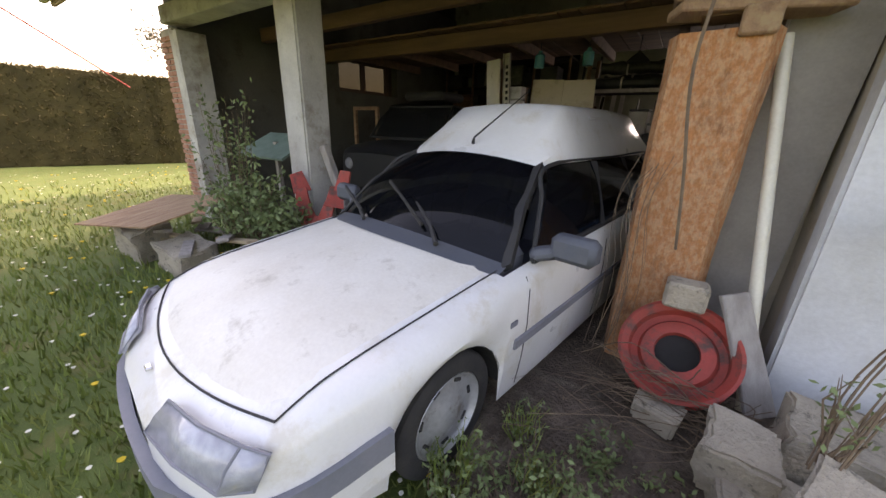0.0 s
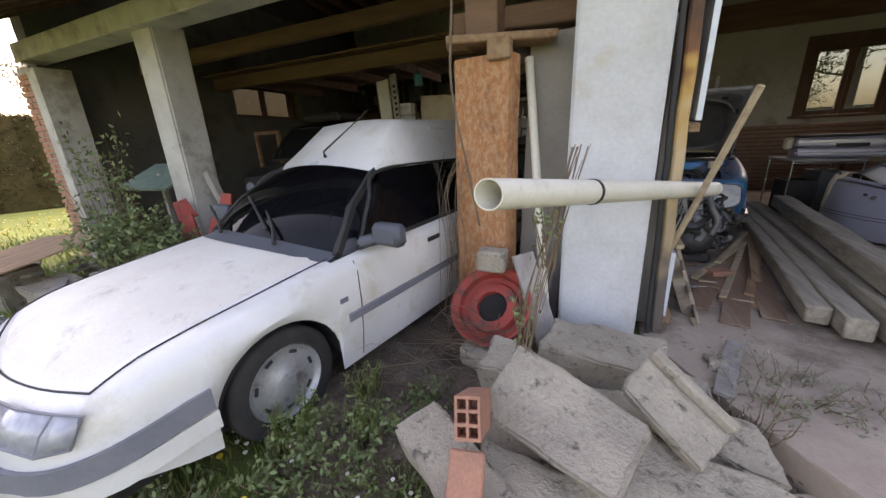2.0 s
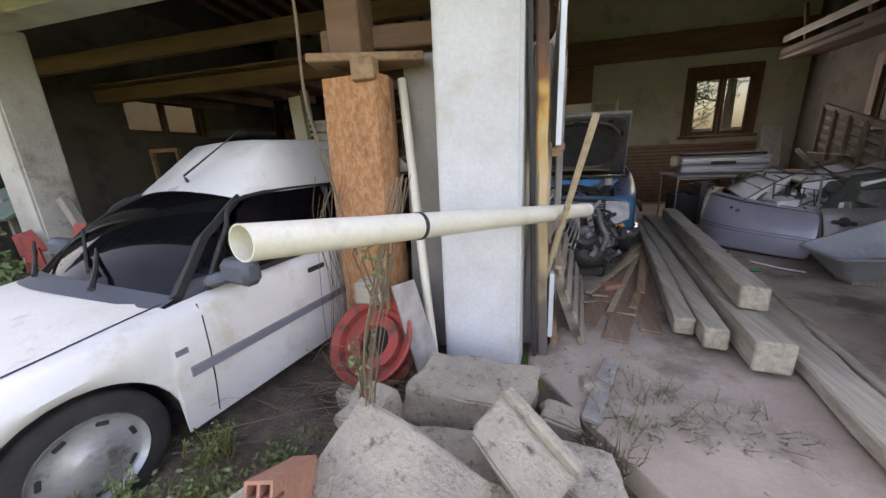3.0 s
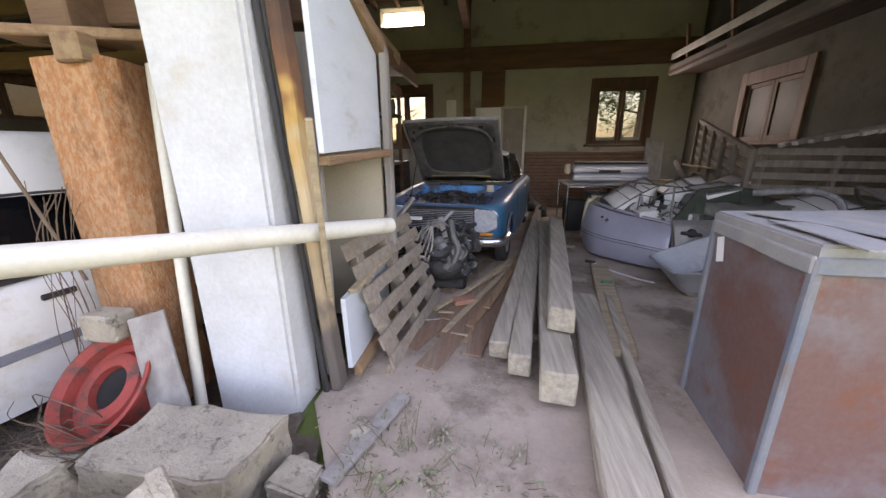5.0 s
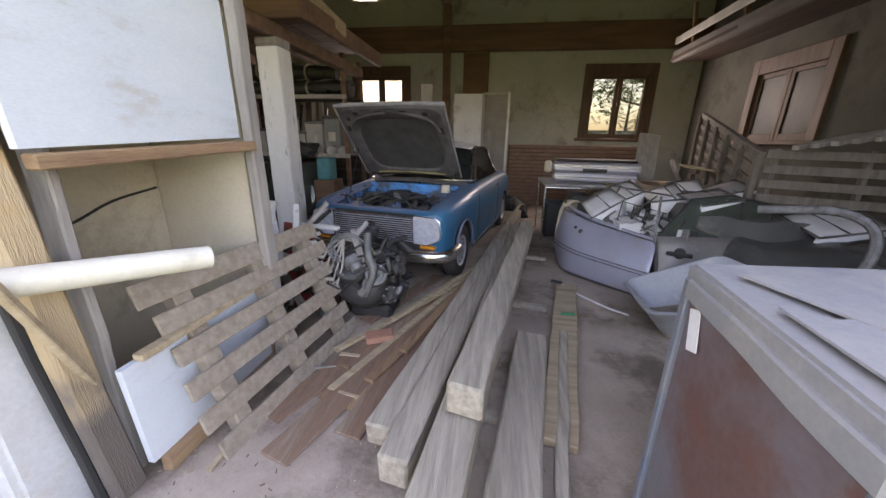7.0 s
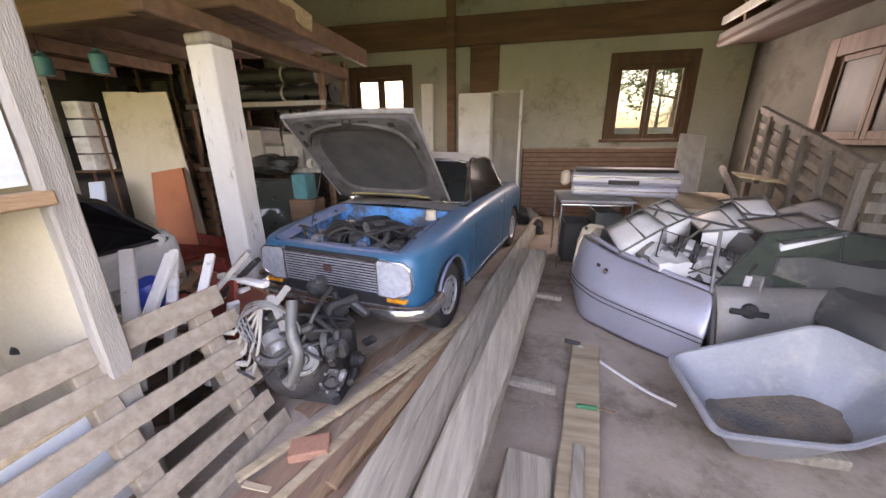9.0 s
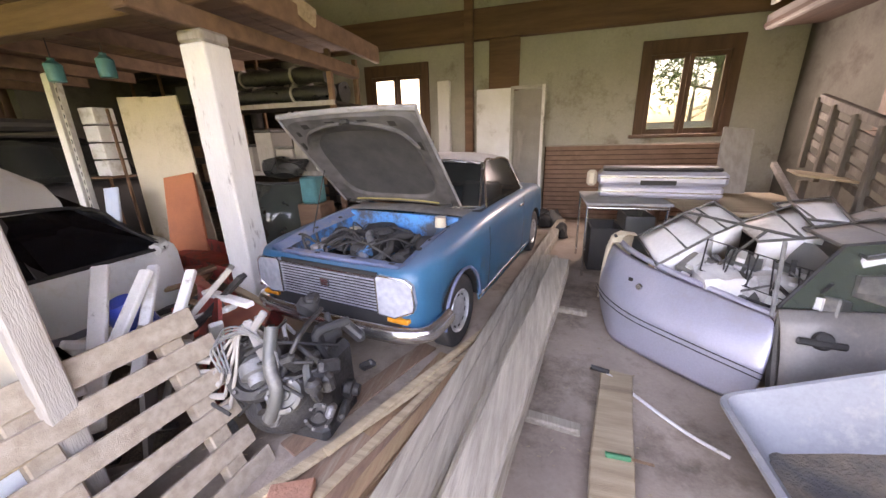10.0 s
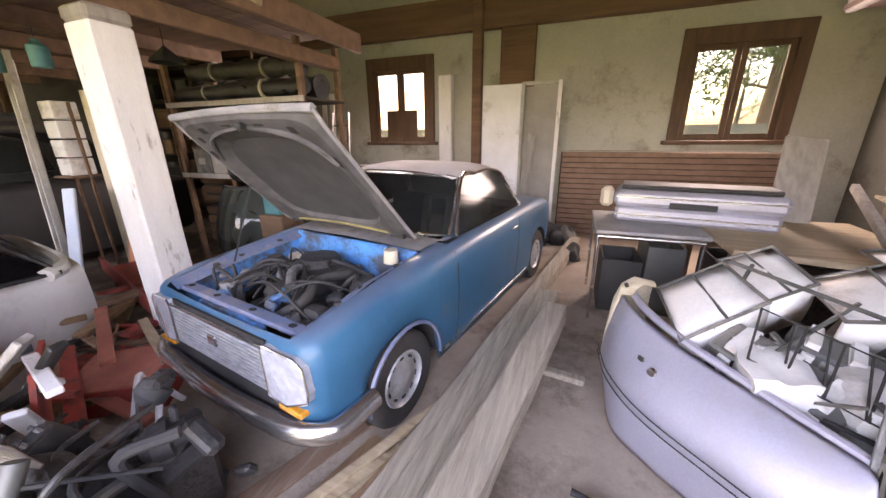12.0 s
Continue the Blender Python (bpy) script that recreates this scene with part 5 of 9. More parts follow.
    # pressed frame: outer edge, raised shoulder, then down to the rounded lining
    def ring_pts(t0, t1, w, e, d):
        out = []
        for k in range(40):
            a = 2 * math.pi * k / 40
            c, q = math.cos(a), math.sin(a)
            v = math.copysign(abs(c) ** e, c) * w
            t = (t0 + t1) / 2 + math.copysign(abs(q) ** e, q) * (t1 - t0) / 2
            out.append(hp(t, v, d))
        return out
    rings = [ring_pts(0.02, 0.975, 0.97, 0.18, 0.004), ring_pts(0.04, 0.955, 0.93, 0.20, 0.032), ring_pts(0.07, 0.90, 0.86, 0.28, 0.036), ring_pts(0.09, 0.83, 0.78, 0.50, 0.030), ring_pts(0.10, 0.80, 0.75, 0.52, 0.008)]
    bm = bmesh.new()
    R_ = [[bm.verts.new(p) for p in r] for r in rings]
    for A, B in zip(R_, R_[1:]):
        for k in range(40):
            bm.faces.new((A[k], A[(k + 1) % 40], B[(k + 1) % 40], B[k]))
    part("hood_frame", bm, M_HOODGREY, hood, "dust-grey pressed frame of the hood", smooth=True)
    bm = bmesh.new()
    rim_, c = [bm.verts.new(p) for p in ring_pts(0.10, 0.80, 0.75, 0.52, 0.009)], bm.verts.new(hp(0.45, 0, 0.013))
    for k in range(40):
        bm.faces.new((c, rim_[k], rim_[(k + 1) % 40]))
    part("hood_lining", bm, M_UNDERHOOD, hood, smooth=True)
    part("front_lip", tube([hp(0.99, v * 1.0, 0.004) for v in arch], 0.019, 8), M_DUST, hood, "pale dusty front lip", smooth=True)
    for q in (-1, 1):
        part("side_lip", tube([hp(0.02 + 0.97 * k / 10, q * 0.995, 0.006) for k in range(11)], 0.010, 6), M_DUST, hood, smooth=True)
        part("frame_rib", tube(ease([hp(0.90, q * 0.08, 0.036), hp(0.88, q * 0.4, 0.042), hp(0.82, q * 0.68, 0.042), hp(0.68, q * 0.84, 0.038)], 4), 0.014, 6), M_HOODGREY, hood, smooth=True)
    # flat dark patches paint the shade of the frame's holes
    for t_, v_, a_, b_ in ((0.90, -0.62, 0.035, 0.018), (0.91, -0.22, 0.05, 0.014), (0.91, 0.25, 0.05, 0.014), (0.89, 0.64, 0.035, 0.018), (0.72, -0.87, 0.02, 0.03), (0.70, 0.87, 0.02, 0.03), (0.84, -0.80, 0.02, 0.018)):
        part("frame_hole", quad_sheet([[hp(t_ + b_ * 1.2 * y, v_ + a_ * 1.4 * x, 0.0375) for x in (-1, -0.5, 0.5, 1)] for y in (-1, 0, 1)]), M_DARK, hood)
    part("hood_latch", beam(hp(0.93, -0.02, 0.05), hp(0.93, 0.08, 0.05), 0.04, 0.03, 0.008), M_BLACK, hood)
    part("hood_hinge", beam(hp(0.03, -0.88, 0.02), hp(0.03, -0.70, 0.02), 0.03, 0.03, 0.004), M_BLACK, hood)
    part("hood_hinge", beam(hp(0.03, 0.70, 0.02), hp(0.03, 0.88, 0.02), 0.03, 0.03, 0.004), M_BLACK, hood)
    part("hood_pad_edge", tube([hp(0.065, v * 0.7, 0.034) for v in arch], 0.010, 6), M_MUSTARD, hood, "yellowed sealing strip", smooth=True)
    part("hood_stay", rod((-0.53, 0.55, 0.84), (-0.50, 0.74, 1.34), 0.006, seg=6), M_BLACK, car)
    # front: grille, lamps, bumper
    part("grille_back", box((-0.43, -0.004, 0.50), (0.43, 0.012, 0.77), 0), M_DARK, car)
    grille = part("grille", box((-0.43, -0.022, 0.735), (0.43, 0.0, 0.75), 0.003), M_CHROME, car)
    for i in range(11):
        z = 0.515 + i * 0.021
        part("slat", beam((-0.425, -0.018, z), (0.425, -0.018, z), 0.012, 0.0075, 0.002), M_GRILLE, grille)
    part("badge", box((-0.04, -0.034, 0.62), (0.04, -0.022, 0.68), 0.01), M_CHROME, grille, "plain chrome badge")
    for s in (1, -1):
        b2 = bmesh.new()
        outline = [(0.435, 0.50), (0.43, 0.745), (0.45, 0.765), (0.64, 0.755), (0.685, 0.72), (0.70, 0.60), (0.69, 0.55), (0.56, 0.49)]
        hi = [b2.verts.new((s * x, -0.025 + 0.16 * max(0, x - 0.56) ** 1.3 * 4 * 0.35, z)) for x, z in outline]
        lo = [b2.verts.new((s * x, 0.06 + 0.2 * max(0, x - 0.56), z)) for x, z in outline]
        b2.faces.new(hi)
        for k in range(len(hi)):
            b2.faces.new((hi[k], hi[(k + 1) % len(hi)], lo[(k + 1) % len(hi)], lo[k]))
        lamp = part("headlamp", b2, M_LENS, car, "trapezoid glass headlamp")
        part("lamp_frame", tube([(s * x, -0.026 + 0.22 * max(0, x - 0.56) ** 1.3, z) for x, z in outline], 0.006, 6, closed=True), M_CHROME, lamp, smooth=True)
        part("indicator", box(tuple(sorted((s * 0.50, s * 0.655))[:1]) + (-0.03, 0.455), tuple(sorted((s * 0.50, s * 0.655))[1:]) + (0.03, 0.487), 0.006), M_AMBER, car, "amber indicator")
    bump = [Vector((v, -0.075 + 0.035 * (v / 0.6) ** 2, 0.385)) for v in [-0.60 + i * 0.12 for i in range(11)]]
    bump = [Vector((-0.785, 0.42, 0.40)), Vector((-0.775, 0.18, 0.39)), Vector((-0.735, 0.03, 0.385))] + bump + [Vector((0.735, 0.03, 0.385)), Vector((0.775, 0.18, 0.39)), Vector((0.785, 0.42, 0.40))]
    b2 = tube(ease(bump, 3), 0.05, 10)
    for v in b2.verts:
        v.co.z = 0.385 + (v.co.z - 0.385) * 1.15
    part("bumper", b2, M_CHROME, car, "dusty chrome front bumper", smooth=True)
    part("front_valance", beam((-0.60, 0.02, 0.40), (0.60, 0.02, 0.40), 0.05, 0.2, 0.01), M_BLACK, car)
    # cabin
    base = [Vector((v, 1.30 + 0.12 * (v / 0.64) ** 2, 0.965)) for v in [-0.64 + 1.28 * i / 10 for i in range(11)]]
    topw = [Vector((v, 1.64 + 0.06 * (v / 0.56) ** 2, 1.355 - 0.02 * (v / 0.56) ** 2)) for v in [-0.56 + 1.12 * i / 10 for i in range(11)]]
    part("windscreen", quad_sheet([[a.lerp(b, t) + Vector((0, -0.02, 0.015)) * math.sin(math.pi * t) for a, b in zip(base, topw)] for t in (0, .25, .5, .75, 1)]), M_DUSTGLASS, car, "dusty windscreen", smooth=True)
    part("windscreen_frame", tube(base + topw[::-1], 0.014, 6, closed=True), M_CHROME, car, smooth=True)
    def roof_row(u, w, h, wb, hb):
        return [Vector((v * wb if abs(v) == 1 else v * w / 0.85, u, hb if abs(v) == 1 else h - 0.05 * (v / 0.85) ** 4)) for v in (-1, -0.85, -0.7, -0.4, 0, 0.4, 0.7, 0.85, 1)]
    rows = [roof_row(1.64, 0.54, 1.375, 0.575, 1.335), roof_row(1.80, 0.54, 1.405, 0.58, 1.35), roof_row(2.1, 0.54, 1.42, 0.585, 1.36), roof_row(2.4, 0.53, 1.40, 0.585, 1.33),
            roof_row(2.60, 0.52, 1.32, 0.60, 1.25), roof_row(2.80, 0.55, 1.10, 0.64, 1.0), roof_row(2.92, 0.56, 0.985, 0.66, 0.96)]
    part("hardtop", quad_sheet(rows), M_SOFTTOP, car, "pale dusty hardtop", smooth=True)
    for s in (1, -1):
        lo = [Vector((s * 0.70, u, 0.965)) for u in (1.42, 1.8, 2.2, 2.62, 2.72)]
        hi = [Vector((s * 0.575, u, z)) for u, z in ((1.70, 1.335), (1.95, 1.35), (2.2, 1.355), (2.45, 1.31), (2.62, 1.20))]
        part("side_window", quad_sheet([lo, [(a + b) / 2 + Vector((s * 0.012, 0, 0)) for a, b in zip(lo, hi)], hi]), M_DUSTGLASS, car, "dusty side window", smooth=True)
        part("window_trim", tube(ease([lo[0]] + [h + Vector((s * 0.01, 0, 0)) for h in hi] + [lo[-1]], 4), 0.012, 6), M_CHROME, car, smooth=True)
        part("roof_side", quad_sheet([[Vector((s * 0.60, 2.60, 1.25)), Vector((s * 0.64, 2.80, 1.0)), Vector((s * 0.66, 2.92, 0.96))], [Vector((s * 0.575, 2.62, 1.20)), Vector((s * 0.70, 2.72, 0.965)), Vector((s * 0.69, 2.90, 0.955))]]), M_SOFTTOP, car)
        for u0 in (1.30, 2.50):
            part("door_gap", tube([sh.side(u0, 0.24 + 0.66 * k / 8, 0.0005, s) for k in range(9)], 0.0035, 5), M_BLACK, car)
        part("sill_trim", strip([sh.side(1.08 + i * 0.2, 0.255, 0.004, s) for i in range(10)], 0.025, 0.006), M_CHROME, car)
        p = sh.side(2.36, 0.83, 0.012, s)
        part("door_handle", beam(p - Vector((0, 0.06, 0)), p + Vector((0, 0.06, 0)), 0.018, 0.022, 0.004), M_CHROME, car)
        part("belt_ledge", quad_sheet([[Vector((s * 0.685, u, 0.955 + 0.012)) for u in (1.3, 2.0, 2.6)], [Vector((s * 0.60, u, 0.95)) for u in (1.3, 2.0, 2.6)]]), M_BLUE, car)
        bm = tube([Vector((s * 0.778, 0.72 + math.cos(a) * 0.343, 0.29 + math.sin(a) * 0.343)) for a in [math.pi * k / 16 for k in range(17)]], 0.012, 6)
        part("arch_lip", bm, M_DUSTBLUE, car, smooth=True)
        arch_liner(car, 0.72, 0.29, 0.337, s * 0.48, s * 0.76)
        arch_liner(car, 3.30, 0.29, 0.327, s * 0.48, s * 0.76)
        wheel(car, 0.72, s * 0.675, 0.285, 0.285, 0.15, M_HUB, 10, s, 0.60)
        wheel(car, 3.30, s * 0.675, 0.285, 0.285, 0.15, M_HUB, 10, s, 0.60)
    part("cabin_floor", box((-0.72, 1.2, 0.3), (0.72, 2.9, 0.34), 0), M_DARK, car)
    for v in (-0.33, 0.33):
        part("seat_back", beam((v, 2.2, 0.5), (v, 2.35, 1.08), 0.46, 0.14, 0.04, (0, 1, 0)), M_GREYPLASTIC, car)
    part("steering_wheel", tube([(-0.33 + 0.18 * math.cos(a), 1.72 + 0.08 * math.sin(a), 0.93 + 0.16 * math.sin(a)) for a in [2 * math.pi * k / 20 for k in range(20)]], 0.011, 8, closed=True), M_BLACK, car, smooth=True)
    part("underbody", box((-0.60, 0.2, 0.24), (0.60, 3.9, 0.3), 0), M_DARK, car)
    return car


def warp_front(car, shift, until):
    """Shortens the overhang before the front wheels."""
    for o in car.children_recursive:
        for v in o.data.vertices:
            y = v.co.y + o.matrix_basis.translation.y
            if y < until:
                v.co.y += shift * (1 - max(y, 0) / until)


warp_front(white_car(), 0.05, 0.66)
warp_front(blue_car(), 0.13, 0.40)

# ---- stones, post and sheets in front of the pillar ----
def rock(name, corners, thick, label, seed, material=None, parent=None, rough=0.012, cuts=5):
    """A broken slab: four top corners, its thickness, and uneven worn edges."""
    C = [Vector(c) for c in corners]
    n = (C[1] - C[0]).cross(C[3] - C[0]).normalized()
    if n.z < 0:
        n = -n
    bm = bmesh.new()
    hi = [bm.verts.new(c) for c in C]
    lo = [bm.verts.new(c - n * thick + (c - sum(C, Vector()) / 4) * -0.04) for c in C]
    bm.faces.new(hi)
    bm.faces.new(lo[::-1])
    for k in range(4):
        bm.faces.new((hi[k], hi[(k + 1) % 4], lo[(k + 1) % 4], lo[k]))
    bmesh.ops.bevel(bm, geom=list(bm.edges), offset=min(0.014, thick * 0.2), segments=2, affect="EDGES", clamp_overlap=True)
    bmesh.ops.subdivide_edges(bm, edges=[e for e in bm.edges if e.calc_length() > 0.07], cuts=cuts, use_grid_fill=True)
    for v in bm.verts:
        v.co += Vector(noise.noise_vector(v.co * 6 + Vector((seed, 0, 0)))) * rough + Vector(noise.noise_vector(v.co * 19 + Vector((seed, 5, 0)))) * rough * 0.45
    return tagged(part(name, bm, material or M_STONE, parent, smooth=True), label, "stone", "rubble")


rock("stone_slab", [(0.36, 1.02, 0.34), (0.47, 1.30, 0.51), (1.00, 1.17, 0.33), (0.86, 0.80, 0.33)], 0.10, "broad broken limestone slab with lichen, tilted on the rubble", 1)
rock("stone_slab", [(0.90, 1.33, 0.36), (1.01, 1.52, 0.42), (1.30, 1.36, 0.22), (1.17, 1.14, 0.20)], 0.05, "thin pale broken slab with a raised edge, tilted", 2)
tagged(part("stone_rib", beam((1.02, 1.52, 0.44), (1.31, 1.36, 0.245), 0.05, 0.05, 0.01), M_STONE), "narrow stone rib along the thin slab", "stone", "rubble")
rock("stone_block", [(0.50, 1.62, 0.30), (0.56, 1.95, 0.30), (1.18, 2.02, 0.24), (1.12, 1.66, 0.24)], 0.36, "large pinkish limestone block before the pillar", 3, rough=0.03)
rock("stone_slab", [(0.02, 0.92, 0.22), (0.14, 1.10, 0.26), (0.58, 0.82, 0.22), (0.44, 0.62, 0.18)], 0.12, "long pale broken stone at the edge of the heap", 4, rough=0.02)
rock("stone", [(0.22, 1.42, 0.24), (0.26, 1.66, 0.30), (0.48, 1.62, 0.30), (0.46, 1.36, 0.26)], 0.3, "rough grey stone in the heap", 5, rough=0.03)
rock("stone", [(0.42, 0.62, 0.12), (0.40, 1.0, 0.22), (0.86, 1.0, 0.2), (0.92, 0.56, 0.12)], 0.26, "rough grey stone under the slab", 6, rough=0.03)
rock("stone", [(0.85, 0.9, 0.16), (0.9, 1.3, 0.2), (1.5, 1.3, 0.08), (1.35, 0.85, 0.05)], 0.24, "rough grey stone under the slabs", 7, rough=0.035)
rock("stone", [(1.2, 1.38, 0.12), (1.15, 1.66, 0.14), (1.5, 1.64, 0.08), (1.52, 1.34, 0.06)], 0.2, "mossy grey stone beside the heap", 8, rough=0.03)
rock("stone", [(0.3, 1.1, 0.1), (0.3, 1.6, 0.14), (1.1, 1.6, 0.14), (1.0, 1.05, 0.1)], 0.26, "rough buried stone in the heap", 9, rough=0.03)
rock("stone", [(-0.02, 1.78, 0.06), (0.0, 1.92, 0.08), (0.22, 1.86, 0.08), (0.18, 1.72, 0.05)], 0.14, "small pinkish stone beside the red wheel", 10)
rock("stone", [(1.18, 1.78, 0.10), (1.2, 1.95, 0.10), (1.38, 1.92, 0.08), (1.36, 1.76, 0.07)], 0.12, "small stone before the concrete floor", 11)
rr = random.Random(3)
for i in range(26):
    x, y, s = rr.uniform(0.0, 1.7), rr.uniform(0.4, 2.2), rr.uniform(0.02, 0.06)
    z = ground_height(x, y) + 0.02
    bm = bmesh.new()
    bmesh.ops.create_icosphere(bm, subdivisions=2, radius=s, matrix=pose(x, y, z + s * .4, 0, 0, rr.uniform(0, 90)))
    for v in bm.verts:
        v.co += Vector(noise.noise_vector(v.co * 14)) * s * 0.6
    tagged(part("pebble", bm, M_STONE), "small grey loose stone on the dirt", "stone", "loose stones")

# hollow brick with six holes
hb = thing("hollow_brick", "red hollow brick with six holes standing in the rubble", "brick", (0.33, 1.12, 0.10))
hb.matrix_basis = Matrix.Translation((0.385, 0.93, 0.41)) @ pose(0, 0, 0, -32, -6, 10) @ Matrix.Diagonal((1.0, 1.0, 1.15, 1))
bm = bmesh.new()
for i in range(4):
    bmesh.ops.create_cube(bm, size=1, matrix=Matrix.Translation((0, -0.10, -0.06 + i * 0.038)) @ Matrix.Diagonal((0.09, 0.06, 0.009, 1)))
for i in range(3):
    bmesh.ops.create_cube(bm, size=1, matrix=Matrix.Translation((-0.0405 + i * 0.0405, -0.10, -0.003)) @ Matrix.Diagonal((0.009, 0.059, 0.105, 1)))
part("brick_front", bm, M_BRICK, hb)
part("brick_body", box((-0.045, -0.068, -0.065), (0.045, 0.12, 0.06), 0.003), M_BRICK, hb)
tagged(part("brick", box((-0.06, -0.12, -0.03), (0.06, 0.12, 0.03), 0.006), M_BRICK), "broken pale red brick lying against the slab", "brick").matrix_basis = pose(0.42, 0.72, 0.27, 38, 0, 12)

# flaking orange post with its head block
post = thing("flaking_post", "broad wooden post wrapped in flaking orange bark-like paint", "post", (-0.04, 2.5, LAWN))
bm = bmesh.new()
rows = []
for k in range(24):
    z = LAWN - 0.05 + k * (2.08 / 23)
    t = k / 23
    o = [(-0.25 + 0.02 * t, 2.40), (-0.06, 2.365), (0.13 + 0.03 * t, 2.36), (0.19 + 0.02 * t, 2.46), (0.16, 2.66), (-0.05, 2.70), (-0.24, 2.66), (-0.27, 2.5)]
    rows.append([bm.verts.new(Vector((x, y, z)) + Vector(noise.noise_vector(Vector((x * 5, y * 5, z * 3)))) * 0.012) for x, y in o])
for A, B in zip(rows, rows[1:]):
    for k in range(8):
        bm.faces.new((A[k], A[(k + 1) % 8], B[(k + 1) % 8], B[k]))
bm.faces.new(rows[-1])
part("shaft", bm, M_BARK, post, smooth=True, world=True)
part("head_block", box((0.02, 2.32, 1.86), (0.17, 2.42, 1.99), 0.01), M_RUSTWOOD, post, world=True)
part("head_board", beam((-0.27, 2.36, 2.0), (0.40, 2.60, 2.0), 0.22, 0.05, 0.008), M_RUSTWOOD, post, world=True)
tagged(part("lintel", beam((-0.30, 2.62, 2.16), (1.20, 2.80, 2.16), 0.16, 0.14, 0.01), M_BEAMWOOD), "dark reddish timber over the leaning sheets", "beam")
tagged(part("post", beam((-0.04, 2.5, 1.97), (-0.04, 2.5, 2.72), 0.22, 0.22, 0.01, (0, 1, 0)), M_BEAMWOOD), "dark timber above the flaking post", "post")
pv = thing("upright_pipe", "slim ivory plastic pipe standing against the pillar", "pipe", (0.5, 2.16, 0))
part("pipe_wall", rod((0.50, 2.20, -0.05), (0.235, 2.62, 1.90), 0.030, seg=20), M_PVC, pv, smooth=True, world=True)
tagged(part("board", beam((0.30, 2.70, -0.1), (0.33, 2.74, 1.86), 0.10, 0.03, 0.004, (0, 1, 0)), M_RUSTWOOD), "brown board standing behind the slim pipe", "board")
tagged(part("cement_sheet", slab_from([(0.18, -0.1), (0.50, -0.1), (0.60, 2.05), (0.24, 2.05)], 0.012, Matrix(((1, 0, 0, 0), (0, 0, 1, 2.66), (0, 1, 0, 0), (0, 0, 0, 1)))), M_FIBRO), "grey fibre sheet leaning behind the pillar", "sheet")
tagged(part("cream_sheet", slab_from([(0.20, -0.1), (0.72, -0.1), (0.75, 2.1), (0.24, 2.1)], 0.012, Matrix(((1, 0, 0, 0), (0, 0, 1, 2.80), (0, 1, 0, 0), (0, 0, 0, 1)))), M_CREAM), "cream painted sheet standing behind the pillar", "sheet")
tagged(part("leaning_board", beam((0.30, 2.20, 0.62), (0.53, 2.02, 0.06), 0.16, 0.03, 0.006, (0.5, -0.7, 0.4), rough=0.006), M_GREYWOOD), "short weathered board leaning on the red wheel", "board")
tagged(part("block", box((0.0, 2.10, 0.49), (0.2, 2.24, 0.64), 0.015), M_STONE), "grey concrete block above the red wheel", "block").matrix_basis = Matrix.Identity(4)
rw = thing("tractor_rim", "faded red steel wheel rim overgrown with dry vines", "wheel", (0.16, 2.02, 0.22))
m = Matrix.Translation((0.13, 2.08, 0.24)) @ (Vector((-0.10, -0.62, 0.62))).to_track_quat("Z", "Y").to_matrix().to_4x4() @ Matrix.Scale(0.88, 4)
part("rim", lathe([(0.30, -0.09), (0.325, -0.085), (0.325, -0.07), (0.29, -0.05), (0.285, 0.05), (0.325, 0.07), (0.33, 0.09), (0.31, 0.095), (0.27, 0.06), (0.26, 0.0), (0.22, -0.01), (0.20, 0.03), (0.16, 0.04), (0.125, 0.035), (0.12, -0.03)], m, 40), M_RED, rw, smooth=True, world=True)
# dark disc paints the shade inside the hub
part("hub_hole", rod(m @ Vector((0, 0, -0.02)), m @ Vector((0, 0, -0.01)), 0.119, seg=24), M_DARK, rw, world=True)


# ---- plants: weeds, vines, grass ----
def sprays(name, label, category, items, mats, seed):
    """Stems with small leaves; items: (x, y, z, height, spread, stems, leaves a stem, leaf size)."""
    rng = random.Random(seed)
    x0, y0, z0 = items[0][:3]
    t = thing(name, label, category, (x0, y0, z0))
    st, lf = bmesh.new(), bmesh.new()
    for x, y, z, h, sp, n, k, size in items:
        for _ in range(n):
            a, d = rng.uniform(0, 6.28), sp * math.sqrt(rng.random())
            b = Vector((x + math.cos(a) * d * 0.45, y + math.sin(a) * d * 0.45, z))
            e = Vector((x + math.cos(a) * d, y + math.sin(a) * d, z + h * rng.uniform(0.5, 1)))
            mid = (b + e) / 2 + Vector((rng.uniform(-.05, .05), rng.uniform(-.05, .05), h * 0.1))
            tube([b, mid, e], [0.004, 0.003, 0.001], 4, st)
            for _ in range(k):
                s = rng.uniform(0.15, 1.0)
                c = (b.lerp(mid, s * 2) if s < .5 else mid.lerp(e, s * 2 - 1)) + Vector([rng.gauss(0, size * 1.1) for _ in range(3)])
                c.z = max(c.z, z)
                u = Vector([rng.gauss(0, 1) for _ in range(3)]).normalized() * size
                v = u.cross(Vector([rng.gauss(0, 1) for _ in range(3)])).normalized() * size * 0.45
                lf.faces.new([lf.verts.new(c + w) for w in (-u, v, u, -v)])
    tagged(part("stems", st, mats[0], t, world=True), kind="stuff")
    tagged(part("leaves", lf, mats[1], t, world=True), kind="stuff")
    return t


L0 = LAWN
sprays("weed", "grass tufts and weeds beside the front wheel", "weed", [(-0.62, 0.92, L0, 0.30, 0.16, 40, 6, 0.016), (-0.30, 1.12, L0, 0.26, 0.14, 30, 5, 0.014), (0.02, 0.9, L0, 0.14, 0.25, 30, 8, 0.014), (-0.45, 1.35, L0, 0.30, 0.12, 26, 5, 0.012)], (M_BLADE, M_LEAF), 71)
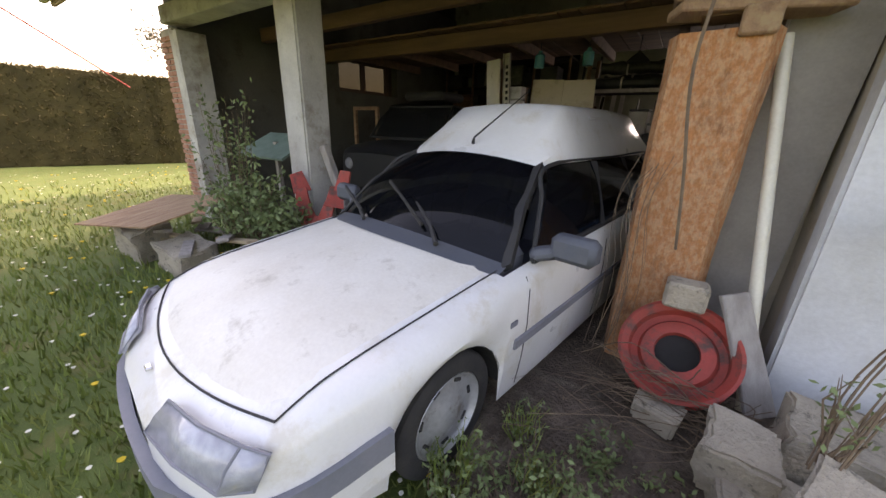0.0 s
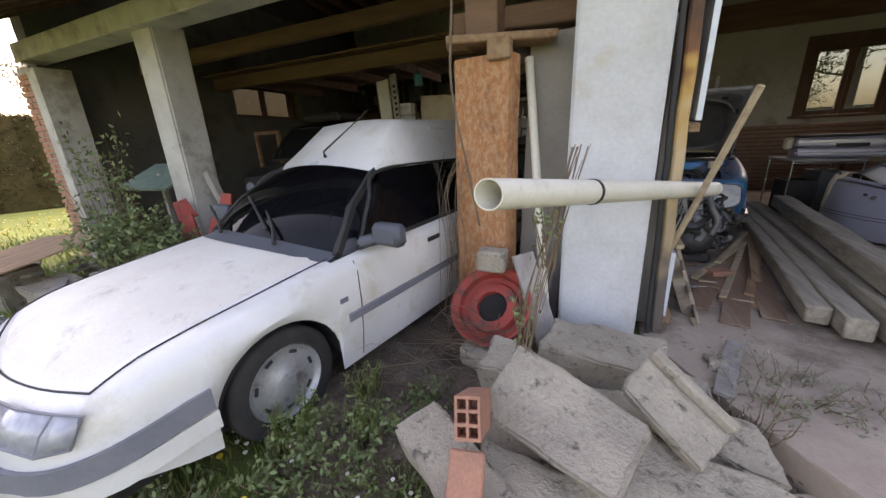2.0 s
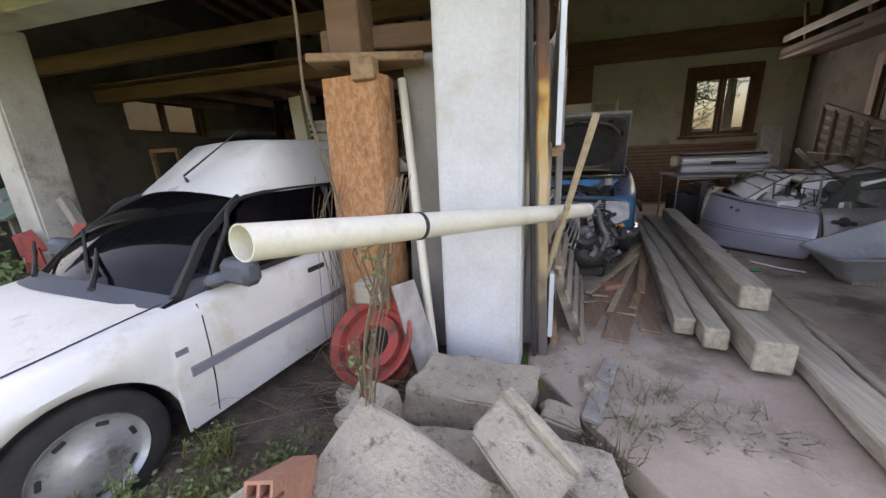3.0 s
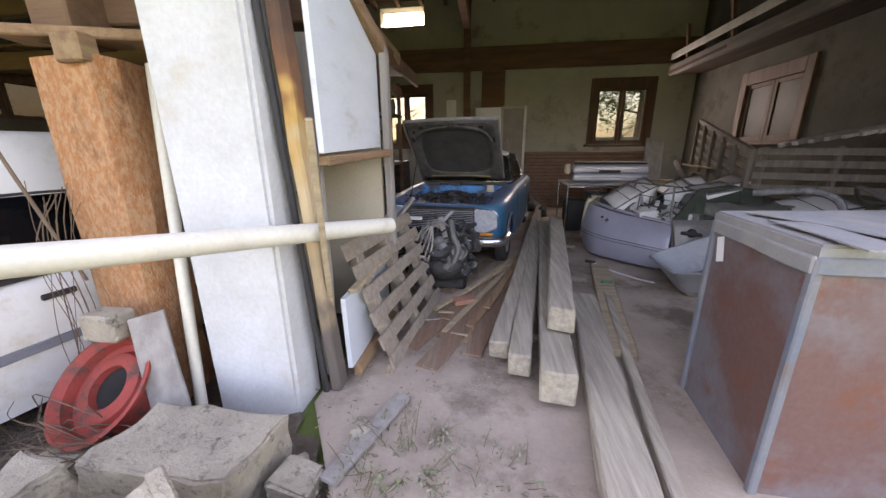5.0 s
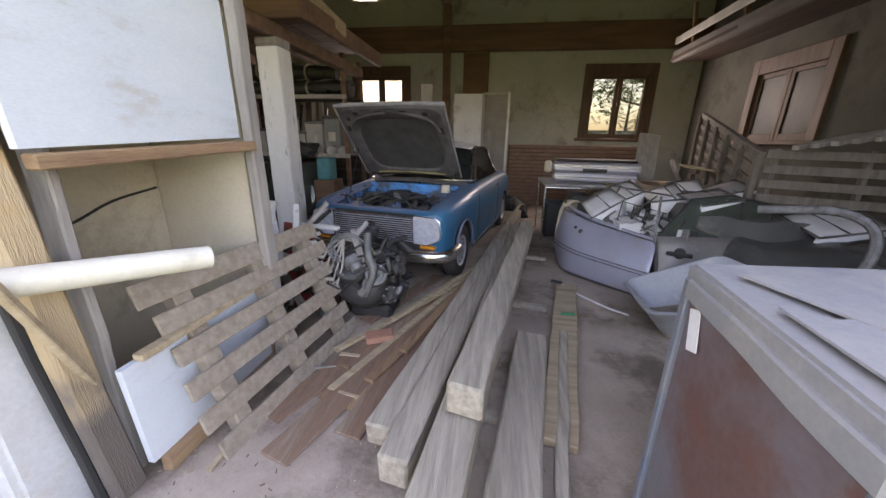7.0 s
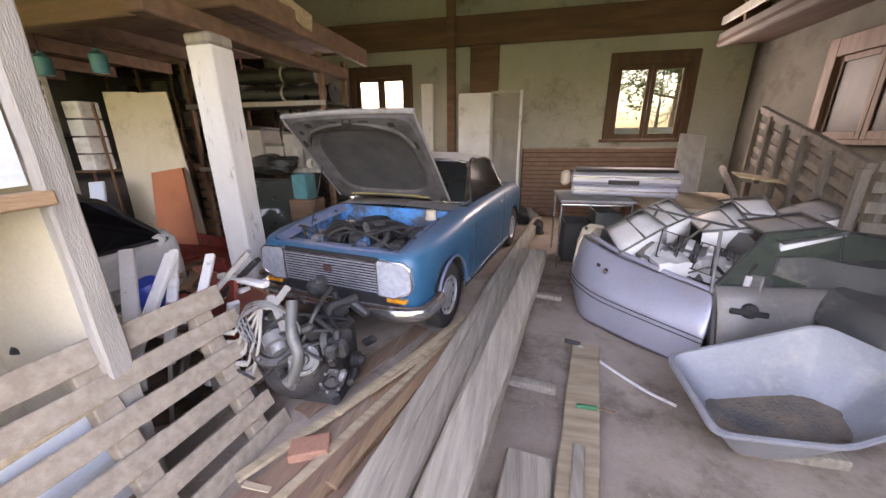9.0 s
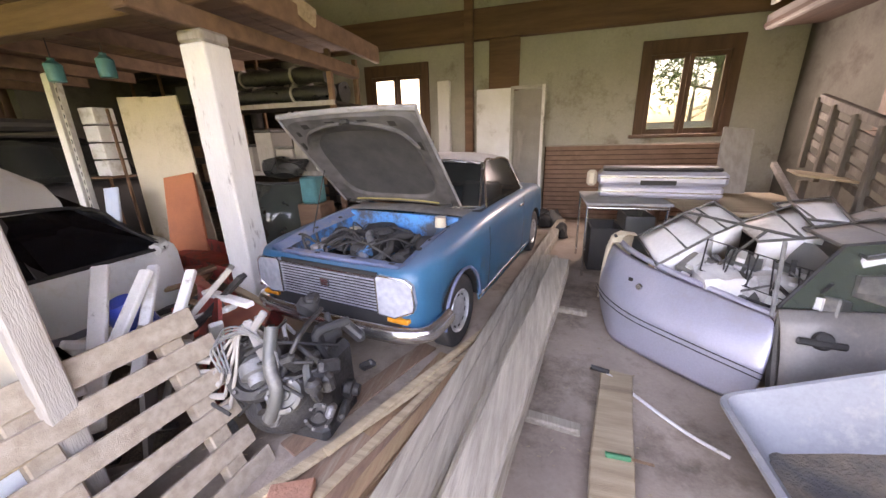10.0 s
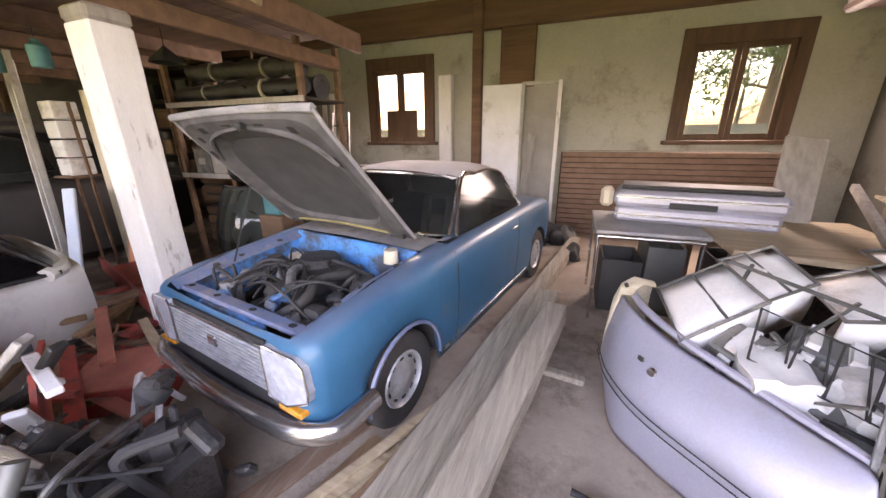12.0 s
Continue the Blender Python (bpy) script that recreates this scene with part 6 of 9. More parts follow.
sprays("weed", "leafy green weeds growing beside the front wheel", "weed", [(-0.35, 1.0, L0, 0.24, 0.30, 34, 14, 0.020), (-0.1, 0.75, L0, 0.15, 0.3, 26, 14, 0.018), (-0.5, 0.72, L0, 0.2, 0.22, 26, 14, 0.02)], (M_DRY, M_LEAF), 1)
sprays("weed", "low green weeds before the rubble heap", "weed", [(0.0, 1.5, L0, 0.12, 0.25, 20, 12, 0.018), (-0.15, 1.3, L0, 0.14, 0.2, 20, 12, 0.018), (0.1, 0.45, L0, 0.16, 0.35, 30, 12, 0.02), (-0.7, 0.3, L0, 0.16, 0.35, 40, 12, 0.02), (-0.3, 0.35, L0, 0.14, 0.35, 36, 12, 0.018)], (M_DRY, M_LEAF), 2)
sprays("bush", "tall green shrub growing out of the debris before the car bay", "shrub", [(-4.5, 2.0, 0.2, 1.6, 0.38, 30, 16, 0.035), (-4.0, 1.9, 0.1, 0.85, 0.5, 46, 24, 0.035), (-3.6, 1.95, 0.1, 0.6, 0.4, 36, 22, 0.04)], (M_DRY, M_LEAF), 3)
sprays("dry_weed", "grey dry weeds at the edge of the concrete floor", "weed", [(1.72, 2.05, -0.05, 0.22, 0.32, 60, 12, 0.012), (2.1, 1.95, -0.05, 0.16, 0.3, 50, 12, 0.012), (1.5, 1.75, -0.08, 0.30, 0.22, 30, 8, 0.010)], (M_DRY, mat("pale_seed_heads", (0.30, 0.30, 0.24), (0.16, 0.19, 0.10), 0.9, bump=0)), 4)
sprays("weed", "small green plant before the concrete floor", "weed", [(1.66, 1.86, -0.06, 0.12, 0.12, 16, 14, 0.018)], (M_DRY, M_LEAF), 6)


def tangle(name, label, path, spread, n, seed, r=0.004):
    rng = random.Random(seed)
    bm = bmesh.new()
    for _ in range(n):
        o = Vector([rng.gauss(0, spread) for _ in range(3)])
        a = rng.uniform(0, 0.6)
        pts = [Vector(p) + o + Vector([rng.gauss(0, spread * 0.7) for _ in range(3)]) for p in path]
        tube(ease(pts, 4), rng.uniform(0.4, 1.0) * r, 4, bm)
    return tagged(part(name, bm, M_DRY), label, "vine")


tangle("dry_vine", "dry leafless vines over the red wheel", [(-0.2, 1.95, 0.0), (0.05, 1.80, 0.12), (0.3, 1.85, 0.05), (0.4, 1.75, 0.15)], 0.07, 24, 1, 0.003)
tangle("dry_vine", "dry leafless vines along the flaking post", [(-0.28, 2.25, 0.0), (-0.22, 2.28, 0.5), (-0.26, 2.30, 0.95), (-0.18, 2.32, 1.2)], 0.045, 12, 2, 0.003)
tangle("dry_vine", "dry twigs on the dirt beside the car", [(-0.5, 1.4, L0 + .03), (-0.2, 1.7, L0 + .06), (0.1, 1.9, L0 + .04), (0.2, 2.1, L0 + .02)], 0.13, 22, 3, 0.0022)
tangle("dry_vine", "dry twiggy vine climbing from the stone heap", [(0.49, 1.29, 0.42), (0.54, 1.32, 0.75), (0.60, 1.36, 1.05), (0.66, 1.40, 1.33)], 0.020, 11, 4, 0.0038)
sprays("vine_leaves", "sparse dry leaves on the climbing vine", "vine", [(0.50, 1.30, 0.45, 0.4, 0.07, 8, 7, 0.016), (0.57, 1.34, 0.85, 0.45, 0.08, 8, 7, 0.015)], (M_DRY, M_LEAF), 9)
tagged(part("hanging_vine", tube(ease([(-0.10, 1.95, 2.75), (-0.08, 2.0, 2.2), (-0.12, 2.05, 1.7), (-0.05, 2.12, 1.2), (0.0, 2.2, 0.8)]), 0.008, 6), M_DRY, smooth=True), "long dry vine hanging from the eaves", "vine")

bm = bmesh.new()
rng = random.Random(12)
for i in range(52000):
    d = rng.random() ** 1.8
    x, y = 0.6 - 13 * d * rng.uniform(0.3, 1) - 0.2, -2.2 + rng.random() * (3.4 + 9 * d)
    if x > -2.4 and y > 1.0 or y > 2.3 and x > -6.8 or (x > 0.2 and y > 0.2):
        continue
    z = ground_height(x, y)
    h = rng.uniform(0.03, 0.085) * (1.4 if d > .4 else 1)
    a = rng.uniform(0, 6.28)
    w = 0.004 + 0.008 * d
    dx, dy = math.cos(a) * w, math.sin(a) * w
    lx, ly = rng.gauss(0, 0.02), rng.gauss(0, 0.02)
    bm.faces.new([bm.verts.new(p) for p in ((x - dx, y - dy, z), (x + dx, y + dy, z), (x + lx, y + ly, z + h))])
tagged(part("grass", bm, M_BLADE), "short green grass blades on the lawn", "grass", kind="stuff")
M_DAISY = mat("white_petal", (0.75, 0.72, 0.60), None, 0.8, bump=0)
for name, m_, n, s, lab in (("dandelions", M_YELLOW, 260, 0.016, "small yellow dandelion flowers in the lawn"), ("daisies", M_DAISY, 900, 0.011, "small pale daisies scattered over the lawn")):
    bm = bmesh.new()
    for i in range(n):
        d = rng.random() ** 1.3
        x, y = 0.2 - 14 * d, -1.6 + rng.random() * (3.0 + 8 * d)
        if (x > -2.4 and y > 0.9) or (y > 2.2 and x > -6.8):
            continue
        bmesh.ops.create_cone(bm, cap_ends=True, segments=6, radius1=s * 0.4, radius2=s * (1 + 0.8 * d), depth=s, matrix=Matrix.Translation((x, y, ground_height(x, y) + 0.07)))
    tagged(part(name, bm, m_), lab, "flowers", kind="stuff")
for i, (x, y) in enumerate(((-0.55, 0.42), (-0.72, 0.30), (-0.45, 0.50), (-0.9, 0.12), (-0.35, 0.42), (-1.05, 0.0))):
    f = thing("dandelion", "yellow dandelion beside the front wheel", "flower", (x, y, LAWN), group="dandelions by the wheel")
    part("stalk", tube([(0, 0, 0), (0.01, 0, 0.08), (0.012, 0.01, 0.14 + 0.02 * (i % 3))], 0.002, 5), M_LEAF, f)
    part("bloom", lathe([(0.003, 0.0), (0.016, 0.01), (0.018, 0.016), (0.001, 0.020)], Matrix.Translation((0.012, 0.01, 0.14 + 0.02 * (i % 3))), 10), M_YELLOW, f)

# ---- heap in front of the left bay ----
tagged(part("rusty_sheet", slab_from([(-0.7, -0.45), (0.55, -0.5), (0.75, 0.4), (-0.5, 0.5)], 0.015, pose(-4.85, 1.35, 0.42, 10, -6, 15)), M_RUSTWOOD), "rusty brown sheet lying on the debris heap", "sheet")
rr = random.Random(31)
for i in range(22):
    x, y = -4.9 + rr.uniform(-0.6, 2.2), 1.55 + rr.uniform(-0.5, 0.5)
    z = LAWN + 0.08 + rr.uniform(0, 0.35)
    a = rr.uniform(-0.6, 0.6)
    l = rr.uniform(0.3, 0.8)
    tagged(part("scrap_board", beam((x - l / 2, y - a * l / 2, z - 0.05), (x + l / 2, y + a * l / 2, z + rr.uniform(-0.05, 0.12)), rr.uniform(0.06, 0.16), 0.03, 0.004), rr.choice((M_GREYWOOD, M_GREYWOOD, M_PALE))), "weathered scrap board in the debris heap", "board", "scrap boards")
rock("stone", [(-5.3, 1.0, 0.25), (-5.3, 1.4, 0.3), (-4.8, 1.4, 0.28), (-4.7, 1.0, 0.2)], 0.4, "pale broken concrete in the debris heap", 21, rough=0.05)
rock("stone", [(-4.5, 1.1, 0.15), (-4.5, 1.5, 0.2), (-3.9, 1.5, 0.2), (-3.8, 1.1, 0.12)], 0.35, "pale broken concrete in the debris heap", 22, rough=0.05)
for i in range(9):
    tagged(part("roof_tile", slab_from([(-0.10, -0.12), (0.10, -0.12), (0.06, 0.12), (-0.08, 0.10)], 0.02, pose(-3.35 + 0.05 * i * (-1) ** i, 2.25 + 0.02 * i, 0.15 + 0.085 * i, 60 + 8 * (i % 3), 10 * (-1) ** i, 20 * (i % 4))), M_RED), "faded red tile stacked against the grey pillar", "tile", "red tiles")
tagged(part("prop", beam((-3.2, 2.75, 0.1), (-3.62, 2.70, 1.15), 0.10, 0.08, 0.008, (0, 1, 0)), M_GREYWOOD), "grey prop leaning on the pillar", "prop")
tagged(part("green_table", slab_from([(-0.55, -0.3), (0.55, -0.3), (0.5, 0.3), (-0.5, 0.3)], 0.03, pose(-4.7, 2.75, 1.08, 28, 0, 0)), mat("green_grey_plastic", (0.16, 0.23, 0.19), (0.12, 0.18, 0.15), 0.6)), "pale green board in the shrub", "board")
tagged(part("board_stand", beam((-4.7, 2.78, -0.2), (-4.7, 2.76, 1.14), 0.06, 0.06, 0.004, (0, 1, 0)), M_GREYWOOD), "grey upright carrying a board in the shrub", "post")

# bricks of the corner pier
mesh = None
for j in range(36):
    for i in range(2):
        x0 = -6.835 + (0.19 if i else 0.0) - 0.002
        o = part("brick", box((-0.085, -0.055, -0.029), (0.085, 0.055, 0.029), 0.004), M_BRICK, brick_corner) if mesh is None else new("brick", mesh)
        mesh = o.data
        o.parent = brick_corner
        o.matrix_basis = pose(x0 + 0.09 + (0.03 if j % 2 else 0), 2.455 + 0.043 + (0.004 if (i + j) % 3 else 0) - 0.012, -0.15 + j * 0.075)

tagged(part("overhead_cable", tube([(-15.00, -0.10, 5.50), (-15.00, 4.35, 2.26)], 0.022, 5), M_RED), "thin reddish cable crossing the sky", "cable")
# broken slabs sunk in the dirt before the floor
for i, (x, y, w, l, t) in enumerate(((2.05, 1.35, 0.55, 0.7, 4), (2.62, 1.15, 0.4, 0.55, -6), (3.15, 1.1, 0.45, 0.5, 3), (1.62, 1.30, 0.32, 0.4, 20), (1.95, 0.78, 0.36, 0.3, -12))):
    z = ground_height(x, y) + 0.045
    q = [pose(x, y, z, 0, 0, t) @ Vector((a * w / 2, b * l / 2, 0.012 * (i % 3))) for a, b in ((-1, -0.9), (-0.9, 1), (1, 0.95), (0.92, -1))]
    rock("stone_slab", q, 0.09, "flat grey paving stone sunk in the dirt", 60 + i, rough=0.008, cuts=4)
# chips, straw and grit lying about
rng = random.Random(44)
for name, mt, n, (x0, x1, y0, y1), lab in (("wood_chips", M_PALE, 620, (1.2, 3.6, 1.6, 6.0), "wood chips and grit scattered over the concrete floor"), ("twigs", M_DRY, 900, (-0.7, 1.8, 0.5, 3.0), "dry twigs and grit scattered over the dirt")):
    bm = bmesh.new()
    for i in range(n):
        x, y = rng.uniform(x0, x1), rng.uniform(y0, y1)
        z = (SLAB if x > 1.3 and y > 2.3 or x > 1.95 else ground_height(x, y) + 0.05) + 0.006
        s_ = rng.uniform(0.003, 0.009)
        box_into(bm, pose(x, y, z, rng.uniform(-15, 15), rng.uniform(-15, 15), rng.uniform(0, 180)), (s_ * 0.6, s_ * rng.uniform(1, 4), s_ * 0.4))
    tagged(part(name, bm, mt), lab, "debris", kind="stuff")

# ---- back of the barn ----
M_LOFTEDGE = mat("dull_loft_board", (0.17, 0.15, 0.135), (0.12, 0.105, 0.095), 0.9, scale=4, fine=40, bump=0.5, stretch=(4, 0.5, 4))
wp = thing("white_post", "square white-painted post with chipped paint carrying the loft", "post", (0.33, 5.27, LAWN))
wp["kind"] = "structure"
bm = beam((0.33, 5.27, LAWN), (0.33, 5.27, 2.33), 0.24, 0.24, 0.012, (0, 1, 0), rough=0.006)
part("shaft", bm, M_PAINTWHITE, wp, smooth=True, world=True)
part("cap", beam((0.33, 5.27, 2.33), (0.33, 5.27, 2.42), 0.25, 0.25, 0.02, (0, 1, 0)), M_GREYWOOD, wp, world=True)
bm = bmesh.new()
for i in range(28):
    x = BARN_L + 0.12 + i * 0.255
    box_into(bm, Matrix.Translation((x, 6.3, 2.80 + 0.004 * (i % 3))), (0.245, 2.7, 0.03), 0.004)
tagged(part("loft_floor", bm, M_BEAMWOOD), "brown boarded loft floor over the car bay", "ceiling", kind="structure")
tagged(part("loft_joist", beam((BARN_L, 5.22, 2.67), (0.72, 5.22, 2.67), 0.16, 0.22, 0.01, rough=0.01), M_BEAMWOOD), "brown front joist of the loft", "beam", kind="structure")
tagged(part("loft_edge", beam((0.68, 5.31, 2.68), (0.68, 7.6, 2.68), 0.06, 0.2, 0.01), M_BEAMWOOD), "brown side joist of the loft", "beam", kind="structure")
for i in range(6):
    x = BARN_L + 0.6 + i * 1.12
    tagged(part("joist", beam((x, 5.3, 2.70), (x, 7.6, 2.70), 0.08, 0.15, 0.006), M_BEAMWOOD), "brown joist under the loft", "beam", "joists")
tagged(part("brace", beam((0.45, 4.2, 3.1), (0.70, 6.2, 2.72), 0.08, 0.16, 0.008), M_PALE), "pale timber edge beside the loft", "beam")
tagged(part("tie_beam", beam((-6.4, 3.8, 2.75), (2.2, 5.2, 3.3), 0.12, 0.2, 0.01), M_BEAMWOOD), "brown slanting beam over the car bay", "beam", kind="structure")
tagged(part("post_head", beam((0.33, 4.7, 2.49), (0.33, 7.6, 2.49), 0.14, 0.14, 0.01), M_BEAMWOOD), "brown bearer beam on the white post", "beam", kind="structure")
tagged(part("side_loft", slab_from([(5.75, 2.4), (6.7, 2.4), (6.7, 9.9), (5.95, 9.9)], 0.05, pose(0, 0, 3.05)), M_ROOFWOOD), "dark boarded side loft", "loft", kind="structure")
tagged(part("side_loft_beam", beam((5.72, 2.4, 3.0), (6.02, 9.9, 3.12), 0.09, 0.2, 0.01, rough=0.008), M_LOFTEDGE), "pale dusty edge beam of the side loft", "beam", kind="structure")
tagged(part("side_loft_rail", beam((5.70, 2.4, 3.32), (6.0, 9.9, 3.40), 0.05, 0.12, 0.006), M_GREYPOST), "pale board above the loft edge", "board", kind="structure")
for i in range(5):
    y = 3.2 + i * 1.5
    tagged(part("loft_strut", beam((5.75 + 0.04 * (y - 2.4), y, 3.05), (5.75 + 0.04 * (y - 2.4), y + 0.25, 3.9), 0.06, 0.06, 0.004), M_BEAMWOOD), "slim strut rising from the side loft", "strut", "loft struts")

# low boarded strip below the rear window
base = tagged(part("board_backing", box((2.9, 10.0, 0.04), (5.9, 10.045, 1.40), 0), M_ROOFWOOD), "low wall of stacked brown boards under the window", "boarding", kind="structure")
for i in range(16):
    part("board", beam((2.92, 9.985, 0.09 + i * 0.085), (5.88, 9.985, 0.09 + i * 0.085), 0.04, 0.072, 0.004), M_WALLBRICK, base)

lk = thing("door_frame", "white door panel and grey-green open frame before the rear wall", "door", (2.25, 9.45, SLAB))
part("door_leaf", box((1.69, 9.40, 0.05), (2.28, 9.44, 2.40), 0.005), M_PLASTICWRAP, lk, "white door panel", world=True)
part("frame_post", box((2.80, 9.38, 0.04), (2.85, 9.46, 2.42), 0.004), M_PAINTWHITE, lk, world=True)
part("frame_post", box((2.285, 9.38, 0.04), (2.33, 9.46, 2.42), 0.004), M_GREYPOST, lk, world=True)
part("frame_head", box((2.33, 9.38, 2.37), (2.80, 9.46, 2.42), 0.004), M_GREYPOST, lk, world=True)
part("rear_panel", box((2.33, 9.50, 0.05), (2.80, 9.52, 2.36), 0.0), M_FIBRO, lk, world=True)
tagged(part("plank", beam((2.30, 9.32, 0.05), (2.48, 9.35, 1.7), 0.12, 0.03, 0.004, (0, 1, 0)), M_GREYWOOD), "grey plank leaning in the door frame", "plank")
tagged(part("white_stand", box((1.03, 9.2, 0.04), (1.24, 9.34, 2.56), 0.01), M_PAINTWHITE), "slim white painted post standing at the rear wall", "post")
lad = thing("ladder", "tall dark ladder standing against the rear wall", "ladder", (-2.4, 10.0, 0))
for x in (-2.62, -2.25):
    part("stile", beam((x, 9.75, -0.1), (x, 10.1, 3.15), 0.035, 0.06, 0.004, (0, 1, 0)), M_BLACK, lad, world=True)
for i in range(11):
    z = 0.2 + i * 0.27
    part("rung", rod((-2.62, 9.76 + z * 0.105, z), (-2.25, 9.76 + z * 0.105, z), 0.014, seg=8), M_BLACK, lad, world=True)
for i, (x, z1) in enumerate(((-2.1, 2.6), (-1.85, 2.3), (-1.65, 2.5))):
    tagged(part("white_strip", beam((x, 9.9, -0.1), (x + 0.05, 10.05, z1), 0.10, 0.03, 0.004, (0, 1, 0)), M_PLASTICWRAP), "narrow white strip leaning at the rear wall", "panel", "white strips")
l2 = thing("step_ladder", "grey step ladder behind the blue car", "ladder", (-0.9, 9.3, 0))
for x in (-1.25, -0.75):
    part("stile", beam((x, 9.1, 0), (x + (0.08 if x < -1 else -0.08), 9.45, 2.1), 0.03, 0.05, 0.004, (0, 1, 0)), M_ALU, l2, world=True)
for i in range(7):
    z = 0.25 + i * 0.27
    part("rung", rod((-1.22 + z * .03, 9.14 + z * 0.16, z), (-0.78 - z * .03, 9.14 + z * 0.16, z), 0.014, seg=8), M_ALU, l2, world=True)
rr = random.Random(77)
for i in range(10):
    x, y = 2.9 + rr.uniform(-0.4, 0.5), 8.7 + rr.uniform(-0.6, 0.7)
    bm = bmesh.new()
    r = rr.uniform(0.10, 0.2)
    bmesh.ops.create_icosphere(bm, subdivisions=3, radius=r, matrix=pose(x, y, SLAB + r * 0.75, 0, 0, 0))
    for v in bm.verts:
        v.co += Vector(noise.noise_vector(v.co * 7)) * r * 0.7
        v.co.z = max(v.co.z, SLAB)
    tagged(part("sack", bm, rr.choice((M_BLACK, M_ENGINE, M_CARGREY)), smooth=True), "crumpled dark sack at the rear wall", "sack", "dark sacks")

# ---- table with tailgate ----
tb = thing("table", "steel-legged table with a dusty top under the window", "table", (3.8, 7.3, SLAB))
part("tabletop", box((3.36, 6.87, 0.865), (4.20, 7.75, 0.895), 0.004), M_BOXTOP, tb, world=True)
for x, y in ((3.38, 6.89), (4.16, 6.89), (3.38, 7.70), (4.16, 7.70)):
    part("leg", rod((x, y, SLAB), (x, y, 0.865), 0.014, seg=10), M_CHROME, tb, smooth=True, world=True)
part("frame_bar", rod((3.38, 6.88, 0.84), (4.16, 6.88, 0.84), 0.014, seg=10), M_CHROME, tb, smooth=True, world=True)
t2 = thing("workbench", "wide bench with a pale wooden top beside the steel table", "table", (4.9, 7.0, SLAB))
part("tabletop", slab_from([(4.22, 6.55), (5.35, 6.35), (5.45, 7.75), (4.22, 7.75)], 0.04, pose(0, 0, 0.86), bevel=0.004), M_PALE, t2, world=True)
for x, y in ((4.27, 6.65), (5.28, 6.5), (5.36, 7.65), (4.27, 7.65)):
    part("leg", beam((x, y, SLAB), (x, y, 0.86), 0.06, 0.06, 0.004, (0, 1, 0)), M_BEAMWOOD, t2, world=True)
# dark boxes added to darken the bright floor under both tables
for x, y, w, d, h, mt in ((3.46, 7.10, 0.34, 0.5, 0.52, M_BLACK), (3.83, 7.15, 0.30, 0.5, 0.66, M_CARGREY), (4.34, 6.95, 0.42, 0.6, 0.60, M_BLACK), (4.80, 6.90, 0.40, 0.6, 0.68, M_ENGINE)):
    ub = thing("dark_box", "dark open-topped box added to darken the space under the table", "box", (x, y, SLAB), group="boxes under the tables")
    for lo_, hi_ in (((0, 0, 0), (w, 0.02, h)), ((0, d - 0.02, 0), (w, d, h)), ((0, 0.022, 0), (0.02, d - 0.022, h)), ((w - 0.02, 0.022, 0), (w, d - 0.022, h))):
        part("side_panel", box(lo_, hi_, 0.004), mt, ub)
    part("base", box((0.022, 0.022, 0), (w - 0.022, d - 0.022, h * 0.5), 0.004), M_ENGINE, ub)
tg = thing("tailgate", "silver car tailgate with dark top lying on the table", "tailgate", (4.1, 7.3, 0.9))
tm = Matrix.Translation((4.12, 7.22, 0.90)) @ pose(0, 0, 0, 0, 0, -8)
def tgbox(lo, hi, mt, nm, bv=0.01):
    b = box(lo, hi, bv)
    b.transform(tm)
    return part(nm, b, mt, tg, world=True)
tgbox((-0.60, -0.02, 0.0), (0.60, 0.42, 0.14), M_SILVER, "lower_shell", 0.03)
tgbox((-0.62, -0.05, 0.142), (0.62, 0.40, 0.29), M_SILVER, "upper_shell", 0.035)
tgbox((-0.57, 0.02, 0.292), (0.57, 0.36, 0.33), M_BLACK, "rubber_mat", 0.01)
tgbox((-0.18, -0.065, 0.15), (0.16, -0.045, 0.20), M_BLACK, "handle_recess", 0.004)
tgbox((-0.60, -0.065, 0.225), (0.60, -0.052, 0.24), M_CHROME, "trim", 0.003)
tgbox((-0.60, -0.035, 0.06), (0.60, -0.022, 0.075), M_CHROME, "trim", 0.003)
tgbox((-0.74, 0.0, 0.12), (-0.63, 0.14, 0.30), M_CREAM, "foam_block", 0.03)
tagged(part("grey_board", beam((4.98, 7.66, 0.9), (5.08, 7.95, 1.62), 0.32, 0.03, 0.005, (0, 1, 0)), M_GREYWOOD), "short grey board standing at the end of the bench", "board")

M_OLDCART = mat("dark_old_board", (0.19, 0.165, 0.14), (0.11, 0.092, 0.078), 0.9, scale=4, fine=40, bump=0.6, stretch=(4, 4, 0.5), vary=0.3)
# slatted side of an old cart
ct = thing("old_cart", "grey slatted wooden side of an old cart", "cart", (5.6, 6.8, SLAB))
CA, CB = Vector((5.91, 8.15, 1.93)), Vector((5.21, 5.54, 1.38))
part("top_bar", beam(CA, CB, 0.06, 0.08, 0.006), M_OLDCART, ct, world=True)
for k in range(4):
    d = Vector((0, 0, 0.17 + 0.15 * k))
    part("slat", beam(CA - d, CB - d * 0.9, 0.025, 0.07, 0.004), M_OLDCART, ct, world=True)
for k in range(6):
    p = CA.lerp(CB, k / 5)
    part("upright", beam(p + Vector((-.03, 0, 0)), p + Vector((-.03, 0, -0.78)), 0.06, 0.05, 0.004, (0, 1, 0)), M_OLDCART, ct, world=True)
for x, y in ((5.91, 8.1), (5.25, 5.6)):
    part("leg", beam((x, y, SLAB), (x, y, 1.0), 0.08, 0.08, 0.006, (0, 1, 0)), M_OLDCART, ct, world=True)
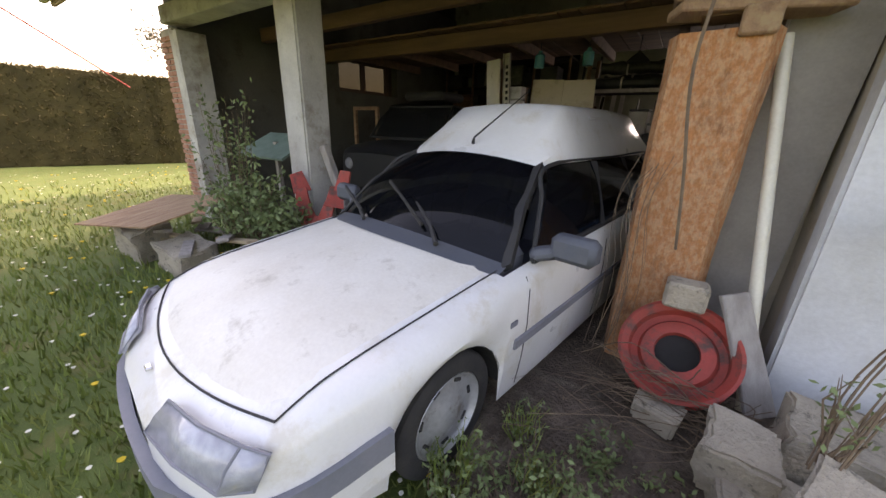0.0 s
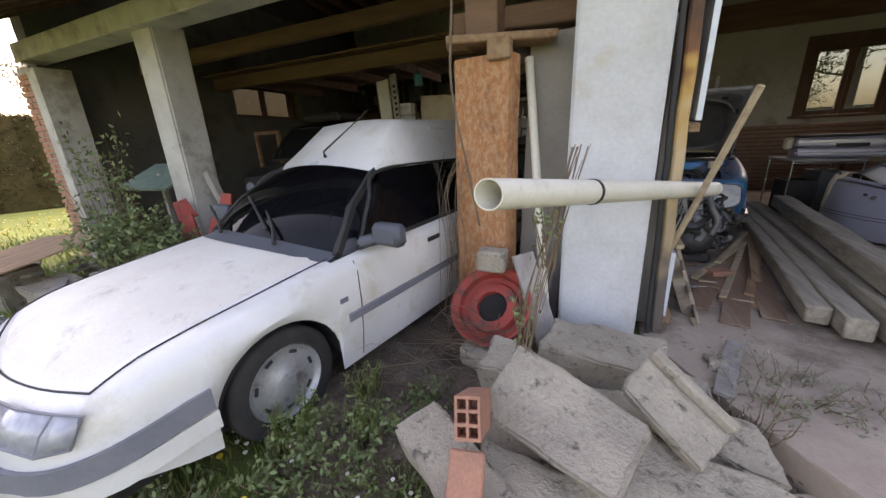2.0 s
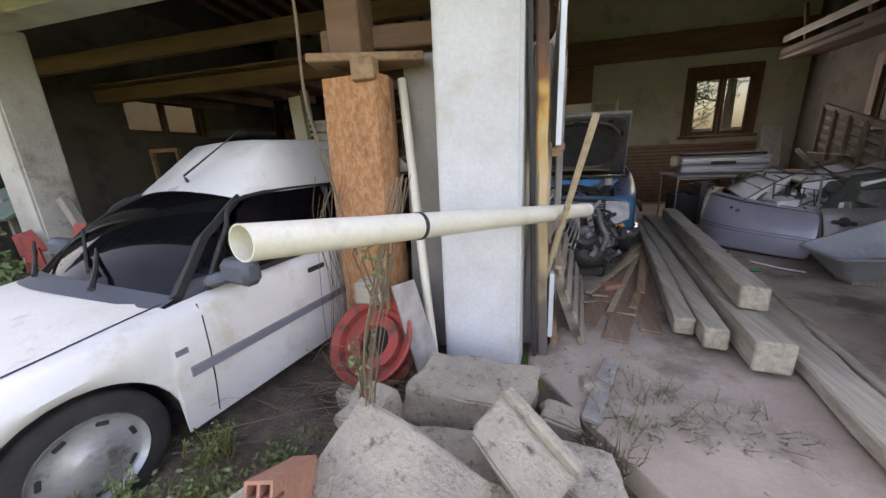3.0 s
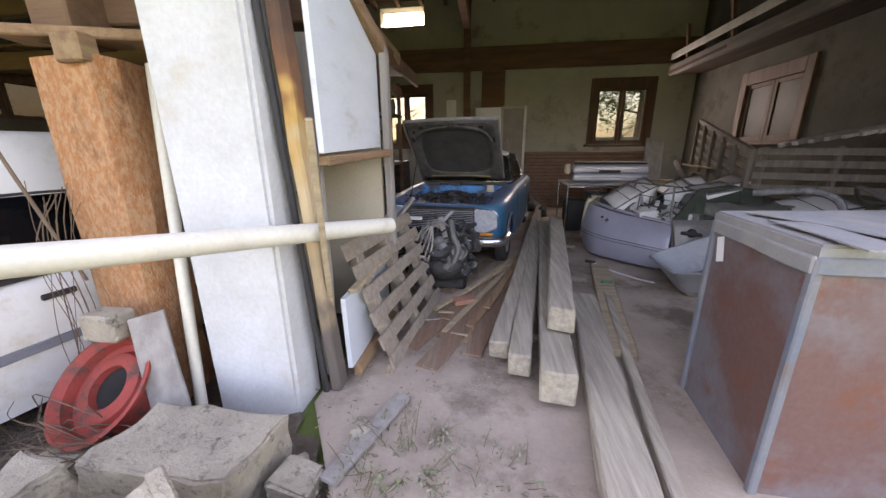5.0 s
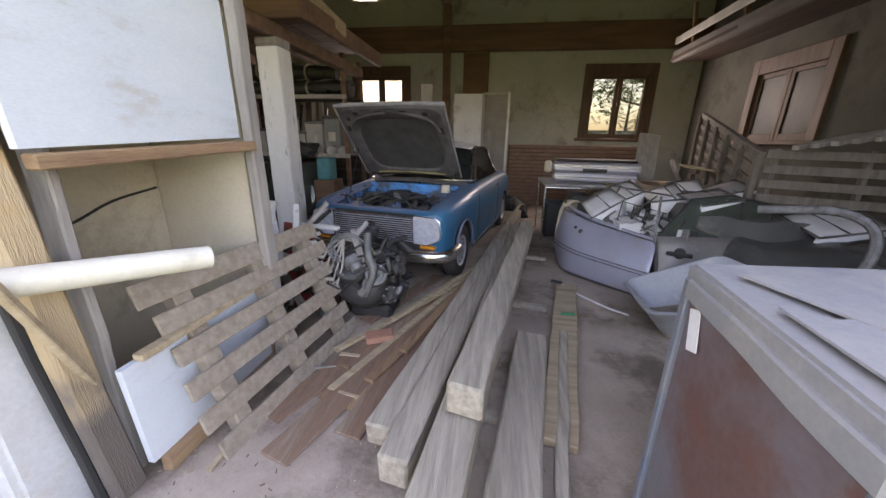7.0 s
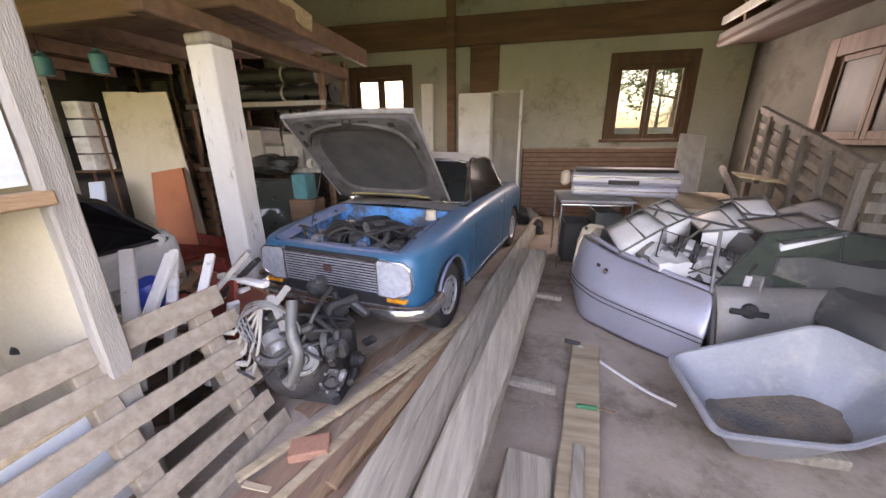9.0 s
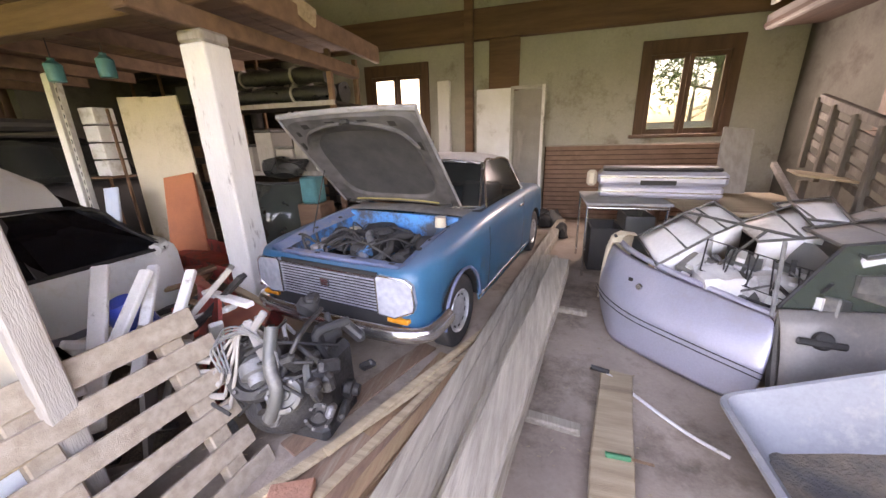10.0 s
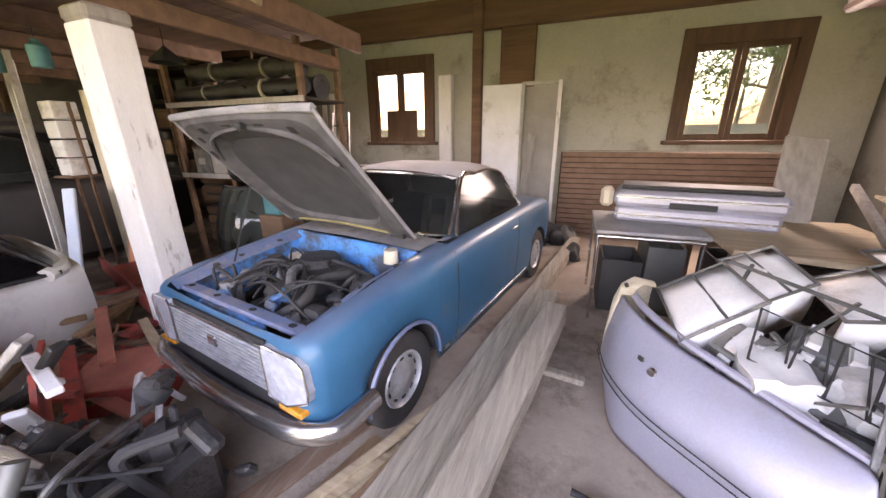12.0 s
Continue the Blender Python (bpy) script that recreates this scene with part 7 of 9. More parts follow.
c2 = thing("old_cart", "grey slatted end of an old cart", "cart", (6.0, 5.4, SLAB))
for k in range(4):
    part("slat", beam((5.22, 5.5, 1.40 - 0.14 * k), (6.6, 5.0, 1.38 - 0.14 * k), 0.03, 0.08, 0.004), M_OLDCART, c2, world=True)
for x in (5.3, 5.9, 6.5):
    part("upright", beam((x, 5.5 - (x - 5.22) * .36 + 0.03, SLAB), (x, 5.5 - (x - 5.22) * .36 + 0.03, 1.45), 0.05, 0.05, 0.004, (0, 1, 0)), M_OLDCART, c2, world=True)
tagged(part("loose_board", slab_from([(-0.3, -0.2), (0.3, -0.2), (0.3, 0.2), (-0.3, 0.2)], 0.02, pose(5.45, 7.1, 1.15, 8, 0, 70)), M_PALE), "pale board lying in the cart", "board")
tagged(part("rack_rail", beam((5.40, 7.75, 1.22), (5.0, 6.5, 0.95), 0.05, 0.06, 0.005), M_GREYWOOD), "grey rail leaning by the bench", "rail")
for i in range(7):
    tagged(part("stick", beam((5.3 + i * .1, 5.3 - i * .06, 1.46 + .02 * i), (6.5, 6.2 - i * .25, 1.6 + .03 * i), 0.05, 0.04, 0.004), M_GREYWOOD), "grey stick lying over the cart", "stick", "sticks on the cart")


# ---- pile of car doors ----
M_WHITEDUST = mat("dust_covered_glass", (0.66, 0.65, 0.64), (0.54, 0.53, 0.52), 0.45, scale=3, bump=0.05, dirt=(0.35, 0.33, 0.30), dirt_amount=0.25)
M_DOORGREY = mat("brownish_grey_paint", (0.24, 0.225, 0.215), (0.17, 0.155, 0.145), 0.45, 0.15, scale=3, bump=0.04, dirt=(0.33, 0.28, 0.24), dirt_amount=0.3)
M_GREENGLASS = glass("green_tinted_glass", (0.42, 0.50, 0.42), 0.08, 0.55)


def car_door(label, m, paint, frame_mat, length=1.05, height=0.55, glass_mat=None, stripes=False, name="car_door"):
    """A car door: curved outer skin, inner panel, window frame over it, handle. Local x along, z up, -y outside."""
    d = thing(name, label, "car door")
    d.matrix_basis = m
    g = []
    for k in range(7):
        z = height * k / 6
        g.append([Vector((x * length, -0.05 * math.sin(math.pi * (0.15 + 0.75 * k / 6)) - 0.01, z)) for x in (0, .25, .5, .75, 1)])
    sk = part("skin", quad_sheet(g), paint, d, smooth=True)
    so = sk.modifiers.new("thick", "SOLIDIFY")
    so.thickness, so.offset = 0.01, 1
    part("inner_panel", box((0.01, -0.008, 0.01), (length - 0.01, 0.05, height - 0.01), 0.012), paint, d)
    F = [(0.03, height), (length * 0.30, height + 0.36), (length * 0.62, height + 0.40), (length * 0.97, height + 0.33), (length * 0.97, height)]
    part("window_frame", tube([Vector((x, 0.02, z)) for x, z in F], 0.010, 6), frame_mat, d, smooth=True)
    part("divider", rod((length * 0.74, 0.02, height), (length * 0.72, 0.02, height + 0.385), 0.010, seg=6), frame_mat, d)
    if glass_mat:
        part("window_glass", slab_from([(x, z) for x, z in F], 0.004, Matrix(((1, 0, 0, 0), (0, 0, 1, 0.02), (0, 1, 0, 0), (0, 0, 0, 1)))), glass_mat, d)
    h = part("handle", beam((length * 0.78, -0.075, height - 0.11), (length * 0.92, -0.075, height - 0.11), 0.02, 0.03, 0.006), M_BLACK if not stripes else M_CHROME, d)
    if stripes:
        for z in (0.24, 0.262):
            part("side_stripe", beam((0.0, -0.066, height * 0.57 + z - 0.24), (length, -0.066, height * 0.57 + z - 0.24), 0.004, 0.009, 0.001), M_BLACK, d)
    return d


def between(a, b, up):
    """A pose at a whose x runs to b and whose z is as near up as can be."""
    a, b = Vector(a), Vector(b)
    x = (b - a).normalized()
    z = Vector(up)
    z = (z - x * z.dot(x)).normalized()
    y = z.cross(x)
    m = Matrix((x, y, z)).transposed().to_4x4()
    m.translation = a
    return m


# silver door in front: its shell bulges towards the aisle
sd = thing("silver_door", "silver-lilac car wing with twin dark stripes, leaning on the pile", "car wing", (3.8, 5.2, SLAB))
top = [(3.50, 6.00, 0.72), (3.54, 5.80, 0.71), (3.70, 5.55, 0.67), (3.95, 5.29, 0.63), (4.19, 5.02, 0.60)]
mid = [(3.42, 5.95, 0.50), (3.46, 5.70, 0.52), (3.60, 5.44, 0.50), (3.86, 5.17, 0.48), (4.14, 4.91, 0.46)]
mi2 = [(3.40, 5.93, 0.30), (3.43, 5.62, 0.30), (3.56, 5.36, 0.29), (3.82, 5.10, 0.28), (4.10, 4.85, 0.27)]
low = [(3.46, 5.90, 0.06), (3.46, 5.55, 0.06), (3.57, 5.37, 0.06), (3.82, 5.12, 0.06), (4.08, 4.89, 0.06)]
sk = part("skin", quad_sheet([ease(r, 5) for r in (top, mid, mi2, low)]), M_SILVER, sd, smooth=True, world=True)
so = sk.modifiers.new("thick", "SOLIDIFY")
so.thickness = 0.012
sub = sk.modifiers.new("round", "SUBSURF")
sub.levels = sub.render_levels = 1
for f in (0.72, 0.87):
    line = [Vector(a).lerp(Vector(b), f) + Vector((-0.014, -0.012, 0.0)) for a, b in zip(ease(mid, 5), ease(mi2, 5))]
    part("side_stripe", tube(line, 0.0035, 6), M_BLACK, sd, smooth=True, world=True)
part("door_lock", lathe([(0.024, -0.004), (0.020, 0.012), (0.001, 0.014)], between((3.585, 5.41, 0.56), (3.86, 5.13, 0.54), (0, 0, 1)) @ pose(0, 0, 0, 90, 0, 0), 16), M_CHROME, sd, smooth=True, world=True)
part("keyhole_plate", beam((3.53, 5.48, 0.59), (3.55, 5.455, 0.59), 0.012, 0.026, 0.003), M_BLACK, sd, world=True)
cap = part("end_cap", quad_sheet([[(3.41, 5.92, 0.22), (3.43, 6.01, 0.22), (3.53, 6.10, 0.22), (3.66, 6.10, 0.22)], [(3.415, 5.93, 0.42), (3.43, 6.02, 0.42), (3.53, 6.12, 0.42), (3.67, 6.12, 0.42)],
                                  [(3.44, 5.93, 0.60), (3.45, 6.02, 0.66), (3.54, 6.11, 0.68), (3.67, 6.10, 0.68)], [(3.475, 5.93, 0.73), (3.48, 6.00, 0.775), (3.56, 6.08, 0.80), (3.67, 6.06, 0.79)],
                                  [(3.53, 5.90, 0.745), (3.56, 5.93, 0.785), (3.60, 5.97, 0.80), (3.67, 5.98, 0.79)]]), M_CREAM, sd, "yellowed end of the wing", smooth=True, world=True)
so = cap.modifiers.new("thick", "SOLIDIFY")
so.thickness = 0.012
part("cap_bolt", rod((3.515, 5.97, 0.765), (3.50, 5.955, 0.79), 0.012, seg=10), M_BLACK, sd, world=True)
part("top_fold", tube(ease([(3.55, 5.97, 0.73), (3.60, 5.78, 0.71), (3.74, 5.57, 0.67), (3.98, 5.31, 0.62), (4.20, 5.06, 0.59)]), 0.022, 8), M_SILVER, sd, smooth=True, world=True)
part("inner_edge", quad_sheet([[(4.19, 5.03, 0.59), (4.26, 5.18, 0.58)], [(4.14, 4.93, 0.42), (4.24, 5.14, 0.40)], [(4.08, 4.90, 0.08), (4.2, 5.08, 0.08)]]), M_DARK, sd, world=True)

d2 = car_door("dark grey car door with green-tinted window, standing on the pile", between((4.20, 4.93, 0.10), (5.25, 5.05, 0.10), (0.0, 0.25, 1)), M_DOORGREY, M_BLACK, 1.10, 0.55, M_GREENGLASS)
part("door_pull", beam((0.05, -0.09, 0.40), (0.30, -0.09, 0.37), 0.02, 0.04, 0.01), M_BLACK, d2)
part("handle_cup", lathe([(0.001, 0.008), (0.04, 0.008), (0.05, 0.0), (0.052, -0.02)], Matrix.Translation((0.19, -0.085, 0.395)) @ pose(0, 0, 0, 90, 0, 0), 18), M_BLACK, d2, smooth=True)
part("corner_post", beam((-0.01, 0.0, 0.50), (0.03, 0.0, 0.93), 0.022, 0.015, 0.004, (0, 1, 0)), M_ALU, d2)
def framed_window(corners, glass_mat, label, split=0.6, tail=(0.12, 0.25, -0.32)):
    """A loose car door lying on the pile: dusty pane with a dark frame and divider, its skin running down under the pile."""
    d = thing("car_door", label, "car door", corners[0])
    C = [Vector(c) for c in corners]
    n = (C[1] - C[0]).cross(C[3] - C[0]).normalized()
    n = n if n.z > 0 else -n
    grid = []
    for j in range(5):
        t = j / 4
        grid.append([C[0].lerp(C[3], t).lerp(C[1].lerp(C[2], t), k / 4) + n * 0.02 * math.sin(math.pi * k / 4) * math.sin(math.pi * t) for k in range(5)])
    g = part("window_pane", quad_sheet(grid), glass_mat, d, smooth=True, world=True)
    so = g.modifiers.new("thick", "SOLIDIFY")
    so.thickness = 0.008
    part("window_frame", tube([c + n * 0.008 for c in C], 0.011, 6, closed=True), M_CARGREY, d, smooth=True, world=True)
    part("divider", rod(C[0].lerp(C[1], split) + n * 0.012, C[3].lerp(C[2], split) + n * 0.012, 0.008, seg=6), M_CARGREY, d, world=True)
    T = Vector(tail)
    sk = part("skin", quad_sheet([[C[3] - n * .01, C[2] - n * .01], [C[3] + T * .5 - n * .02, C[2] + T * .5 - n * .02], [C[3] + T, C[2] + T]]), M_PLASTICWRAP, d, smooth=True, world=True)
    so = sk.modifiers.new("thick", "SOLIDIFY")
    so.thickness = 0.03
    return d


for corners, mt, lab, sp in (
        (((3.68, 5.98, 0.77), (3.97, 5.98, 0.97), (4.09, 5.70, 0.88), (3.72, 5.56, 0.67)), M_WHITEDUST, "dusty white car door with thin dark window frame on the pile", 0.55),
        (((4.00, 6.15, 0.93), (4.23, 6.12, 1.05), (4.32, 5.84, 0.95), (4.10, 5.75, 0.86)), M_WHITEDUST, "dusty white car door with thin dark window frame on the pile", 0.5),
        (((4.36, 6.05, 0.89), (4.68, 6.00, 1.05), (4.66, 5.60, 0.92), (4.32, 5.60, 0.87)), M_WHITEDUST, "dusty white car door with thin dark window frame on the pile", 0.7),
        (((4.78, 6.42, 0.99), (5.08, 6.30, 1.07), (4.99, 5.88, 0.95), (4.76, 6.02, 0.95)), M_PLASTICWRAP, "bright white car door lying across the pile", 0.3),
        (((4.60, 5.70, 0.95), (5.02, 5.74, 1.02), (4.98, 5.25, 0.98), (4.58, 5.15, 0.92)), M_BOXTOP, "dusty grey car door lying on the pile", 0.6),
        (((5.03, 6.05, 0.97), (5.30, 6.00, 1.10), (5.30, 5.62, 1.04), (4.95, 5.50, 0.99)), M_BOXTOP, "dusty grey car door lying on the pile", 0.4),
        (((5.42, 5.40, 0.82), (5.95, 5.40, 0.94), (6.00, 4.95, 0.82), (5.42, 4.92, 0.72)), M_WHITEDUST, "dusty pale car door lying on the pile", 0.4),
        (((5.45, 4.75, 0.72), (6.10, 4.80, 0.85), (6.10, 4.25, 0.70), (5.40, 4.20, 0.60)), M_CARGREY, "dull grey car door leaning on the pile", 0.5)):
    framed_window(corners, mt, lab, sp)
# crumpled sheet under them, and a dark lump added as shade in the gaps
for i, (c, s_, mt, lab) in enumerate((((4.05, 5.50, 0.56), (0.13, 0.20, 0.15), M_WHITEDUST, "crumpled white seat shell in the pile"), ((4.42, 5.42, 0.52), (0.18, 0.2, 0.18), M_WHITEDUST, "crumpled white seat shell in the pile"),
                                ((5.2, 5.6, 0.45), (0.7, 0.5, 0.4), M_CARGREY, "dull grey body panel under the doors"), ((4.36, 5.68, 0.26), (0.34, 0.26, 0.24), M_DARK, "dark filler lump standing for shade under the doors"), ((5.6, 4.7, 0.35), (0.8, 0.5, 0.32), M_CARGREY, "dull grey car front in the pile"))):
    bm = bmesh.new()
    bmesh.ops.create_cube(bm, size=2)
    bmesh.ops.subdivide_edges(bm, edges=bm.edges[:], cuts=6, use_grid_fill=True)
    for v in bm.verts:
        v.co = Vector(c) + Vector((v.co.x * s_[0], v.co.y * s_[1], v.co.z * s_[2])) * (1 - 0.18 * (v.co.length - 1)) + Vector(noise.noise_vector(v.co * 1.4 + Vector((i, 0, 0)))) * (0.12 if s_[0] > 0.3 else 0.035)
        v.co.z = max(v.co.z, SLAB)
    tagged(part("scrap_metal", bm, mt, smooth=True), lab, "scrap")
tagged(part("grey_hose", tube(ease([(5.0, 4.1, 0.5), (5.1, 4.15, 0.9), (4.98, 4.3, 1.05), (4.6, 4.5, 1.02)]), 0.03, 8), M_ALU, smooth=True), "bent grey pipe standing in the pile", "pipe")
tagged(part("black_cable", tube(ease([(5.2, 3.9, 1.0), (4.8, 3.7, 1.05), (4.3, 3.2, 1.2), (4.0, 2.6, 1.135)]), 0.012, 6), M_BLACK, smooth=True), "black cable trailing onto the metal cabinet", "cable")
for a, b in (((3.98, 5.95, 1.00), (4.36, 5.28, 0.99)), ((3.86, 5.62, 0.74), (4.10, 5.98, 0.98)), ((3.98, 5.46, 0.66), (4.40, 5.70, 0.93))):
    tagged(part("window_bar", rod(a, b, 0.010, seg=8), M_CARGREY, smooth=True), "thin dark window bar across the doors", "bar", "window bars")

def seat_shell(at, turn, size, label):
    """A ribbed moulded shell, rounded on its long edges, lying among the doors."""
    d = thing("seat_shell", label, "seat shell")
    d.matrix_basis = pose(*at, *turn)
    w, l, h = size
    for k in range(3):
        b = bmesh.new()
        box_into(b, Matrix.Translation((0, (k - 1) * l / 3, 0)), (w, l / 3 - 0.012, h))
        bmesh.ops.bevel(b, geom=list(b.edges), offset=min(w, h) * 0.3, segments=3, affect="EDGES", clamp_overlap=True)
        part("pad", b, M_WHITEDUST, d, smooth=True)
    part("frame", box((-w * 0.42, -l * 0.5, -h * 0.42), (w * 0.42, l * 0.5, h * 0.30), 0.01), M_CARGREY, d)
    return d


for at, turn, size in (((4.10, 5.50, 0.62), (14, -22, 42), (0.26, 0.50, 0.17)), ((4.42, 5.30, 0.60), (-8, 18, 34), (0.28, 0.46, 0.18)), ((4.40, 5.62, 0.66), (12, -8, 62), (0.26, 0.44, 0.15))):
    seat_shell(at, turn, size, "dusty white moulded seat shell wedged among the car doors")
# dark bits showing between the doors
rr = random.Random(52)
for i in range(15):
    p = Vector((rr.uniform(3.8, 4.5), 0, rr.uniform(0.45, 0.74)))
    p.y = 5.62 - (p.x - 3.7) * 0.75 + rr.uniform(0.0, 0.35)
    d = Vector((rr.uniform(-.12, .12), rr.uniform(-.12, .12), rr.uniform(-.08, .12)))
    tagged(part("metal_bar", beam(p - d, p + d, rr.uniform(0.012, 0.04), 0.012, 0.002), rr.choice((M_BLACK, M_BLACK, M_CARGREY, M_ALU, M_WHITEDUST))), "short dark metal bar among the car doors", "bar", "metal bars among the doors")
for i in range(5):
    p = Vector((3.95 + 0.10 * i, 5.45 - 0.07 * i, 0.70 - 0.02 * i))
    tagged(part("bent_wire", tube([p, p + Vector((0.10, 0.22, 0.16)), p + Vector((0.22, 0.10, 0.14)), p + Vector((0.10, -0.08, -0.02))], 0.006, 6, closed=True), M_BLACK, smooth=True), "bent black seat frame wire among the car doors", "wire", "frame wires")

# ---- plastic tub ----
tub = thing("plastic_tub", "grey plastic trough with dried mud inside, tilted on the floor", "tub", (4.2, 4.35, SLAB))
RIM = [(3.80, 4.60, 0.335), (4.52, 4.64, 0.60), (4.80, 4.52, 0.50), (4.66, 4.16, 0.42), (4.25, 4.00, 0.36), (3.77, 3.99, 0.35)]
BASE = [(3.98, 4.46, 0.10), (4.40, 4.46, 0.17), (4.52, 4.40, 0.17), (4.47, 4.24, 0.13), (4.20, 4.16, 0.10), (3.97, 4.16, 0.09)]


def loop_round(pts, steps=5):
    """A closed loop with softened corners."""
    P = [Vector(p) for p in pts]
    out = []
    for k, p in enumerate(P):
        a, b = P[k - 1], P[(k + 1) % len(P)]
        p0, p1 = p.lerp(a, min(0.3, 0.07 / (p - a).length)), p.lerp(b, min(0.3, 0.07 / (p - b).length))
        for i in range(steps):
            t = i / (steps - 1)
            out.append(p0.lerp(p, t).lerp(p.lerp(p1, t), t))
    return out


rim, foot = loop_round(RIM), loop_round(BASE)
ctr = sum(rim, Vector()) / len(rim)
scale_about = lambda pts, k, dz: [ctr + Vector(((p - ctr).x * k, (p - ctr).y * k, (p - ctr).z * k + dz)) for p in pts]
bm = bmesh.new()
prof = [foot, [f.lerp(r, 0.96) for f, r in zip(foot, rim)], scale_about(rim, 1.035, -0.012), scale_about(rim, 1.035, 0.004), scale_about(rim, 0.985, 0.004), [f.lerp(r, 0.05) + Vector((0, 0, 0.015)) for f, r in zip(foot, rim)]]
R_ = [[bm.verts.new(p) for p in q] for q in prof]
for A, B in zip(R_, R_[1:]):
    for k in range(len(A)):
        bm.faces.new((A[k], A[(k + 1) % len(A)], B[(k + 1) % len(A)], B[k]))
bm.faces.new(R_[0][::-1])
bm.faces.new(R_[-1])
part("shell", bm, M_TUB, tub, smooth=True, world=True)
bm = bmesh.new()
mud = [f.lerp(r, 0.16) + Vector((0.01 * math.sin(i * 1.7), 0.01 * math.cos(i * 2.3), 0.012)) for i, (f, r) in enumerate(zip(foot, rim))]
vs, c = [bm.verts.new(p) for p in mud], bm.verts.new(sum(mud, Vector()) / len(mud) + Vector((0.03, 0, 0.012)))
for k in range(len(vs)):
    bm.faces.new((c, vs[k], vs[(k + 1) % len(vs)]))
part("mud", bm, M_MUD, tub, smooth=True, world=True)
tagged(part("tub_stand", box((4.02, 4.2, SLAB), (4.5, 4.42, 0.10), 0.01), M_OLDBEAM), "low timber under the tub", "timber")
sw = thing("string", "pale cord with a green handle on the floor", "cord", (3.3, 4.6, SLAB))
part("cord", tube(ease([(3.33, 5.0, 0.12), (3.5, 4.85, 0.07), (3.7, 4.62, 0.06), (3.85, 4.5, 0.06)]), 0.010, 6), M_PAINTWHITE, sw, smooth=True, world=True)
part("grip", rod((3.26, 5.0, 0.13), (3.37, 4.98, 0.12), 0.016), M_BLACK, sw, smooth=True, world=True)
ch = thing("chisel", "chisel with a green handle on the pale plank", "chisel", (3.4, 4.2, 0.1))
part("grip", rod((3.25, 4.32, 0.115), (3.36, 4.32, 0.115), 0.014), mat("green_plastic", (0.02, 0.22, 0.10), None, 0.4, bump=0), ch, smooth=True, world=True)
part("blade", beam((3.36, 4.32, 0.115), (3.46, 4.31, 0.115), 0.016, 0.005, 0.001), M_RUSTWOOD, ch, world=True)

# rubbish round the engine
rr = random.Random(91)
for i in range(30):
    a = Vector((rr.uniform(1.0, 1.5), rr.uniform(4.0, 4.6), rr.uniform(0.06, 0.3)))
    e = a + Vector((rr.uniform(-.3, .3), rr.uniform(-.3, .3), rr.uniform(-.02, .15)))
    tagged(part("wire", tube(ease([a, (a + e) / 2 + Vector((rr.uniform(-.1, .1), rr.uniform(-.1, .1), 0.12)), e], 5), rr.choice((0.005, 0.008, 0.016)), 6), rr.choice((M_BLACK, M_BLACK, M_ALU, M_PAINTWHITE)), smooth=True), "loose cable curled on the scrap by the engine", "cable", "loose cables")
# ---- loose engine unit before the blue car ----
eu = thing("engine_unit", "greasy black car engine with hoses, standing on the floor", "engine", (1.66, 4.15, SLAB))
rr = random.Random(15)
part("gearbox_bell", lathe([(0.001, 0.03), (0.12, 0.03), (0.18, 0.0), (0.21, -0.06), (0.22, -0.2), (0.14, -0.34), (0.1, -0.4)], Matrix.Translation((1.66, 3.98, 0.42)) @ Vector((0.05, -0.92, 0.35)).to_track_quat("Z", "Y").to_matrix().to_4x4(), 28), M_ENGINE, eu, smooth=True, world=True)
for at, aim, r, mt, nm in (((1.60, 3.99, 0.56), (0.15, -0.75, 0.62), 0.155, M_ENGINE, "timing_cover"), ((1.80, 3.93, 0.50), (0.3, -0.8, 0.5), 0.085, M_CARGREY, "alternator"), ((1.86, 4.05, 0.30), (0.5, -0.8, 0.2), 0.075, M_ENGINE, "water_pump"), ((1.46, 4.12, 0.66), (-0.3, -0.5, 0.8), 0.06, M_BLACK, "oil_filter")):
    q_ = Matrix.Translation(at) @ Vector(aim).to_track_quat("Z", "Y").to_matrix().to_4x4()
    cv = part(nm, lathe([(0.001, 0.035), (r * 0.25, 0.035), (r * 0.30, 0.02), (r * 0.62, 0.02), (r * 0.68, 0.04), (r * 0.92, 0.035), (r, 0.015), (r, -0.06), (r * 0.7, -0.14)], q_, 28), mt, eu, smooth=True, world=True)
    for k in range(6):
        a = math.tau * k / 6
        part("bolt", rod(q_ @ Vector((r * 0.8 * math.cos(a), r * 0.8 * math.sin(a), 0.03)), q_ @ Vector((r * 0.8 * math.cos(a), r * 0.8 * math.sin(a), 0.052)), 0.009, seg=6), M_ALU, cv, world=True)
arm = part("support_arm", beam((1.70, 3.98, 0.50), (1.62, 3.97, 0.84), 0.055, 0.022, 0.008, (0, 1, 0.3), rough=0.006), M_DUST, eu, "pale dusty support arm", world=True)
part("arm_fork", beam((1.63, 3.97, 0.78), (1.74, 3.96, 0.90), 0.035, 0.02, 0.006, (0, 1, 0.3)), M_DUST, arm, world=True)
part("arm_fork", beam((1.70, 3.98, 0.52), (1.84, 3.94, 0.42), 0.05, 0.02, 0.006, (0, 1, 0.3)), M_DUST, arm, world=True)
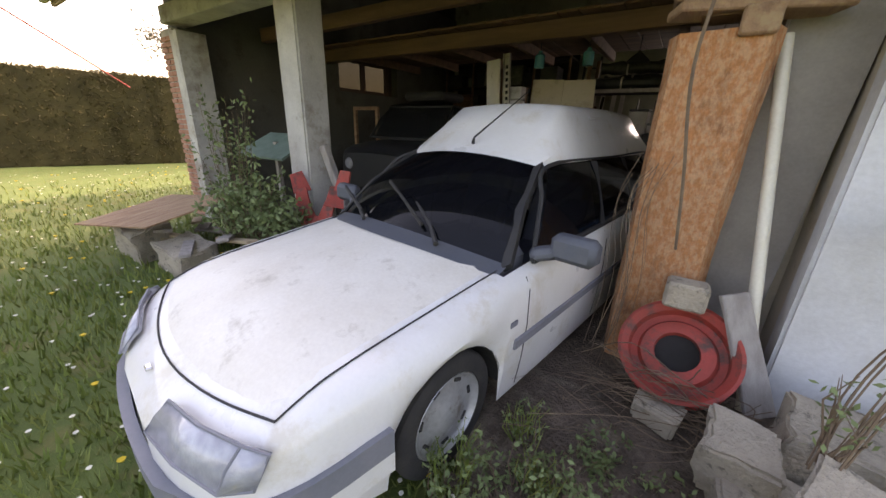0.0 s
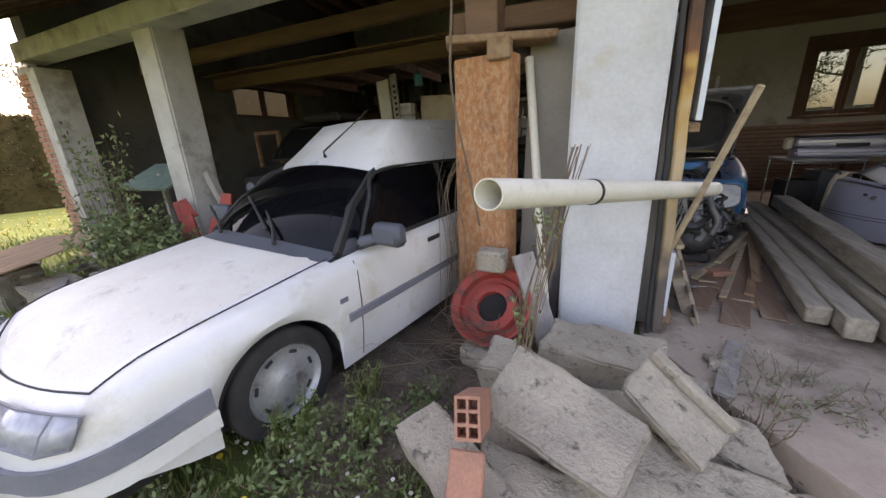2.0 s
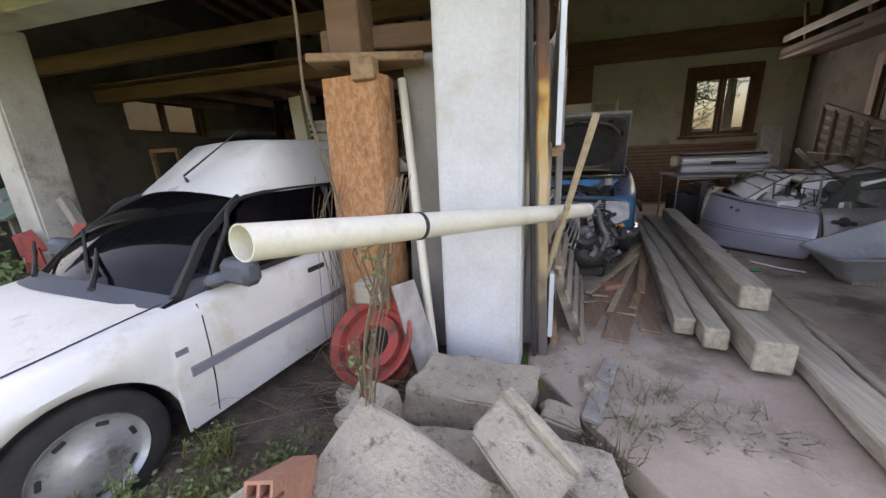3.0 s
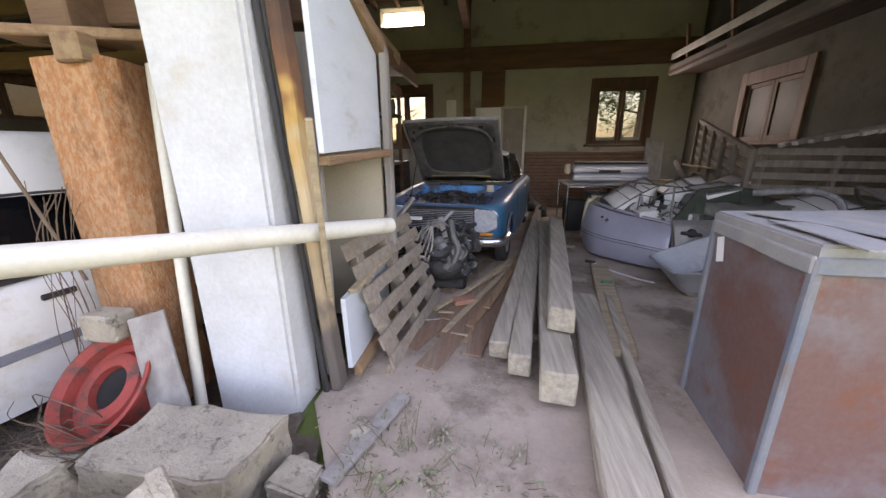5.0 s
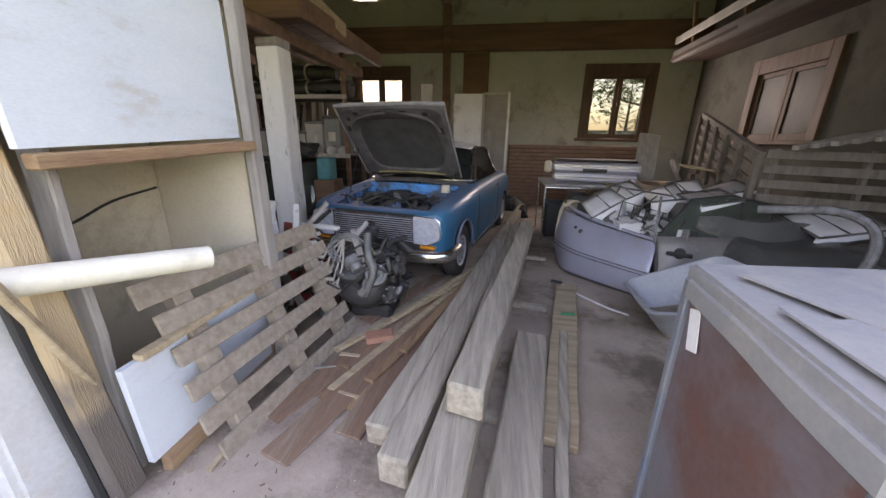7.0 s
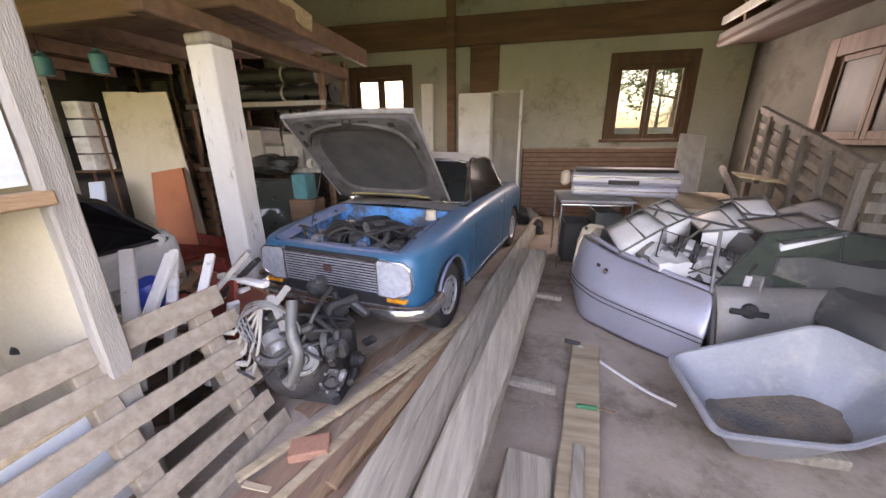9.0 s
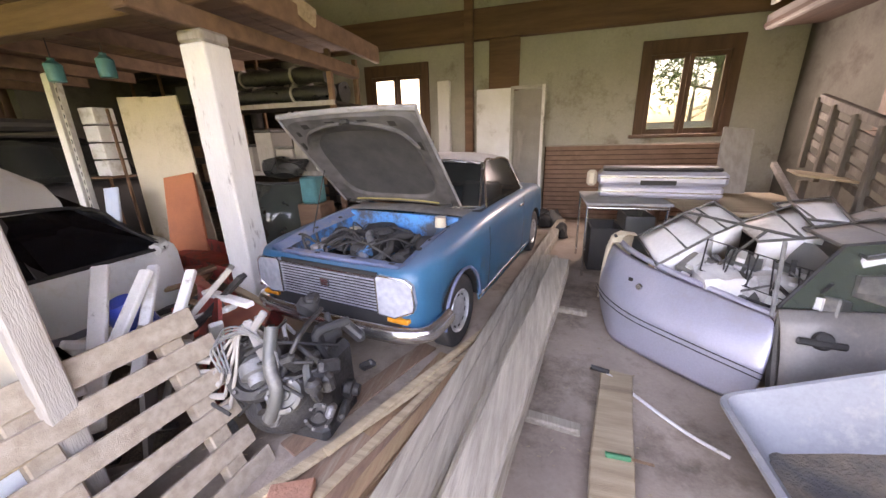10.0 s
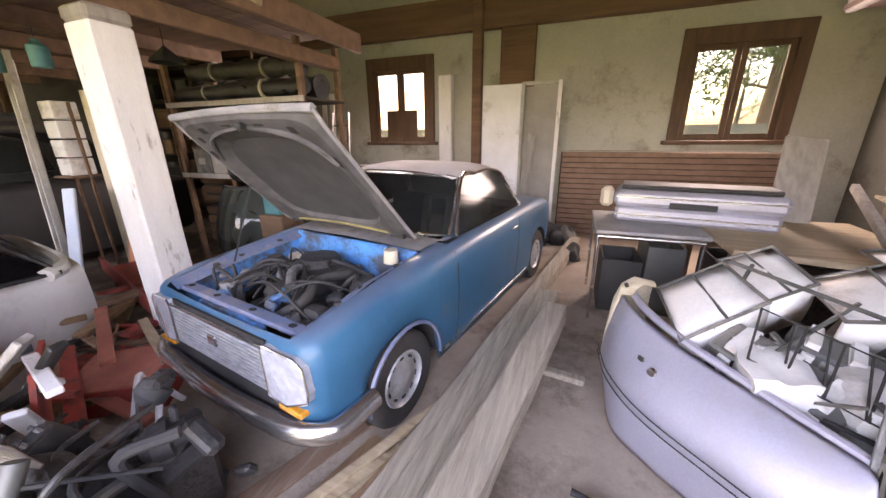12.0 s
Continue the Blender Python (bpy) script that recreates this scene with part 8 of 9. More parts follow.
for k in range(5):
    p = Vector((1.40 + 0.025 * k, 3.92 - 0.01 * k, 0.62 - 0.055 * k))
    part("plug_cap", rod(p, p + Vector((-0.05, -0.035, 0.02)), 0.017, 0.013, 10), M_FIBRO, eu, smooth=True, world=True)
    part("plug_lead", tube(ease([p, p + Vector((0.05, 0.03, 0.10 + 0.02 * k)), Vector((1.55, 4.0, 0.74 + 0.01 * k)), Vector((1.66, 4.05, 0.70))], 5), 0.008, 6), M_FIBRO, eu, smooth=True, world=True)
b = box((1.50, 4.12, 0.14), (1.84, 4.46, 0.50), 0.04)
part("block", b, M_ENGINE, eu, world=True)
part("sump", box((1.50, 4.08, 0.05), (1.86, 4.42, 0.16), 0.03), M_ENGINE, eu, world=True)
part("pulley", lathe([(0.001, 0.02), (0.03, 0.02), (0.035, 0.0), (0.065, 0.0), (0.07, 0.02), (0.085, 0.02), (0.085, -0.02), (0.05, -0.03)], Matrix.Translation((1.40, 3.88, 0.22)) @ Vector((0.1, -1, 0.25)).to_track_quat("Z", "Y").to_matrix().to_4x4(), 24), M_ALU, eu, smooth=True, world=True)
for k in range(34):
    c = Vector((rr.uniform(1.38, 1.98), rr.uniform(3.92, 4.5), rr.uniform(0.12, 0.74)))
    s = rr.uniform(0.03, 0.075)
    m_ = Matrix.Translation(c) @ pose(0, 0, 0, rr.uniform(0, 180), rr.uniform(0, 180), rr.uniform(0, 180))
    mt = rr.choice((M_ENGINE, M_ENGINE, M_BLACK, M_ENGINE, M_ALU))
    if k % 3 == 0:
        part("engine_bolt_on", lathe([(0.001, s), (s * 0.6, s), (s * 0.7, s * 0.4), (s, s * 0.3), (s, -s * 0.5), (s * 0.5, -s), (0.001, -s)], m_, 14), mt, eu, smooth=True, world=True)
    else:
        part("engine_bracket", box_into(bmesh.new(), m_, (s * 1.4, s * 2.4, s * 0.9), s * 0.3), mt, eu, world=True)
for k in range(16):
    a = Vector((rr.uniform(1.40, 1.95), rr.uniform(3.88, 4.3), rr.uniform(0.3, 0.74)))
    e = Vector((rr.uniform(1.40, 1.95), rr.uniform(3.88, 4.4), rr.uniform(0.15, 0.74)))
    q = (a + e) / 2 + Vector((rr.uniform(-.1, .1), -0.1, 0.1))
    part("hose", tube(ease([a, q, e], 5), rr.choice((0.008, 0.012, 0.022)), 8), rr.choice((M_BLACK, M_BLACK, M_CARGREY, M_ENGINE)), eu, smooth=True, world=True)
for k in range(4):
    part("wire_loop", tube(ease([(1.50 + .02 * k, 3.88, 0.60), (1.45, 3.9 + .02 * k, 0.70 + .015 * k), (1.6, 3.95, 0.78 + .01 * k), (1.75, 3.95, 0.72), (1.8, 3.92, 0.66 + .01 * k)], 5), 0.005, 6), M_ALU, eu, smooth=True, world=True)
part("manifold", tube(ease([(1.72, 4.0, 0.80), (1.75, 3.92, 0.66), (1.80, 3.88, 0.55), (1.76, 3.85, 0.42)], 5), 0.030, 10), M_CARGREY, eu, smooth=True, world=True)
tagged(part("brick", box((-0.10, -0.06, -0.03), (0.10, 0.06, 0.03), 0.006), M_BRICK), "pinkish brick on the floor by the engine", "brick").matrix_basis = pose(1.86, 3.78, SLAB + 0.03, 0, 0, 25)

def rock_lump(c, r, seed, scale=(1, 1, 1)):
    """A crumpled soft lump."""
    bm = bmesh.new()
    bmesh.ops.create_icosphere(bm, subdivisions=3, radius=r, matrix=Matrix.Translation(c) @ Matrix.Diagonal((*scale, 1)))
    for v in bm.verts:
        v.co += Vector(noise.noise_vector(v.co * 9 + Vector((seed, 0, 0)))) * r * 0.45
    return bm


M_OLDCARPAINT = mat("dull_black_paint", (0.02, 0.021, 0.023), (0.035, 0.034, 0.034), 0.6, scale=4, bump=0.1)
# boards whose dark colour carries the shade under the loft
M_OLDCART_DARK = mat("shade_dark_board", (0.055, 0.042, 0.032), (0.03, 0.023, 0.018), 0.85, scale=4, fine=40, bump=0.5, stretch=(0.5, 4, 4))
M_WHITERAG = mat("pale_cloth", (0.45, 0.42, 0.38), (0.33, 0.31, 0.28), 0.95, bump=0.3)
M_SMOKEGLASS = glass("smoky_green_windscreen", (0.30, 0.36, 0.33), 0.04, 0.35)
# ---- left heap behind the pallet ----
tagged(part("red_board", slab_from([(0, 0), (0.40, 0), (0.42, 0.72), (0.02, 0.74)], 0.02, between((1.12, 4.12, 0.04), (0.75, 4.30, 0.04), (0.1, 0.15, 1)) @ Matrix(((1, 0, 0, 0), (0, 0, 1, 0), (0, 1, 0, 0), (0, 0, 0, 1)))), M_RED), "faded red panel standing beside the pallet", "panel")
tagged(part("grey_sheet", slab_from([(0, 0), (0.45, 0), (0.45, 0.72), (0, 0.75)], 0.02, between((1.02, 3.75, 0.04), (0.62, 4.1, 0.04), (0.1, 0.15, 1)) @ Matrix(((1, 0, 0, 0), (0, 0, 1, 0), (0, 1, 0, 0), (0, 0, 0, 1)))), M_FIBRO), "grey panel standing behind the pallet", "panel")
for a, b_, w, mt in (((1.18, 3.55, 0.50), (0.70, 4.0, 1.02), 0.07, M_PAINTWHITE), ((1.10, 3.50, 0.45), (0.95, 4.05, 1.00), 0.06, M_PAINTWHITE), ((1.20, 3.70, 0.55), (0.85, 4.15, 0.98), 0.05, M_PLASTICWRAP), ((1.22, 3.85, 0.65), (1.05, 4.2, 0.95), 0.05, M_PAINTWHITE)):
    tagged(part("white_bar", beam(a, b_, w, 0.035, 0.006), mt), "white painted bar leaning behind the pallet", "bar", "white bars")
tagged(part("blue_can", lathe([(0.001, 0), (0.09, 0), (0.09, 0.2), (0.06, 0.24), (0.001, 0.24)], pose(0.80, 4.05, 0.62, 20, 0, 0)), mat("blue_enamel", (0.03, 0.08, 0.45), None, 0.3), smooth=True), "shiny blue can in the heap", "can")
# dark rubbish and white bars by the pallet
rr = random.Random(23)
for i in range(24):
    p = Vector((rr.uniform(0.72, 1.22), rr.uniform(3.5, 4.3), rr.uniform(0.10, 0.85)))
    d = Vector((rr.uniform(-0.25, 0.25), rr.uniform(-0.25, 0.25), rr.uniform(-0.15, 0.2)))
    tagged(part("scrap_bar", beam(p - d, p + d, rr.uniform(0.03, 0.07), 0.03, 0.005), rr.choice((M_PAINTWHITE, M_PAINTWHITE, M_ENGINE, M_GREYWOOD, M_ENGINE))), "short painted bar in the heap behind the pallet", "bar", "scrap bars")
rr = random.Random(19)
for i in range(46):
    x, y = rr.uniform(-0.5, 1.15), rr.uniform(4.35, 5.3)
    if x > 0.9 and y > 4.8:
        x -= 0.8
    z = 0.05 + 0.36 * (1.2 - x) / 1.7 * rr.random() + 0.05
    l = rr.uniform(0.2, 0.8)
    a = rr.uniform(0, 3.14)
    d = Vector((math.cos(a) * l / 2, math.sin(a) * l / 2, rr.uniform(-0.06, 0.1)))
    p = Vector((x, y, z + 0.1))
    mt = rr.choice((M_RED, M_RED, M_RUSTWOOD, M_BEAMWOOD, M_PALE, M_GREYWOOD, M_ENGINE))
    if i % 4 == 0:
        tagged(part("scrap_rod", rod(p - d, p + d, rr.uniform(0.01, 0.025), seg=8), mt, smooth=True), "thin rusty scrap rod in the heap", "rod", "scrap rods")
    else:
        tagged(part("scrap_wood", beam(p - d, p + d, rr.uniform(0.04, 0.13), rr.uniform(0.02, 0.05), 0.004), mt), "splintered painted scrap wood in the heap", "wood", "scrap wood")
rb = thing("red_box", "faded salmon-red painted metal box lying open in the scrap heap", "box")
rb.matrix_basis = pose(0.68, 4.72, 0.26, 14, -8, 24)
part("face", box((-0.27, -0.16, 0.09), (0.27, 0.16, 0.105), 0.004), M_SALMON, rb)
part("front_side", box((-0.27, -0.175, -0.10), (0.27, -0.162, 0.10), 0.004), M_RED, rb)
part("rear_side", box((-0.27, 0.162, -0.10), (0.27, 0.175, 0.10), 0.004), M_RED, rb)
for q in (-1, 1):
    part("end", box((q * 0.277 - 0.006, -0.175, -0.10), (q * 0.277 + 0.006, 0.175, 0.10), 0.004), M_RED, rb)
for a, b_, w, mt in (((0.05, 4.95, 0.52), (0.75, 4.62, 0.46), 0.07, M_SALMON), ((0.30, 5.05, 0.42), (0.95, 4.80, 0.40), 0.06, M_PALE), ((0.1, 4.7, 0.36), (0.95, 4.35, 0.28), 0.08, M_RED), ((0.45, 4.55, 0.30), (1.15, 4.55, 0.24), 0.07, M_SALMON), ((0.2, 4.45, 0.25), (0.9, 4.25, 0.2), 0.09, M_BEAMWOOD)):
    tagged(part("painted_lath", beam(a, b_, w, 0.03, 0.004, rough=0.004), mt), "painted lath lying across the scrap heap", "lath", "laths on the scrap heap")
tray = thing("red_tray", "long red-painted metal tray behind the heap", "tray", (-0.6, 5.7, 0.3))
part("base", beam((-1.6, 6.0, 0.30), (0.15, 5.45, 0.36), 0.5, 0.03, 0.004), M_RED, tray, world=True)
part("side", beam((-1.65, 5.76, 0.38), (0.08, 5.22, 0.44), 0.02, 0.16, 0.004), M_RED, tray, world=True)
part("side", beam((-1.55, 6.25, 0.38), (0.2, 5.7, 0.44), 0.02, 0.16, 0.004), M_RED, tray, world=True)
part("foot", box((-1.4, 5.7, LAWN), (-1.3, 6.1, 0.3), 0.004), M_BEAMWOOD, tray, world=True)
part("foot", box((-0.2, 5.4, LAWN), (-0.1, 5.8, 0.32), 0.004), M_BEAMWOOD, tray, world=True)
tagged(part("cream_board", slab_from([(-2.62, -0.1), (-2.05, -0.1), (-2.02, 2.22), (-2.56, 2.24)], 0.02, Matrix(((1, 0, 0, 0), (0, 0, 1, 6.46), (0, 1, 0, 0), (0, 0, 0, 1)))), M_CREAM), "tall cream board standing upright", "board")
tagged(part("cream_board", slab_from([(-2.04, -0.1), (-1.36, -0.1), (-1.50, 2.20), (-2.0, 2.20)], 0.02, Matrix(((1, 0, 0, 0), (0, 0, 1, 6.42), (0, 1, 0, 0), (0, 0, 0, 1)))), M_CREAM), "tall cream board standing upright", "board")
tagged(part("orange_board", slab_from([(-0.34, 0), (0.36, 0), (0.20, 1.30), (-0.32, 1.30)], 0.03, Matrix.Translation((-1.45, 6.05, 0.0)) @ pose(0, 0, 0, 76, -8, 0)), M_ORANGE), "bright orange board leaning on cream boards", "board")
for i in range(4):
    tagged(part("white_box", box((-2.92, 6.2, 1.25 + i * 0.22), (-2.66, 6.45, 1.45 + i * 0.22), 0.01), M_PLASTICWRAP), "white box stacked on a shelf", "box", "white boxes")
sh_ = thing("shelf_unit", "dark shelf rack holding white boxes", "shelf", (-2.4, 6.35, LAWN))
for x in (-2.96, -2.62):
    part("upright", beam((x, 6.35, LAWN), (x, 6.35, 2.1), 0.03, 0.03, 0.002, (0, 1, 0)), M_BEAMWOOD, sh_, world=True)
part("shelf", box((-2.98, 6.15, 1.22), (-2.60, 6.5, 1.245), 0.002), M_BEAMWOOD, sh_, world=True)
tagged(part("pale_board", beam((-2.42, 5.8, -0.1), (-2.50, 6.05, 1.12), 0.26, 0.03, 0.01, (0, 1, 0)), M_BLUEPLASTIC), "pale blue board leaning on the shelf", "board")
pr = thing("perforated_rail", "perforated grey steel rail standing upright beside a white board", "rail", (-2.65, 5.9, 0))
RA, RB = Vector((-2.63, 5.86, -0.1)), Vector((-2.93, 6.10, 2.62))
part("web", beam(RA, RB, 0.11, 0.03, 0.003, (0, 1, 0)), M_GREYPOST, pr, world=True)
for q in (-1, 1):
    part("flange", beam(RA + Vector((q * 0.055, -0.02, 0)), RB + Vector((q * 0.055, -0.02, 0)), 0.012, 0.06, 0.002, (0, 1, 0)), M_GREYPOST, pr, world=True)
# flat dark strips paint the shade of the rail's holes
for k in range(24):
    p = RA.lerp(RB, 0.06 + 0.037 * k) + Vector((0, -0.018, 0))
    part("hole", beam(p, p + Vector((-0.006, 0.005, 0.055)), 0.045, 0.006, 0, (0, 1, 0)), M_DARK, pr, world=True)
tagged(part("white_board", beam((-2.92, 5.95, -0.1), (-3.24, 6.2, 2.55), 0.26, 0.03, 0.006, (0, 1, 0)), M_PAINTWHITE), "tall white-painted board standing beside the perforated rail", "board")

# crates added under the loft, behind the cars, coloured dark for shade
for i in range(8):
    x, y, z = -3.0 + (i % 4) * 0.82, 8.0 + 0.12 * (i % 2), (-0.12, 0.58)[i // 4]
    cr = thing("dark_crate", "dark slatted crate stacked in the shade under the loft", "crate", (x, y, z), 2.0 * (i % 3 - 1), group="dark crates")
    part("crate_body", box((0.02, 0.03, 0.0), (0.76, 0.66, 0.66), 0.01), M_ENGINE, cr)
    for q in range(4):
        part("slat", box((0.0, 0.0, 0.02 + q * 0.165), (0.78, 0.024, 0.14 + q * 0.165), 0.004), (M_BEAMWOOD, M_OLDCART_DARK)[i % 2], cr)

# rack behind the hood of the blue car
rack = thing("storage_rack", "dark storage rack crammed with parts under the loft", "rack", (-0.5, 7.3, LAWN))
for x in (-1.75, 0.32):
    for y in (6.98, 7.62):
        part("upright", beam((x, y, LAWN), (x, y, 2.66), 0.06, 0.06, 0.004, (0, 1, 0)), M_BEAMWOOD, rack, world=True)
for z in (1.20, 2.06):
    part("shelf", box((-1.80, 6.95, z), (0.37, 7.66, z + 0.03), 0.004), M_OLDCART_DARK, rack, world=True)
    part("shelf_edge", beam((-1.80, 6.945, z + 0.01), (0.37, 6.945, z + 0.01), 0.02, 0.06, 0.003), M_GREYWOOD, rack, world=True)


def bundle(a, b, r, mt, label, seed):
    """A rolled tarpaulin tied in two places, with an uneven surface."""
    t_ = thing("rolled_tarpaulin", label, "tarpaulin", a)
    n = 16
    bm = tube([Vector(a).lerp(Vector(b), k / n) for k in range(n + 1)], [r * (0.9 + 0.12 * math.sin(k * 1.9 + seed)) for k in range(n + 1)], 14)
    for v in bm.verts:
        v.co += Vector(noise.noise_vector(v.co * 6 + Vector((seed, 0, 0)))) * r * 0.25
    part("roll", bm, mt, t_, smooth=True, world=True)
    for f in (0.25, 0.72):
        c = Vector(a).lerp(Vector(b), f)
        part("tie", rod(c - (Vector(b) - Vector(a)).normalized() * 0.012, c + (Vector(b) - Vector(a)).normalized() * 0.012, r * 1.06, seg=14), M_GREYPOST, t_, smooth=True, world=True)


M_TARP = mat("black_plastic_sheeting", (0.012, 0.013, 0.013), (0.03, 0.032, 0.03), 0.32, scale=7, bump=0.6, depth=0.02)
bundle((-1.70, 7.12, 2.20), (0.25, 7.10, 2.21), 0.105, M_TARP, "rolled black plastic sheeting on the top shelf", 1)
bundle((-1.55, 7.36, 2.24), (0.28, 7.38, 2.23), 0.14, M_TARP, "thick roll of black sheeting on the top shelf", 2)
bundle((-1.6, 7.22, 2.46), (0.1, 7.26, 2.45), 0.11, M_ENGINE, "dark roll lying over the others under the loft", 3)
rr = random.Random(140)
for i in range(6):
    x = -1.62 + i * 0.31
    w, h, d = rr.uniform(0.22, 0.29), rr.uniform(0.35, 0.68), rr.uniform(0.35, 0.55)
    bx = thing("grey_box", "dull grey box with a lid pushed onto the shelf", "box", (x, 7.02, 1.232), rr.uniform(-4, 4), group="boxes on the rack")
    part("box_body", box((0, 0, 0), (w, d, h * 0.8), 0.008), rr.choice((M_CARGREY, M_CARGREY, M_ENGINE, M_FIBRO)), bx)
    part("lid", box((-0.008, -0.008, h * 0.8 + 0.002), (w + 0.008, d, h * 0.8 + 0.04), 0.008), rr.choice((M_CARGREY, M_ENGINE)), bx)
    part("label", box((w * 0.25, -0.004, h * 0.3), (w * 0.7, -0.001, h * 0.5), 0), M_GREYWOOD, bx)
for i in range(14):
    p = Vector((rr.uniform(-0.75, 0.25), rr.uniform(6.80, 6.93), 1.0))
    if i < 7:
        tagged(part("rag", rock_lump(p + Vector((0, 0.25 - 0.1, 0.285)), rr.uniform(0.04, 0.08), i), rr.choice((M_PLASTICWRAP, M_WHITERAG, M_FIBRO)), smooth=True), "crumpled pale rag lying on the rack", "rag", "rags on the rack")
ws = thing("loose_windscreen", "loose curved car windscreen with black rubber seal, leaning on the rack", "windscreen", (-0.7, 6.8, LAWN))
lo = [Vector((-0.68 + v * 0.56, 6.62 + 0.20 * v * v, 0.30)) for v in [-1 + k / 4 for k in range(9)]]
hi = [Vector((-0.68 + v * 0.48, 6.86 + 0.16 * v * v, 1.08)) for v in [-1 + k / 4 for k in range(9)]]
rows = [[a.lerp(b, t) + Vector((0, -0.05, 0.01)) * math.sin(math.pi * t) for a, b in zip(lo, hi)] for t in (0, .2, .4, .6, .8, 1)]
part("pane", quad_sheet(rows), M_SMOKEGLASS, ws, smooth=True, world=True)
part("seal", tube(lo + [r[-1] for r in rows[1:-1]] + hi[::-1] + [r[0] for r in rows[-2:0:-1]], 0.020, 6, closed=True), M_BLACK, ws, smooth=True, world=True)
tagged(part("windscreen_block", beam((-1.1, 6.72, 0.1), (-0.2, 6.70, 0.1), 0.25, 0.36, 0.01), M_BEAMWOOD), "dark timber block under the loose windscreen", "block")
tagged(part("black_bag", rock_lump(Vector((-0.45, 6.86, 1.30)), 0.17, 40, (2.1, 0.8, 0.75)), M_TARP, smooth=True), "shiny black bag lying on the rack", "bag")
tagged(part("hanging_lamp", lathe([(0.01, 0.16), (0.03, 0.14), (0.15, 0.03), (0.16, 0.0), (0.145, 0.0), (0.03, 0.12)], Matrix.Translation((-0.95, 6.5, 2.42)), 24), M_BLACK, smooth=True), "black enamel lamp shade hanging under the loft", "lamp")
tagged(part("lamp_cord", rod((-0.95, 6.5, 2.57), (-0.95, 6.5, 2.79), 0.006, seg=6), M_BLACK), "black cord of the hanging lamp shade", "cord")
for x, y in ((-2.2, 5.7), (-1.5, 5.75)):
    b_ = thing("green_bottle", "dark green plastic canister hanging from a joist", "canister", (x, y, 2.3))
    part("canister_body", lathe([(0.001, 0), (0.07, 0.0), (0.075, 0.02), (0.075, 0.17), (0.03, 0.21), (0.03, 0.23), (0.001, 0.23)], Matrix.Identity(4), 18), M_TEAL, b_, smooth=True)
    part("hook", rod((0, 0, 0.23), (0, 0, 0.49), 0.005, seg=6), M_BLACK, b_)

# tall shelving added before the car bay's rear wall, coloured dark for shade
tall = thing("tall_shelving", "tall wooden shelving with goods, added and coloured dark to shade the rear wall", "shelving", (-4.5, 9.6, LAWN))
for k in range(5):
    x = -6.3 + k * 0.88
    part("upright", beam((x, 9.32, LAWN), (x, 9.32, 3.28), 0.05, 0.05, 0.004, (0, 1, 0)), M_BEAMWOOD, tall, world=True)
for k in range(6):
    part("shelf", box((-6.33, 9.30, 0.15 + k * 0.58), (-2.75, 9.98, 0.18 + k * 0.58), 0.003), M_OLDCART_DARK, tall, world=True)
# dark sheet hiding the pale plaster, standing for shade
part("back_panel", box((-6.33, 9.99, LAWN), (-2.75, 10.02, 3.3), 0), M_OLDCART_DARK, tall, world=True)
rr = random.Random(141)
for k in range(5):
    x = -6.25
    while x < -3.1:
        w, h = rr.uniform(0.2, 0.45), rr.uniform(0.25, 0.5)
        if rr.random() < 0.8:
            mt = rr.choice((M_ENGINE, M_CARGREY, M_BEAMWOOD, M_BLACK, M_OLDCART_DARK, M_RUSTWOOD))
            if rr.random() < 0.35:
                tagged(part("drum", lathe([(0.001, 0), (w * 0.4, 0), (w * 0.4, h * 0.5), (w * 0.42, h * 0.51), (w * 0.4, h * 0.53), (w * 0.4, h), (0.001, h)], Matrix.Translation((x + w / 2, 9.6, 0.184 + k * 0.58)), 18), mt, smooth=True), "dark metal drum stored on the tall shelving", "drum", "drums on the shelving")
            else:
                tagged(part("storage_box", box((x, 9.36, 0.184 + k * 0.58), (x + w, 9.85, 0.184 + k * 0.58 + h), 0.012), mt), "dark box stored on the tall shelving", "box", "boxes on the shelving")
        x += w + 0.05
for i in range(5):
    tagged(part("stick", beam((-2.75 + 0.17 * i, 9.2, LAWN), (-2.62 + 0.15 * i, 9.9, 2.0 + 0.22 * (i % 3)), 0.06, 0.03, 0.003, (0, 1, 0)), (M_BEAMWOOD, M_OLDCART_DARK, M_FIBRO)[i % 3]), "thin slat leaning beside the ladder", "slat", "slats by the ladder")
# brown frame and stacked chairs seen over the car bay
fr = thing("brown_frame", "bare orange-brown wooden cabinet frame in the car bay", "frame", (-5.9, 6.2, LAWN))
for x in (-6.2, -5.55):
    part("side_post", beam((x, 5.6, LAWN), (x, 5.6, 1.75), 0.07, 0.07, 0.004, (0, 1, 0)), M_RUSTWOOD, fr, world=True)
for z in (0.75, 1.72):
    part("cross_rail", beam((-6.2, 5.6, z), (-5.55, 5.6, z), 0.06, 0.07, 0.004), M_RUSTWOOD, fr, world=True)
